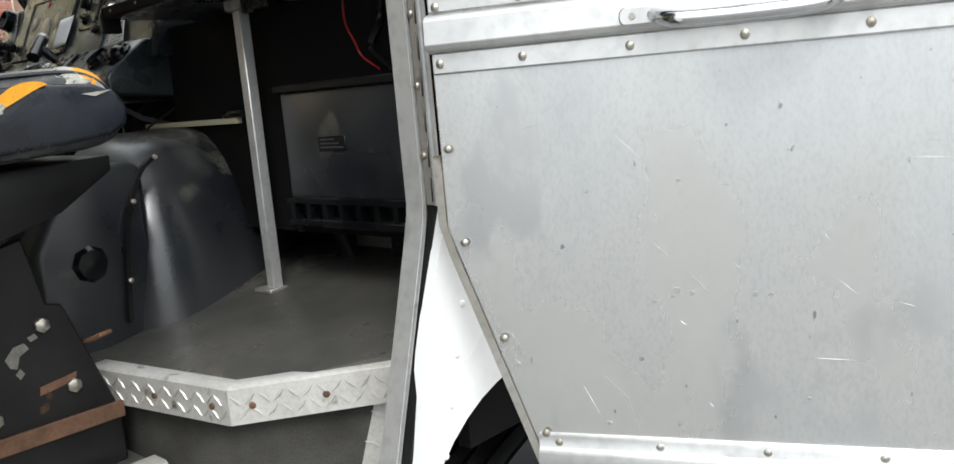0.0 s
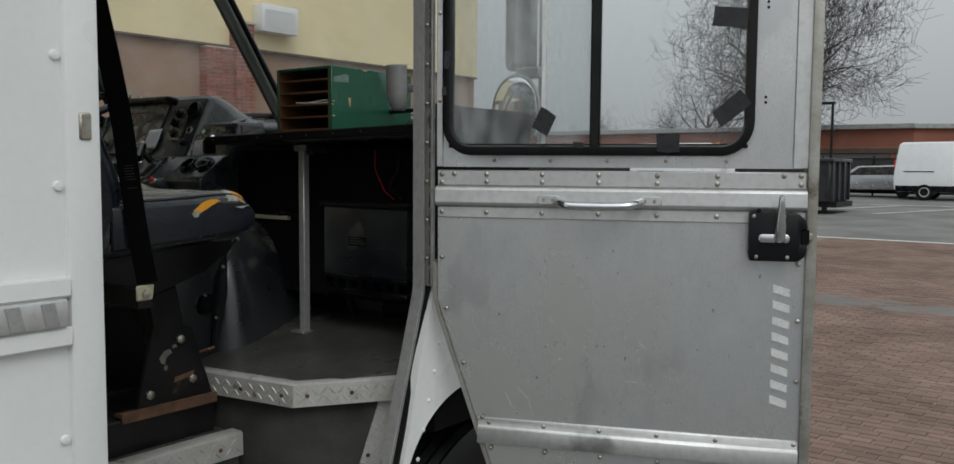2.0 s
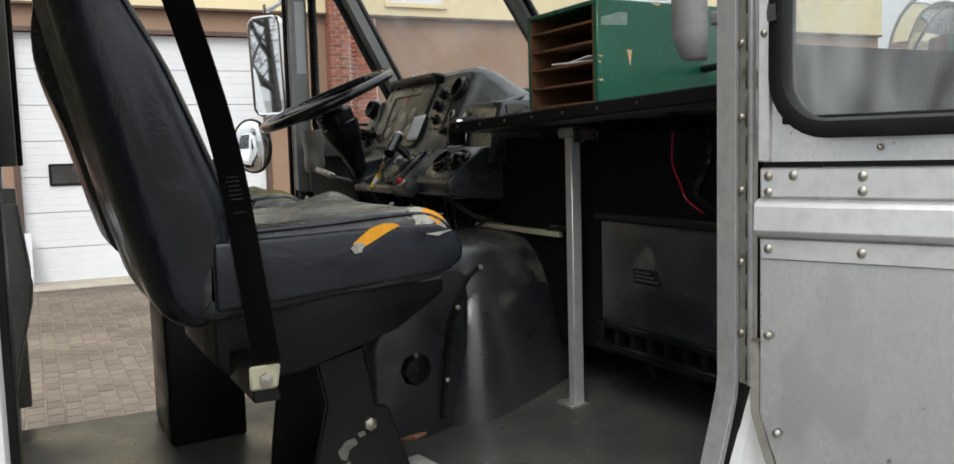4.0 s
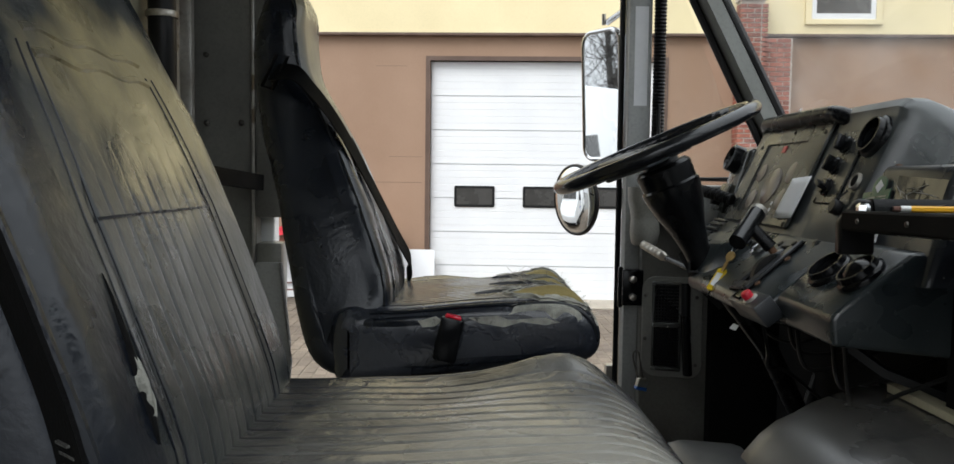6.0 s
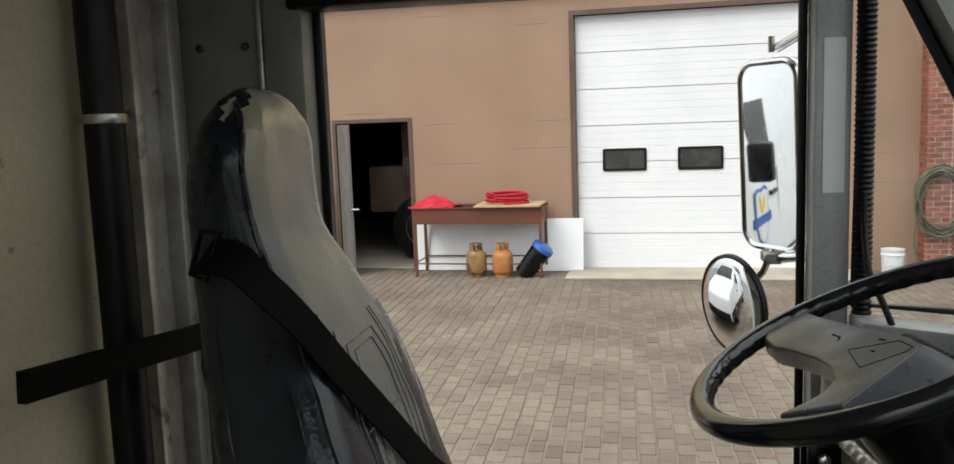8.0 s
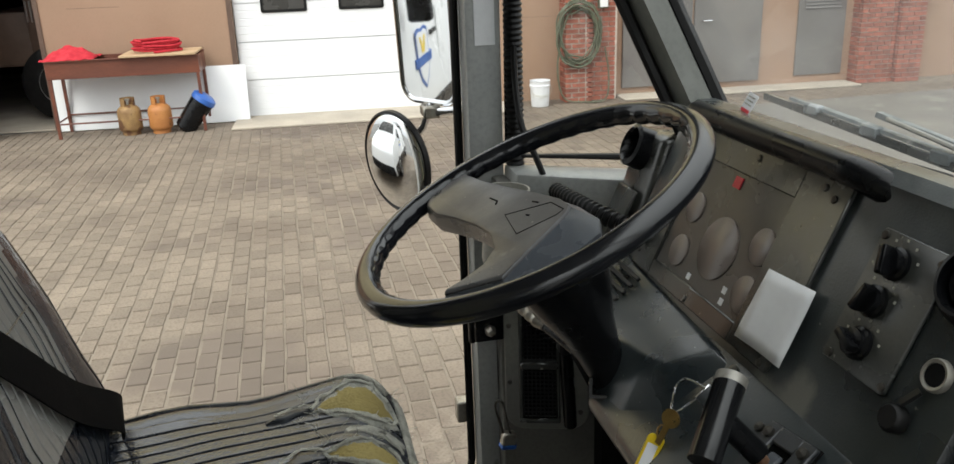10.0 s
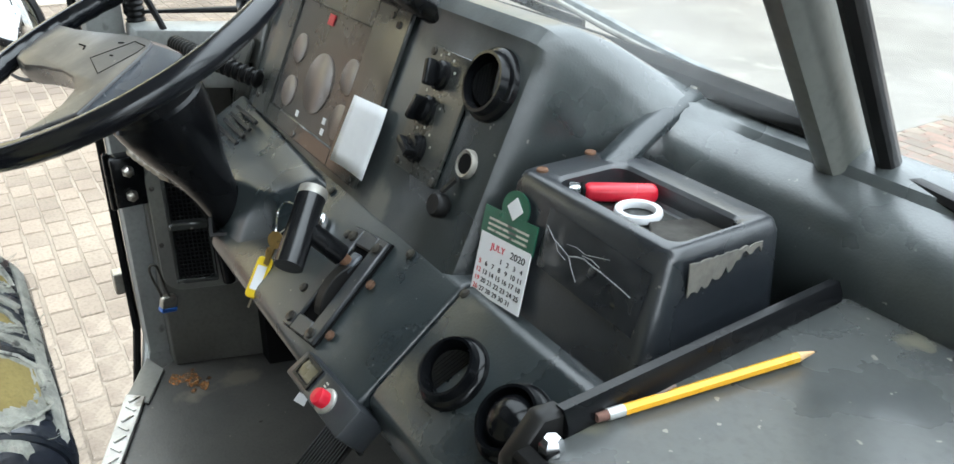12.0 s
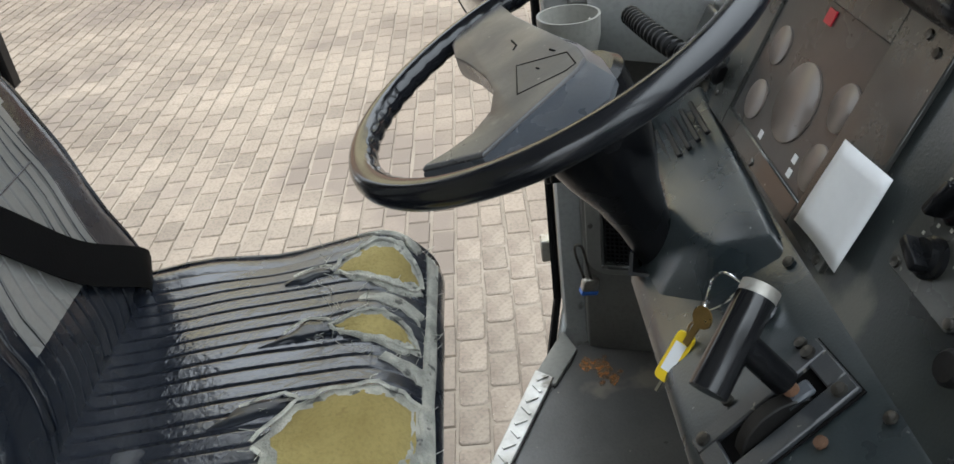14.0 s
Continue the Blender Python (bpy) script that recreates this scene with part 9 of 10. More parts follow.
# upper window and its surround, wall unit
uw = part("window", join(box((WX + 0.10, 6.10, 4.36), (WX + 0.15, 7.26, 4.44), 0.006, 1), box((WX + 0.10, 6.10, 4.44), (WX + 0.14, 6.20, 6.0), 0.006, 1), box((WX + 0.10, 7.16, 4.44), (WX + 0.14, 7.26, 6.0), 0.006, 1), box((WX + 0.10, 6.10, 5.92), (WX + 0.14, 7.26, 6.02), 0.006, 1)), "stucco", bld, "cream window surround")
part("window_frame", join(box((WX + 0.10, 6.20, 4.44), (WX + 0.13, 6.27, 5.92)), box((WX + 0.10, 7.09, 4.44), (WX + 0.13, 7.16, 5.92)), box((WX + 0.10, 6.27, 4.44), (WX + 0.13, 7.09, 4.53)), box((WX + 0.10, 6.27, 5.16), (WX + 0.128, 7.09, 5.22))), "door_white", uw, "white sash frame")
part("pane", box((WX + 0.101, 6.27, 4.53), (WX + 0.11, 7.09, 5.92)), "gauge_plate", uw, "dark window pane")
ac = part("wall_unit", box((WX + 0.10, 11.0, 4.55), (WX + 0.42, 11.9, 5.1), 0.02, 2), "door_white", bld, "white wall-mounted unit")
part("grille", join(*[box((WX + 0.42, 11.08, 4.62 + 0.05 * k), (WX + 0.43, 11.82, 4.64 + 0.05 * k)) for k in range(8)]), "reflector", ac)
part("ledge", box((WX, -9, BAND - 0.045), (WX + 0.125, 18, BAND), 0.008, 1), "brown_trim", bld, "dark drip edge under the stucco")
# steel doors between the piers
for y0, y1 in ((6.05, 7.15), (7.19, 8.29)):
    sd = part("steel_door", box((WX + 0.005, y0, 0.12), (WX + 0.05, y1, 2.30), 0.005, 1), "grey_door", bld, "grey steel door")
    part("handle", tube([(WX + 0.05, y0 + 0.12, 1.08), (WX + 0.10, y0 + 0.12, 1.08), (WX + 0.10, y0 + 0.26, 1.08)], 0.012, 8), "chrome", sd)
    part("pane", box((WX + 0.048, y0 + 0.35, 1.50), (WX + 0.053, y0 + 0.75, 2.05)), "gauge_plate", sd, "dark door pane")
lvp = part("louvre", box((WX + 0.002, 8.9, 0.15), (WX + 0.03, 9.7, 2.1), 0.004, 1), "grey_door", bld, "grey louvred panel")
for k in range(9):
    part("slat", prism([(WX + 0.03, 1.20 + 0.05 * k), (WX + 0.055, 1.185 + 0.05 * k), (WX + 0.03, 1.225 + 0.05 * k)], "y", 9.0, 9.6), "grey_door", lvp)
part("step", box((WX, 5.95, 0), (WX + 0.5, 9.8, 0.03), 0.01, 1), "concrete", bld, "low concrete step")
# coiled hose on the pier, with its small box
hs = thing("hose_coil", (WX + 0.5, 5.2, 1.0), "faded green garden hose coiled on the brick pier", "hose")
rnd = random.Random(4)
pts = []
for k in range(200):
    a = k * 0.26
    r = 0.36 + 0.05 * math.sin(k * 0.11) + 0.02 * rnd.uniform(-1, 1)
    pts.append((WX + 0.40 + 0.05 * math.sin(k * 0.07), 5.26 + r * 0.82 * math.sin(a), 1.02 + r * 1.15 * math.cos(a) - 0.05 * math.sin(k * 0.05)))
part("coil", tube(smooth_line(pts, 2), 0.013, 7, up=(1, 0, 0)), "hose_green", hs)
part("tail", tube(smooth_line([(WX + 0.42, 4.98, 0.9), (WX + 0.43, 4.93, 0.5), (WX + 0.46, 5.02, 0.10), (WX + 0.50, 5.3, 0.03), (WX + 0.48, 5.65, 0.05), (WX + 0.42, 5.72, 0.4), (WX + 0.40, 5.66, 0.8)]), 0.013, 7), "hose_green", hs)
eb = thing("outlet_box", (WX + 0.36, 5.55, 1.4), "small grey-green outlet box on the brick pier", "outlet box")
part("box", box((WX + 0.33, 5.56, 1.36), (WX + 0.42, 5.70, 1.56), 0.008, 2), "hose_green", eb)
part("cover", box((WX + 0.42, 5.57, 1.38), (WX + 0.44, 5.69, 1.54), 0.006, 1), "reflector", eb, "pale flap cover")
part("pipe", tube([(WX + 0.35, 5.63, 1.56), (WX + 0.35, 5.63, 1.9)], 0.012, 8), "grey_door", eb)
bk = thing("bucket", (WX + 0.45, 4.62, 0.0), "white plastic bucket standing by the wall", "bucket")
BKM = pose(WX + 0.45, 4.66, 0.0)
part("pail", lathe([(0.0, 0.0), (0.125, 0.0), (0.13, 0.01), (0.145, 0.30), (0.155, 0.30), (0.155, 0.315), (0.147, 0.32), (0.149, 0.37), (0.155, 0.38), (0.142, 0.38), (0.125, 0.012), (0.0, 0.011)], 32, BKM), "door_white", bk, "white plastic pail")
part("label", lathe([(0.1372, 0.12), (0.1405, 0.19), (0.1402, 0.19), (0.1368, 0.12)], 32, BKM), "reflector", bk, "pale printed band")
part("handle", tube(smooth_line([(WX + 0.45, 4.50, 0.31), (WX + 0.58, 4.53, 0.20), (WX + 0.62, 4.66, 0.16), (WX + 0.58, 4.79, 0.20), (WX + 0.45, 4.82, 0.31)]), 0.004, 6), "zinc", bk)
# steel table
tb = thing("table", (WX + 0.5, -1.1, 0), "dark brown open-topped steel trough table", "table")
TX0, TX1, TY0, TY1 = WX + 0.14, WX + 0.72, -2.06, -0.10
part("tray", join(box((TX0, TY0, 0.80), (TX0 + 0.02, TY1, 1.03)), box((TX1 - 0.02, TY0, 0.80), (TX1, TY1, 1.03), 0.003, 1), box((TX0 + 0.02, TY0, 0.80), (TX1 - 0.02, TY0 + 0.02, 1.03)), box((TX0 + 0.02, TY1 - 0.02, 0.80), (TX1 - 0.02, TY1, 1.03)), box((TX0 + 0.02, TY0 + 0.02, 0.80), (TX1 - 0.02, TY1 - 0.02, 0.82)),
                  box((TX1 - 0.02, TY0 - 0.01, 1.03), (TX1 + 0.03, TY1 + 0.01, 1.045), 0.002, 1), box((TX0 - 0.02, TY0 - 0.01, 1.03), (TX0 + 0.02, TY1 + 0.01, 1.045), 0.002, 1)), "table_wood", tb, "brown trough tray")
for x in (TX0 + 0.02, TX1 - 0.03):
    for y in (TY0 + 0.03, TY1 - 0.03):
        part("leg", box((x - 0.02, y - 0.02, 0.0), (x + 0.025, y + 0.02, 0.80), 0.003, 1), "table_wood", tb)
part("rail", tube([(TX1 - 0.03, TY0 + 0.03, 0.20), (TX1 - 0.03, TY1 - 0.03, 0.20)], 0.012, 8), "table_wood", tb)
part("rail", tube([(TX0 + 0.02, TY0 + 0.03, 0.24), (TX0 + 0.02, TY1 - 0.03, 0.24)], 0.012, 8), "table_wood", tb)
for y in (TY0 + 0.03, TY1 - 0.03):
    part("rail", tube([(TX0 + 0.02, y, 0.22), (TX1 - 0.03, y, 0.22)], 0.012, 8), "table_wood", tb)
# cloth, board and red hose on the table
cl_bm = bmesh.new()
gn = 26
gv = []
for i in range(gn):
    row = []
    for j in range(gn):
        u, v = i / (gn - 1) - 0.5, j / (gn - 1) - 0.5
        d = max(0.0, 1 - 2.2 * math.hypot(u, v * 0.9))
        z = 1.05 + 0.17 * d ** 0.7 + 0.035 * noise.noise(Vector((u * 6, v * 6, 2))) + 0.02 * noise.noise(Vector((u * 15, v * 15, 5)))
        row.append(cl_bm.verts.new((WX + 0.46 + u * 0.58, -1.78 + v * 0.66, max(z, 1.047))))
    gv.append(row)
for i in range(gn - 1):
    for j in range(gn - 1):
        cl_bm.faces.new((gv[i][j], gv[i][j + 1], gv[i + 1][j + 1], gv[i + 1][j]))
ex = bmesh.ops.extrude_face_region(cl_bm, geom=cl_bm.faces[:])
for v in [g for g in ex["geom"] if isinstance(g, bmesh.types.BMVert)]:
    v.co.z -= 0.006
bmesh.ops.recalc_face_normals(cl_bm, faces=cl_bm.faces[:])
solid("cloth", cl_bm, "red_cloth", "crumpled red cloth bag on the brown table", "cloth", angle=80)
solid("board", box((WX + 0.10, -1.10, 1.047), (WX + 0.80, -0.12, 1.075), 0.004, 1), "ply", "pale plywood board lying on the table", "board")
pts = []
for k in range(150):
    a = k * 0.25
    r = 0.30 - 0.05 * (k % 37) / 37
    pts.append((WX + 0.45 + r * 0.85 * math.cos(a), -0.66 + r * 1.1 * math.sin(a), 1.092 + 0.0010 * k + 0.006 * math.sin(k * 0.7)))
solid("red_hose", tube(smooth_line(pts, 2), 0.016, 7), "red_cloth", "red rubber hose coiled on the board", "hose")
# gas bottles
for y, mt, lb in ((-1.12, "tank_rust", "rust-streaked yellow gas bottle under the table"), (-0.72, "tank_orange", "orange gas bottle with rust marks under the table")):
    gb = thing("gas_bottle", (WX + 0.62, y, 0), lb, "gas bottle", "gas bottles under the table")
    T = pose(WX + 0.62, y, 0)
    part("foot_ring", lathe([(0.115, 0.0), (0.118, 0.0), (0.118, 0.05), (0.112, 0.05)], 28, T), mt, gb)
    part("tank", lathe([(0.0, 0.03), (0.11, 0.035), (0.148, 0.07), (0.155, 0.10), (0.155, 0.30), (0.145, 0.35), (0.11, 0.385), (0.05, 0.405), (0.0, 0.405)], 32, T), mt, gb)
    col_bm = bmesh.new()
    cv = [[col_bm.verts.new((WX + 0.62 + r * math.cos(radians(a)), y + r * math.sin(radians(a)), z)) for r, z in ((0.096, 0.37), (0.096, 0.50), (0.090, 0.50), (0.090, 0.37))] for a in range(60, 360, 12)]
    for a, b in zip(cv, cv[1:]):
        for j in range(4):
            col_bm.faces.new((a[j], a[(j + 1) % 4], b[(j + 1) % 4], b[j]))
    col_bm.faces.new(cv[0]), col_bm.faces.new(cv[-1][::-1])
    bmesh.ops.recalc_face_normals(col_bm, faces=col_bm.faces[:])
    part("collar", col_bm, mt, gb)
    part("valve", join(lathe([(0.018, 0.40), (0.018, 0.46), (0.03, 0.465), (0.03, 0.485), (0.0, 0.487)], 14, T)), "alu_dirty", gb, "brassy valve")
# tilted cylinder with a blue top, white boards and plank
cyl = thing("spreader", (WX + 0.5, -0.3, 0), "black drum with a blue lid leaning by the table leg", "spreader")
CT = pose(WX + 0.62, -0.42, 0.03, -38, 0, 0)
part("drum", lathe([(0.0, 0), (0.12, 0.0), (0.14, 0.02), (0.16, 0.46), (0.15, 0.47), (0.0, 0.46)], 24, CT), "black", cyl)
part("lid", lathe([(0.165, 0.46), (0.172, 0.47), (0.165, 0.53), (0.12, 0.56), (0.0, 0.57)], 24, CT), "blue", cyl, "blue lid")
part("foot", lathe([(0.0, -0.02), (0.06, -0.02), (0.06, 0.02), (0.0, 0.02)], 14, pose(WX + 0.62, -0.40, 0.012)), "black", cyl)
wb = thing("white_board", (WX + 0.2, -1, 0), "large white panel leaning on the wall behind the table", "panel")
part("sheet", prism([(WX + 0.02, 0.80), (WX + 0.045, 0.81), (WX + 0.16, 0.012), (WX + 0.13, 0.0)], "y", -2.20, -0.75), "door_white", wb)
part("sheet", prism([(WX + 0.045, 0.79), (WX + 0.07, 0.80), (WX + 0.20, 0.012), (WX + 0.17, 0.0)], "y", -0.95, 0.43), "door_white", wb)
solid("plank", prism([(WX + 0.01, 1.42), (WX + 0.04, 1.42), (WX + 0.22, 0.0), (WX + 0.19, 0.0)], "y", -4.02, -3.62, 0.003, 1), "plank_grey", "weathered grey plank leaning beside the side door", "plank")
# machine just inside the side door
mc = thing("fire_engine", (WX - 1.5, -2.3, 0), "dark red vehicle with a large wheel inside the garage", "vehicle")
part("body", join(box((WX - 3.4, -2.75, 1.0), (WX - 1.0, 0.2, 2.6), 0.05, 2), box((WX - 3.4, -3.4, 0.8), (WX - 1.1, -2.7, 1.6), 0.05, 2)), "brown_trim", mc, "dark red body")
part("grille", join(*[box((WX - 1.0, -2.72 + 0.06 * k, 1.45), (WX - 0.97, -2.69 + 0.06 * k, 1.75)) for k in range(6)]), "chrome", mc)
WT = pose(WX - 0.95, -2.35, 0.56, 0, 90, 0)
tyre = part("wheel", lathe([(0.30, -0.14), (0.50, -0.15), (0.555, -0.11), (0.56, 0.11), (0.50, 0.15), (0.30, 0.14)], 40, WT), "rubber", mc, "large black tyre")
part("rim", lathe([(0.0, 0.05), (0.10, 0.06), (0.12, 0.02), (0.26, 0.05), (0.31, 0.15), (0.31, -0.1), (0.0, -0.1)], 36, WT), "alu", tyre, "grey steel rim")
solid("floor_garage", box((W0 - 6.8, -8.8, 0.0), (WX - 0.02, 17.8, 0.02)), "concrete", "concrete garage floor", "floor", kind="structure")
XF.clear()

# ---- car park and what stands beyond it ----


def cargo_van(name, m, label, shield=False, group="white vans"):
    """A high-roofed van, nose towards local +x, on local z = 0; about 6 m long."""
    v = thing(name, m.translation, label, "van", group)
    side = [(-2.95, 0.45), (-3.0, 0.9), (-2.93, 1.6), (-2.82, 2.40), (-2.70, 2.50), (0.6, 2.52), (1.0, 2.42), (1.55, 1.75), (1.75, 1.45), (2.75, 1.15), (2.95, 0.95), (3.0, 0.55), (2.9, 0.35), (-2.85, 0.35)]
    body = prism(side, "y", -1.0, 1.0, 0.05, 3)
    for q in body.verts:
        f = max(0.0, q.co.z - 1.25) * 0.10
        q.co.y *= 1 - f
    b = part("body", moved(body, m), "van_white", v, "white painted body")
    for s in (-1, 1):
        part("sill_panel", moved(box((-2.9, s * 1.004 - 0.006, 0.36), (2.9, s * 1.004 + 0.006, 0.62), 0.004, 1), m), "black", b, "black lower side moulding")
        w = [(0.45, 1.42), (0.45, 2.02), (1.02, 2.02), (1.42, 1.55), (1.42, 1.42)]
        g = prism(w, "y", s * 0.972 - 0.006, s * 0.972 + 0.006)
        for q in g.verts:
            q.co.y -= s * (q.co.z - 1.42) * 0.09
        part("side_window", moved(g, m), "gauge_plate", b, "dark cab window")
        part("door_line", moved(box((0.36, s * 0.992 - 0.004, 0.62), (0.375, s * 0.992 + 0.004, 1.40)), m), "grey_paint", b)
        part("rail", moved(box((-2.6, s * 0.998 - 0.006, 1.22), (-1.4, s * 0.998 + 0.006, 1.255)), m), "black", b, "black sliding door rail")
        part("door_handle", moved(box((0.45, s * 1.0 - 0.012, 1.18), (0.65, s * 1.0 + 0.012, 1.22), 0.005, 1), m), "black", b)
        part("mirror", moved(box((1.30, s * 1.13 - 0.10, 1.40), (1.42, s * 1.13 + 0.10, 1.72), 0.03, 2), m), "black", b)
        part("lamp", moved(box((-2.99, s * 0.86 - 0.07, 1.0), (-2.93, s * 0.86 + 0.07, 1.75), 0.02, 1), m), "red", b)
        for x in (-1.75, 1.85):
            wm = m @ pose(x, s * 0.90, 0.35, 90, 0, 0)
            t = part("wheel", lathe([(0.20, -0.11), (0.32, -0.11), (0.35, -0.08), (0.35, 0.08), (0.32, 0.11), (0.20, 0.11)], 28, wm), "rubber", v)
            part("rim", lathe([(0.0, -0.08), (0.20, -0.115), (0.215, -0.10), (0.215, 0.10), (0.20, 0.115), (0.0, 0.08)], 24, wm), "alu", t, "steel wheel")
        if shield:
            q = [(p[0] + 0.95, p[1] + 1.05) for p in ((-0.20, 0.22), (-0.1, 0.25), (0, 0.23), (0.1, 0.25), (0.20, 0.22), (0.20, -0.05), (0.12, -0.20), (0.0, -0.28), (-0.12, -0.20), (-0.20, -0.05))]
            part("emblem", moved(prism(q, "y", s * 1.0 - 0.003, s * 1.0 + 0.003), m), "blue", b, "dark blue shield emblem")
            q = [((p[0] - 0.95) * 0.88 + 0.95, (p[1] - 1.05) * 0.88 + 1.05) for p in q]
            part("emblem", moved(prism(q, "y", s * 1.0 - 0.006, s * 1.0 + 0.006), m), "door_white", b, "white shield field")
            part("emblem_bar", moved(box((0.69, s * 1.0 - 0.009, 0.98), (1.21, s * 1.0 + 0.009, 1.06)), m), "blue", b)
            part("emblem_mark", moved(prism([(0.85, 1.22), (0.90, 1.22), (0.95, 1.12), (1.0, 1.22), (1.05, 1.22), (0.99, 1.08), (0.91, 1.08)], "y", s * 1.0 - 0.009, s * 1.0 + 0.009), m), "yellow", b)
    ws = prism([(1.07, 2.36), (1.60, 1.76), (1.72, 1.50), (1.74, 1.51), (1.63, 1.78), (1.10, 2.38)], "y", -0.80, 0.80)
    part("windscreen", moved(ws, m), "gauge_plate", b, "dark windscreen")
    for k in range(3):
        part("marker_lamp", moved(box((0.75, -0.2 + 0.2 * k - 0.04, 2.50), (0.85, -0.2 + 0.2 * k + 0.04, 2.545), 0.01, 1), m), "amber", b)
    part("bumper", moved(box((2.85, -0.95, 0.38), (3.05, 0.95, 0.62), 0.04, 2), m), "black", b)
    return v


GZ_ = ground_z
cargo_van("cargo_van", pose(-2.55, 41.6, GZ_(0, 40.6) + 0.0), "white high-roofed cargo van parked by the fence", True)
cargo_van("cargo_van", pose(-3.62, -5.4, -0.12, 0, 0, 91), "white cargo van with a shield emblem beside the truck", True)
cargo_van("cargo_van", pose(-13.0, 37.0, GZ_(0, 37), 0, 0, 12), "white cargo van parked across the car park")
# white lines
for i, (x0, x1, y0, y1) in enumerate(((-30, 14, 21.55, 21.75), (-30, 14, 36.4, 36.6))):
    solid("road_line", join(prism([(x0, y0), (x1, y0 - 0.2), (x1, y1 - 0.2), (x0, y1)], "z", GZ_(0, y0) - 0.004, GZ_(0, y0) + 0.0)), "line", "white painted line across the paving", "road line", kind="structure")
for k in range(7):
    x = -12.5 + k * 2.75
    bm = loft([[(x, 31.0, GZ_(0, 31) - 0.006), (x + 0.12, 31.0, GZ_(0, 31) - 0.006), (x + 0.12, 31.0, GZ_(0, 31) - 0.010), (x, 31.0, GZ_(0, 31) - 0.010)], [(x + 2.6, 36.2, GZ_(0, 36.2) - 0.006), (x + 2.72, 36.2, GZ_(0, 36.2) - 0.006), (x + 2.72, 36.2, GZ_(0, 36.2) - 0.01), (x + 2.6, 36.2, GZ_(0, 36.2) - 0.01)]])
    solid("road_line", bm, "line", "white painted parking bay line", "road line", kind="structure")
# black trailer-mounted container
dz = GZ_(0, 30)
dp = thing("container", (-6.6, 30.3, dz), "black ribbed steel container on a low trailer", "container")
part("body", join(box((-8.6, 29.7, dz + 0.40), (-5.3, 32.0, dz + 1.80), 0.03, 1)), "bin_black", dp)
for k in range(9):
    part("rib", box((-8.55 + 0.395 * k, 29.62, dz + 0.42), (-8.48 + 0.395 * k, 29.70, dz + 1.78), 0.01, 1), "bin_black", dp)
for k in range(4):
    part("rib", box((-5.30, 29.75 + 0.72 * k, dz + 0.42), (-5.22, 29.83 + 0.72 * k, dz + 1.78), 0.01, 1), "bin_black", dp)
part("rim", join(box((-8.66, 29.58, dz + 1.76), (-5.18, 29.74, dz + 1.88), 0.02, 1), box((-5.34, 29.74, dz + 1.76), (-5.18, 32.05, dz + 1.88), 0.02, 1)), "bin_black", dp)
part("chassis", join(box((-8.7, 29.8, dz + 0.22), (-5.1, 31.9, dz + 0.40)), box((-5.6, 29.85, dz), (-5.45, 30.0, dz + 0.3)), box((-8.5, 29.85, dz), (-8.35, 30.0, dz + 0.3))), "steel", dp)
part("notice", box((-6.05, 29.60, dz + 0.95), (-5.85, 29.622, dz + 1.12)), "paper", dp, "small white notice")
# fence with a dark screen
fz = GZ_(0, 44)
fn = thing("fence", (-9, 44, fz), "dark screened chain fence on black posts", "fence")
part("screen", box((-40, 44.0, fz + 0.10), (14, 44.02, fz + 1.75)), "screen", fn, "dark woven screen")
part("rail", tube([(-40, 43.98, fz + 1.78), (14, 43.98, fz + 1.78)], 0.03, 6), "steel", fn)
for k in range(24):
    part("post", tube([(-40 + 2.35 * k, 43.96, fz - 0.05), (-40 + 2.35 * k, 43.96, fz + 1.9)], 0.045, 6), "steel", fn)
# silver car in front of the screen
sz = GZ_(0, 43)
su = thing("car", (-7.0, 42.9, sz), "silver sport utility car parked at the fence", "car")
SP = [(-2.2, 0.35), (-2.25, 0.85), (-2.0, 1.02), (-1.25, 1.12), (-0.55, 1.62), (1.35, 1.68), (2.05, 1.15), (2.2, 0.95), (2.2, 0.4)]
part("body", prism([(x - 6.85, z * 0.88 + sz) for x, z in SP], "y", 42.2, 43.8, 0.06, 2), "silver", su)
part("side_window", prism([(x - 6.85, z * 0.88 + sz) for x, z in ((-0.95, 1.14), (-0.45, 1.55), (1.25, 1.60), (1.75, 1.18))], "y", 42.185, 42.205), "gauge_plate", su)
for x in (-8.25, -5.45):
    part("wheel", lathe([(0.0, -0.1), (0.30, -0.1), (0.32, 0.0), (0.30, 0.1), (0.0, 0.1)], 24, pose(x, 42.25, sz + 0.32, 90)), "rubber", su)
# low brick school-like building
bz = GZ_(0, 56)
sb = thing("brick_building", (-10, 60, bz), "long low red brick building with a taller block", "building")
part("wall", box((-60, 55.0, bz), (-7.4, 66, 4.20)), "far_brick", sb, "red brick wall")
part("wall", prism([(-7.4, 55.0), (4.0, 62.0), (4.0, 70.0), (-7.4, 66)], "z", bz, 4.20), "far_brick", sb, "red brick wall")
part("roof", box((-60.3, 54.7, 4.20), (-7.3, 66, 4.50), 0.02, 1), "grey_paint", sb, "dark flat roof edge")
part("roof", prism([(-7.45, 54.7), (4.2, 61.8), (4.2, 70.2), (-7.45, 66)], "z", 4.20, 4.46), "grey_paint", sb)
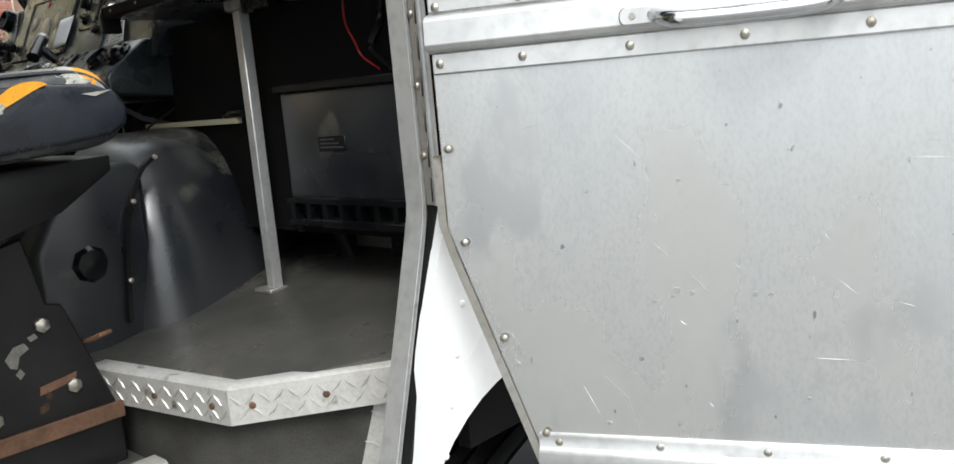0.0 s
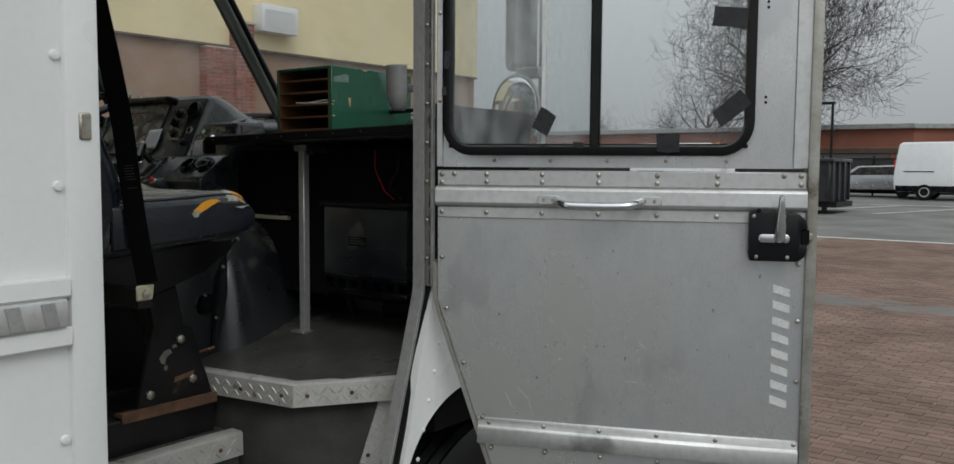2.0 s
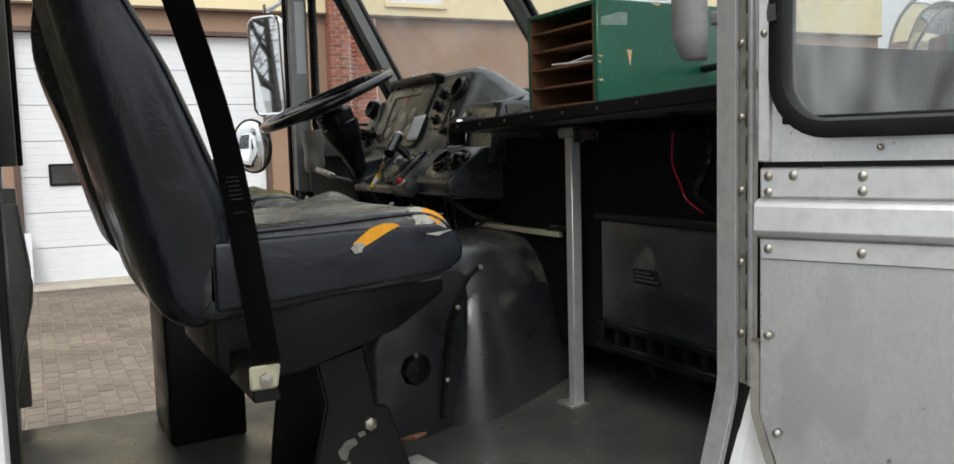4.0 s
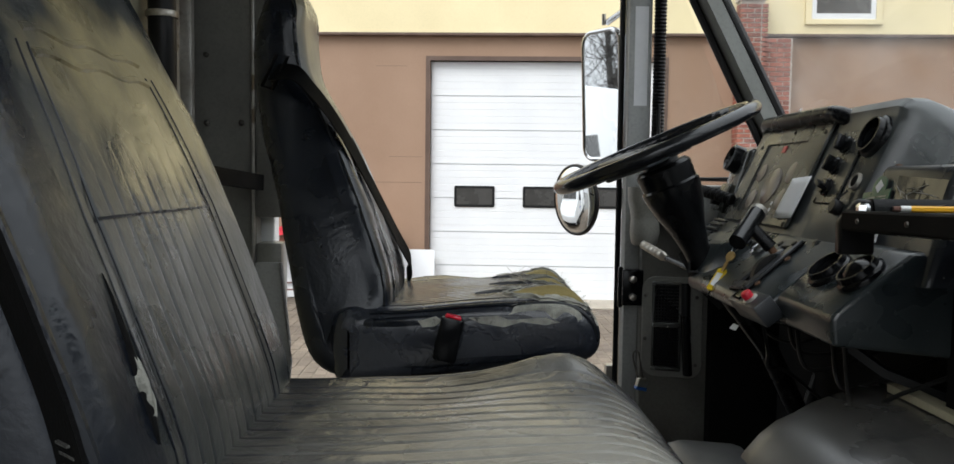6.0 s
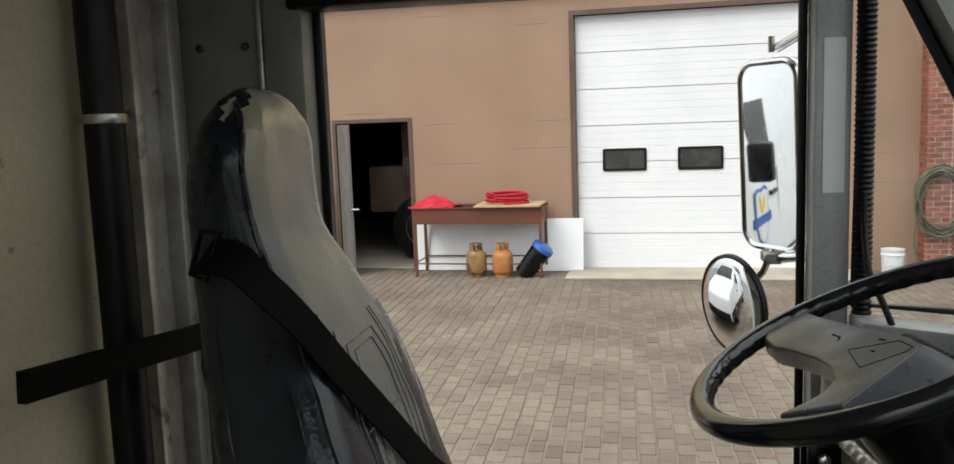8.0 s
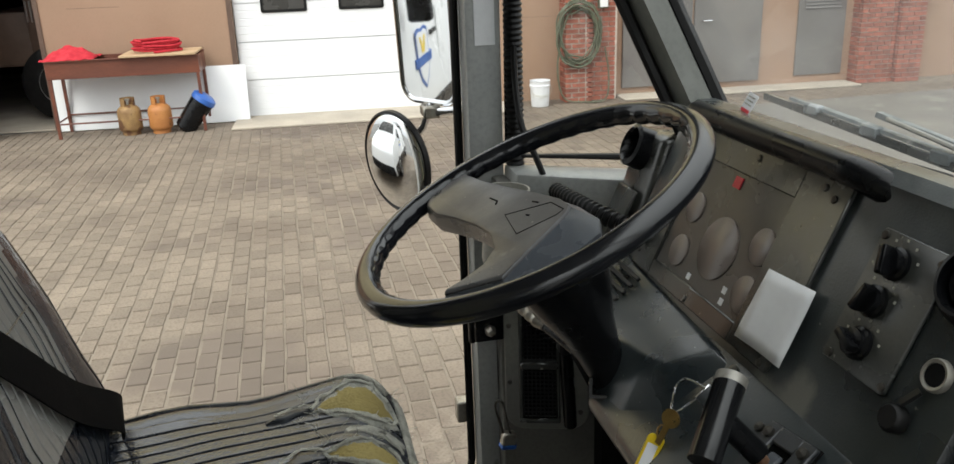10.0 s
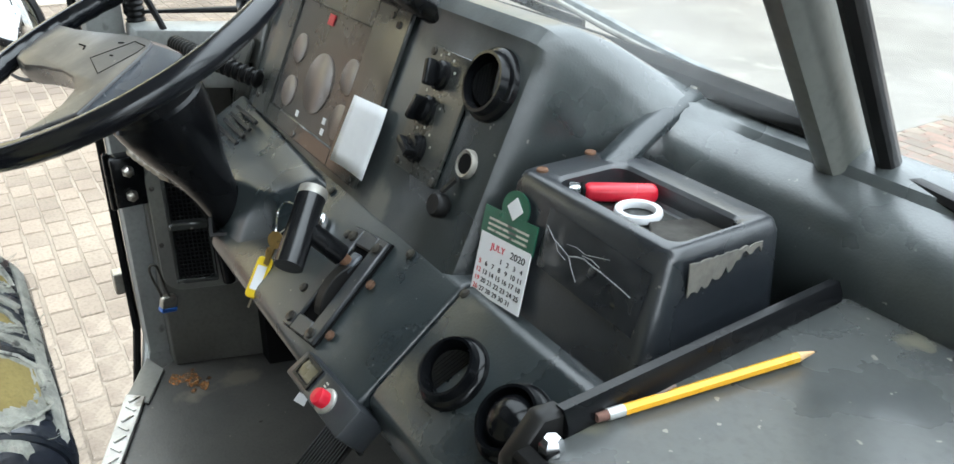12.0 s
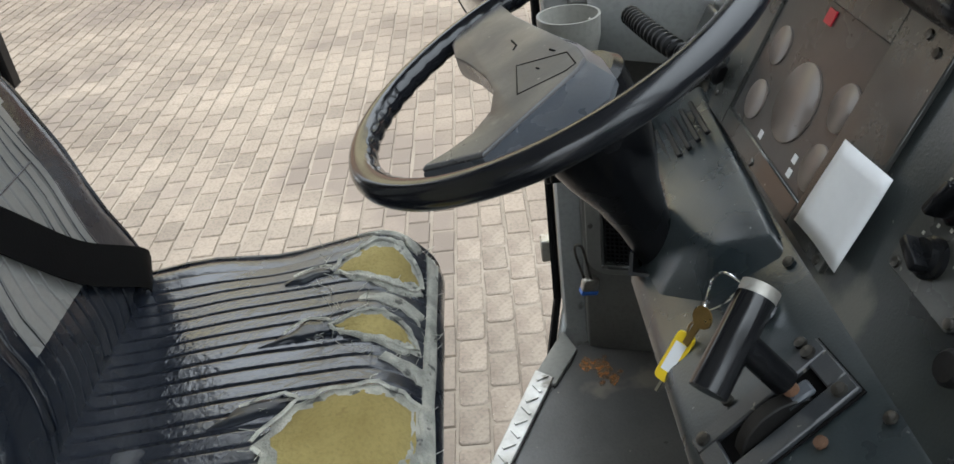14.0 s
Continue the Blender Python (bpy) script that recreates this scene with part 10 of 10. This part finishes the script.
part("canopy", box((-60, 53.4, 2.72), (-7.9, 55.0, 3.05), 0.02, 1), "brown_trim", sb, "dark canopy")
part("fascia", box((-60, 54.90, 2.30), (-8.0, 54.99, 2.70)), "reflector", sb, "pale band over the windows")
part("tall_block", box((-5.4, 58.0, bz), (12.0, 72, 6.60)), "far_brick", sb, "taller brick block")
part("roof", box((-5.5, 57.8, 6.60), (12.2, 72.2, 6.76)), "grey_paint", sb)
for k in range(9):
    x = -42 + 3.9 * k
    w = part("window", box((x, 54.93, bz + 0.95), (x + 2.9, 55.0, 2.25), 0.01, 1), "gauge_plate", sb, "dark window band")
    for j in range(1, 4):
        part("bar", box((x + 0.72 * j, 54.90, bz + 0.95), (x + 0.72 * j + 0.06, 54.94, 2.25)), "grey_paint", w)
part("post", box((-8.3, 53.5, bz), (-8.05, 53.75, 2.72)), "far_brick", sb)
lp = thing("street_lamp", (-9.4, 45.2, GZ_(0, 45)), "grey car park lamp post with a flat head", "street lamp")
part("pole", tube([(-9.4, 45.2, GZ_(0, 45) - 0.05), (-9.4, 45.2, 5.1)], 0.07, 8), "steel", lp)
part("head", box((-9.95, 45.0, 5.05), (-9.3, 45.4, 5.18), 0.03, 2), "steel", lp, "flat lamp head")


# ---- bare winter trees ----
def bare_tree(at, height, seed, spread=0.55, levels=5):
    rnd = random.Random(seed)
    tr = thing("tree", at, "bare grey winter tree with fine spreading twigs", "tree", "bare trees")
    verts, faces = [], []
    tv, tf = [], []

    def limb(p, d, length, r, lvl):
        vs, fs = (tv, tf) if lvl <= 1 else (verts, faces)
        n = 5 if lvl <= 1 else 3
        segs = 5 if lvl < 3 else 3
        last = None
        pts = []
        for s in range(segs + 1):
            rr = max(r * (1 - 0.62 * s / segs), height * 0.00055)
            side = d.cross(Vector((0.3, 0.5, 0.81))).normalized()
            up = side.cross(d)
            base = len(vs)
            for k in range(n):
                a = 2 * math.pi * k / n
                vs.append(p + side * (rr * math.cos(a)) + up * (rr * math.sin(a)))
            if last is not None:
                for k in range(n):
                    fs.append((last + k, last + (k + 1) % n, base + (k + 1) % n, base + k))
            last = base
            pts.append((p.copy(), d.copy(), rr))
            d = (d + Vector((rnd.uniform(-1, 1), rnd.uniform(-1, 1), rnd.uniform(-0.5, 0.8))) * (0.14 if lvl else 0.05)).normalized()
            p = p + d * (length / segs)
        if lvl >= levels:
            return
        kids = ((9, 7, 6, 5, 4) if levels > 4 else (7, 6, 5, 4, 4))[min(lvl, 4)]
        for k in range(kids):
            q = pts[min(segs, 1 + int((k + rnd.random()) / kids * segs))] if lvl else pts[min(segs, 2 + int(k / kids * (segs - 1)))]
            a = rnd.uniform(0, 2 * math.pi)
            out = q[1].cross(Vector((math.cos(a), math.sin(a), 0.2))).normalized()
            nd = (q[1] * (1 - spread) + out * spread * rnd.uniform(0.7, 1.4) + Vector((0, 0, 0.12))).normalized()
            limb(q[0], nd, length * rnd.uniform(0.50, 0.76), q[2] * 0.62, lvl + 1)
    limb(Vector(at) - Vector((0, 0, 0.1)), Vector((0, 0, 1)), height * 0.50, height * 0.022, 0)
    for nm, v, f in (("trunk", tv, tf), ("crown", verts, faces)):
        me = bpy.data.meshes.new(nm)
        me.from_pydata([tuple(q - Vector(at)) for q in v], [], f)
        me.materials.append(M["bark"])
        ob = new(nm, me)
        ob.parent = tr
        tagged(ob, "fine bare twigs" if nm == "crown" else "grey trunk and limbs")
    return tr


for x, y, h, sd, sp in ((-12.9, 48.0, 14.8, 3, 0.58), (-23.0, 62.0, 10.0, 5, 0.55), (-31.0, 74.0, 8.0, 8, 0.5), (-18.0, 66.0, 9.0, 13, 0.5), (-38.0, 72.0, 7.0, 21, 0.55), (-5.5, -30.0, 12.0, 17, 0.6), (-9.5, -36.0, 13.0, 31, 0.6)):
    bare_tree((x, y, GZ_(x, y)), h, sd, sp, 5 if y > 0 and h > 12 else 4)

# ---- brick piers on the garage wall ----
XF.append(Matrix.Translation((-12.42, 0.40, -0.12)) @ Euler((0, 0, radians(-3.5))).to_matrix().to_4x4() @ Matrix.Translation((12.9, -0.5, 0)))
BH, BL = 0.0725, 0.215


def brick_mesh(name, l, d, h, material):
    b = 0.003
    bm = box((0, 0, 0), (d, l, h))
    for v in bm.verts:
        if v.co.x > d / 2:
            v.co.y += b if v.co.y < l / 2 else -b
            v.co.z += b if v.co.z < h / 2 else -b
    keep = XF.copy()
    XF.clear()
    me = mesh_from(name, bm, material)
    XF.extend(keep)
    return me


full = brick_mesh("brick", BL - 0.016, 0.06, BH - 0.016, "brick")
half = brick_mesh("brick", BL / 2 - 0.016, 0.06, BH - 0.016, "brick")
WALLM = XF[-1]


def pier(y0, y1, depth, top, pieces):
    core = part("pier", box((WX, y0 + 0.012, 0), (WX + depth - 0.012, y1 - 0.012, top - 0.01)), "mortar", bld, "red brick pier with pale joints")
    base_inv = core.matrix_world.inverted()
    verts, faces = [], []
    n_made = 0
    rows = int(top / BH)
    for r in range(rows):
        y = y0
        first = True
        while y < y1 - 0.03:
            use_half = (first and r % 2) or (y1 - y) < BL - 0.02
            l = (min(BL / 2, y1 - y) if use_half else BL)
            m = Matrix.Translation((WX + depth - 0.055, y + 0.004, r * BH + 0.006))
            if pieces and n_made < 300:
                ob = new("brick", half if use_half else full)
                ob.parent = core
                ob.location = Vector((0, 0, 0))
                ob.matrix_local = core_local(core) @ WALLM @ m
                n_made += 1
            else:
                b0 = len(verts)
                ll, h = l - 0.016, BH - 0.016
                for cx in (0.0, 0.06):
                    for cy, cz in ((0, 0), (ll, 0), (ll, h), (0, h)):
                        verts.append(WALLM @ (m @ Vector((cx, cy, cz))))
                faces += [tuple(b0 + i for i in q) for q in ((4, 5, 6, 7), (0, 1, 5, 4), (1, 2, 6, 5), (2, 3, 7, 6), (3, 0, 4, 7))]
            y += l
            first = False
        # the return face
        for yy, sgn in ((y0, -1), (y1, 1)):
            x = WX + 0.01
            while x < WX + depth - 0.07:
                b0 = len(verts)
                ya, yb = (yy - 0.001 * 0 + (0 if sgn < 0 else -0.05)), (yy + (0.05 if sgn < 0 else 0))
                x1 = min(x + (BL if (r % 2) else BL * 0.6) - 0.012, WX + depth - 0.068)
                for cx in (x, x1):
                    for cy, cz in ((ya, r * BH + 0.006), (yb, r * BH + 0.006), (yb, r * BH + BH - 0.006), (ya, r * BH + BH - 0.006)):
                        verts.append(WALLM @ Vector((cx, cy, cz)))
                faces += [tuple(b0 + i for i in q) for q in ((0, 1, 2, 3), (7, 6, 5, 4), (0, 4, 5, 1), (1, 5, 6, 2), (2, 6, 7, 3), (3, 7, 4, 0))]
                x = x1 + 0.012
    if verts:
        me = bpy.data.meshes.new("bricks")
        me.from_pydata([tuple(v) for v in verts], [], faces)
        me.materials.append(M["brick_far"])
        ob = new("bricks", me)
        ob.parent = core
        ob.matrix_local = core_local(core)
        tagged(ob, "red bricks", kind="stuff")


def core_local(core):
    """From world coordinates to those of the pier core."""
    base = Vector(core.location)
    p = core.parent
    while p:
        base += p.location
        p = p.parent
    return Matrix.Translation(-base)


pier(5.07, 5.44, 0.34, 4.69, True)
pier(5.44, 5.90, 0.26, 4.14, False)
pier(9.83, 10.45, 0.26, 4.16, False)
pier(10.45, 10.88, 0.34, 4.65, False)
for y0, y1, d, z in ((5.05, 5.46, 0.37, 4.69), (10.43, 10.90, 0.37, 4.65)):
    part("cap", box((WX, y0, z - 0.01), (WX + d, y1, z + 0.05), 0.01, 1), "mortar", bld, "pale stone cap")
XF.clear()

# ---- paving ----
pv = solid("pavement", box((-12.6, -8.0, -0.1325), (-1.0, 16.0, -0.1285)), "joint", "tan concrete block paving with sandy joints", "paving", kind="structure")


def paver_mesh(name, l, w, h, material, seed=0):
    """A worn block with clipped corners, uneven sides and a rounded top edge."""
    rnd = random.Random(seed)
    a, b = l / 2, w / 2
    k = rnd.uniform(0.010, 0.016)
    ring = [(a - k, -b), (a, -b + k), (a, b - k), (a - k, b), (-a + k, b), (-a, b - k), (-a, -b + k), (-a + k, -b)]
    ring = [(x + rnd.uniform(-0.003, 0.002), y + rnd.uniform(-0.003, 0.002)) for x, y in ring]
    return mesh_from(name, loft([[(x * f, y * f, z) for x, y in ring] for f, z in ((1.0, -h), (1.0, -0.006), (0.955, -0.0012), (0.86, 0.0))]), material)


PL, PW = 0.205, 0.128
GROUND = -0.12
rnd = random.Random(77)
shapes = [paver_mesh("paver", PL - 0.007 - 0.002 * k, PW - 0.008 - 0.001 * k, 0.02, "paver", k) for k in range(6)]
verts, faces = [], []
n_piece = 0
row = 0
y = -7.0
while y < 15.5:
    x = -12.5 + (PL / 2 if row % 2 else 0.0)
    while x < -1.05:
        px_, py_ = x + rnd.uniform(-0.004, 0.004), y + rnd.uniform(-0.004, 0.004)
        tz = rnd.uniform(-0.003, 0.002)
        turn = rnd.uniform(-0.02, 0.02)
        if -3.40 < x < -1.15 and 0.85 < y < 3.95 and n_piece < 300:
            ob = new("paver", shapes[rnd.randrange(6)])
            ob.parent = pv
            ob.location, ob.rotation_euler = (px_, py_, GROUND + tz), (rnd.uniform(-0.01, 0.01), rnd.uniform(-0.01, 0.01), turn)
            n_piece += 1
        elif not (-10.6 < x < -3.1 and y > 6.1):
            b0 = len(verts)
            l, w = PL - rnd.uniform(0.008, 0.018), PW - rnd.uniform(0.008, 0.015)
            c, s = math.cos(turn), math.sin(turn)
            for g, zz in ((0.0, -0.012), (0.005, 0.0)):
                for a, b in ((-1, -1), (1, -1), (1, 1), (-1, 1)):
                    u, v = a * (l / 2 - g), b * (w / 2 - g)
                    verts.append((px_ + u * c - v * s, py_ + u * s + v * c, GROUND + tz + zz))
            faces += [tuple(b0 + i for i in q) for q in ((4, 5, 6, 7), (0, 1, 5, 4), (1, 2, 6, 5), (2, 3, 7, 6), (3, 0, 4, 7))]
        x += PL
    y += PW
    row += 1
me = bpy.data.meshes.new("pavers")
me.from_pydata(verts, [], faces)
me.materials.append(M["paver_far"])
ob = new("pavers", me)
ob.parent = pv
tagged(ob, "worn tan block pavers", kind="stuff")
solid("pavement_concrete", box((-10.6, 6.1, -0.130), (-3.1, 15.8, -0.119), 0.004, 1), "concrete_pale", "pale concrete slab in the yard", "paving", kind="structure")
# brown clay paving ahead of the truck
pr_ = solid("pavement_front", join(box((-1.0, 2.4, -0.1325), (16.0, 12.0, -0.1285)), loft([[(-12.6, 16.0, GZ_(0, 16) - 0.0105), (16, 12.0, GZ_(0, 12) - 0.0105), (16, 21.6, GZ_(0, 21.6) - 0.0105), (-12.6, 21.6, GZ_(0, 21.6) - 0.0105)]] * 1 + [[(-12.6, 16.0, GZ_(0, 16) - 0.007), (16, 12.0, GZ_(0, 12) - 0.007), (16, 21.6, GZ_(0, 21.6) - 0.007), (-12.6, 21.6, GZ_(0, 21.6) - 0.007)]])), "joint", "brown clay block paving ahead of the truck", "paving", kind="structure")
verts, faces = [], []
y, row = 2.45, 0
while y < 21.5:
    step = 0.105
    x = -3.0 + (0.105 if row % 2 else 0.0) if y > 6 else -0.95 + (0.105 if row % 2 else 0.0)
    x_end = 3.2 if y > 3 else 4.0
    while x < x_end:
        g0 = GZ_(x, y)
        tz = rnd.uniform(-0.003, 0.002)
        b0 = len(verts)
        l, w = 0.210 - rnd.uniform(0.008, 0.015), step - rnd.uniform(0.008, 0.014)
        for g, zz in ((0.0, -0.012), (0.004, 0.0)):
            for a, b in ((-1, -1), (1, -1), (1, 1), (-1, 1)):
                verts.append((x + a * (l / 2 - g), y + b * (w / 2 - g), g0 + tz + zz))
        faces += [tuple(b0 + i for i in q) for q in ((4, 5, 6, 7), (0, 1, 5, 4), (1, 2, 6, 5), (2, 3, 7, 6), (3, 0, 4, 7))]
        x += 0.210
    y += step
    row += 1
me = bpy.data.meshes.new("pavers")
me.from_pydata(verts, [], faces)
me.materials.append(M["paver_red"])
ob = new("pavers", me)
ob.parent = pr_
tagged(ob, "brown clay block pavers", kind="stuff")
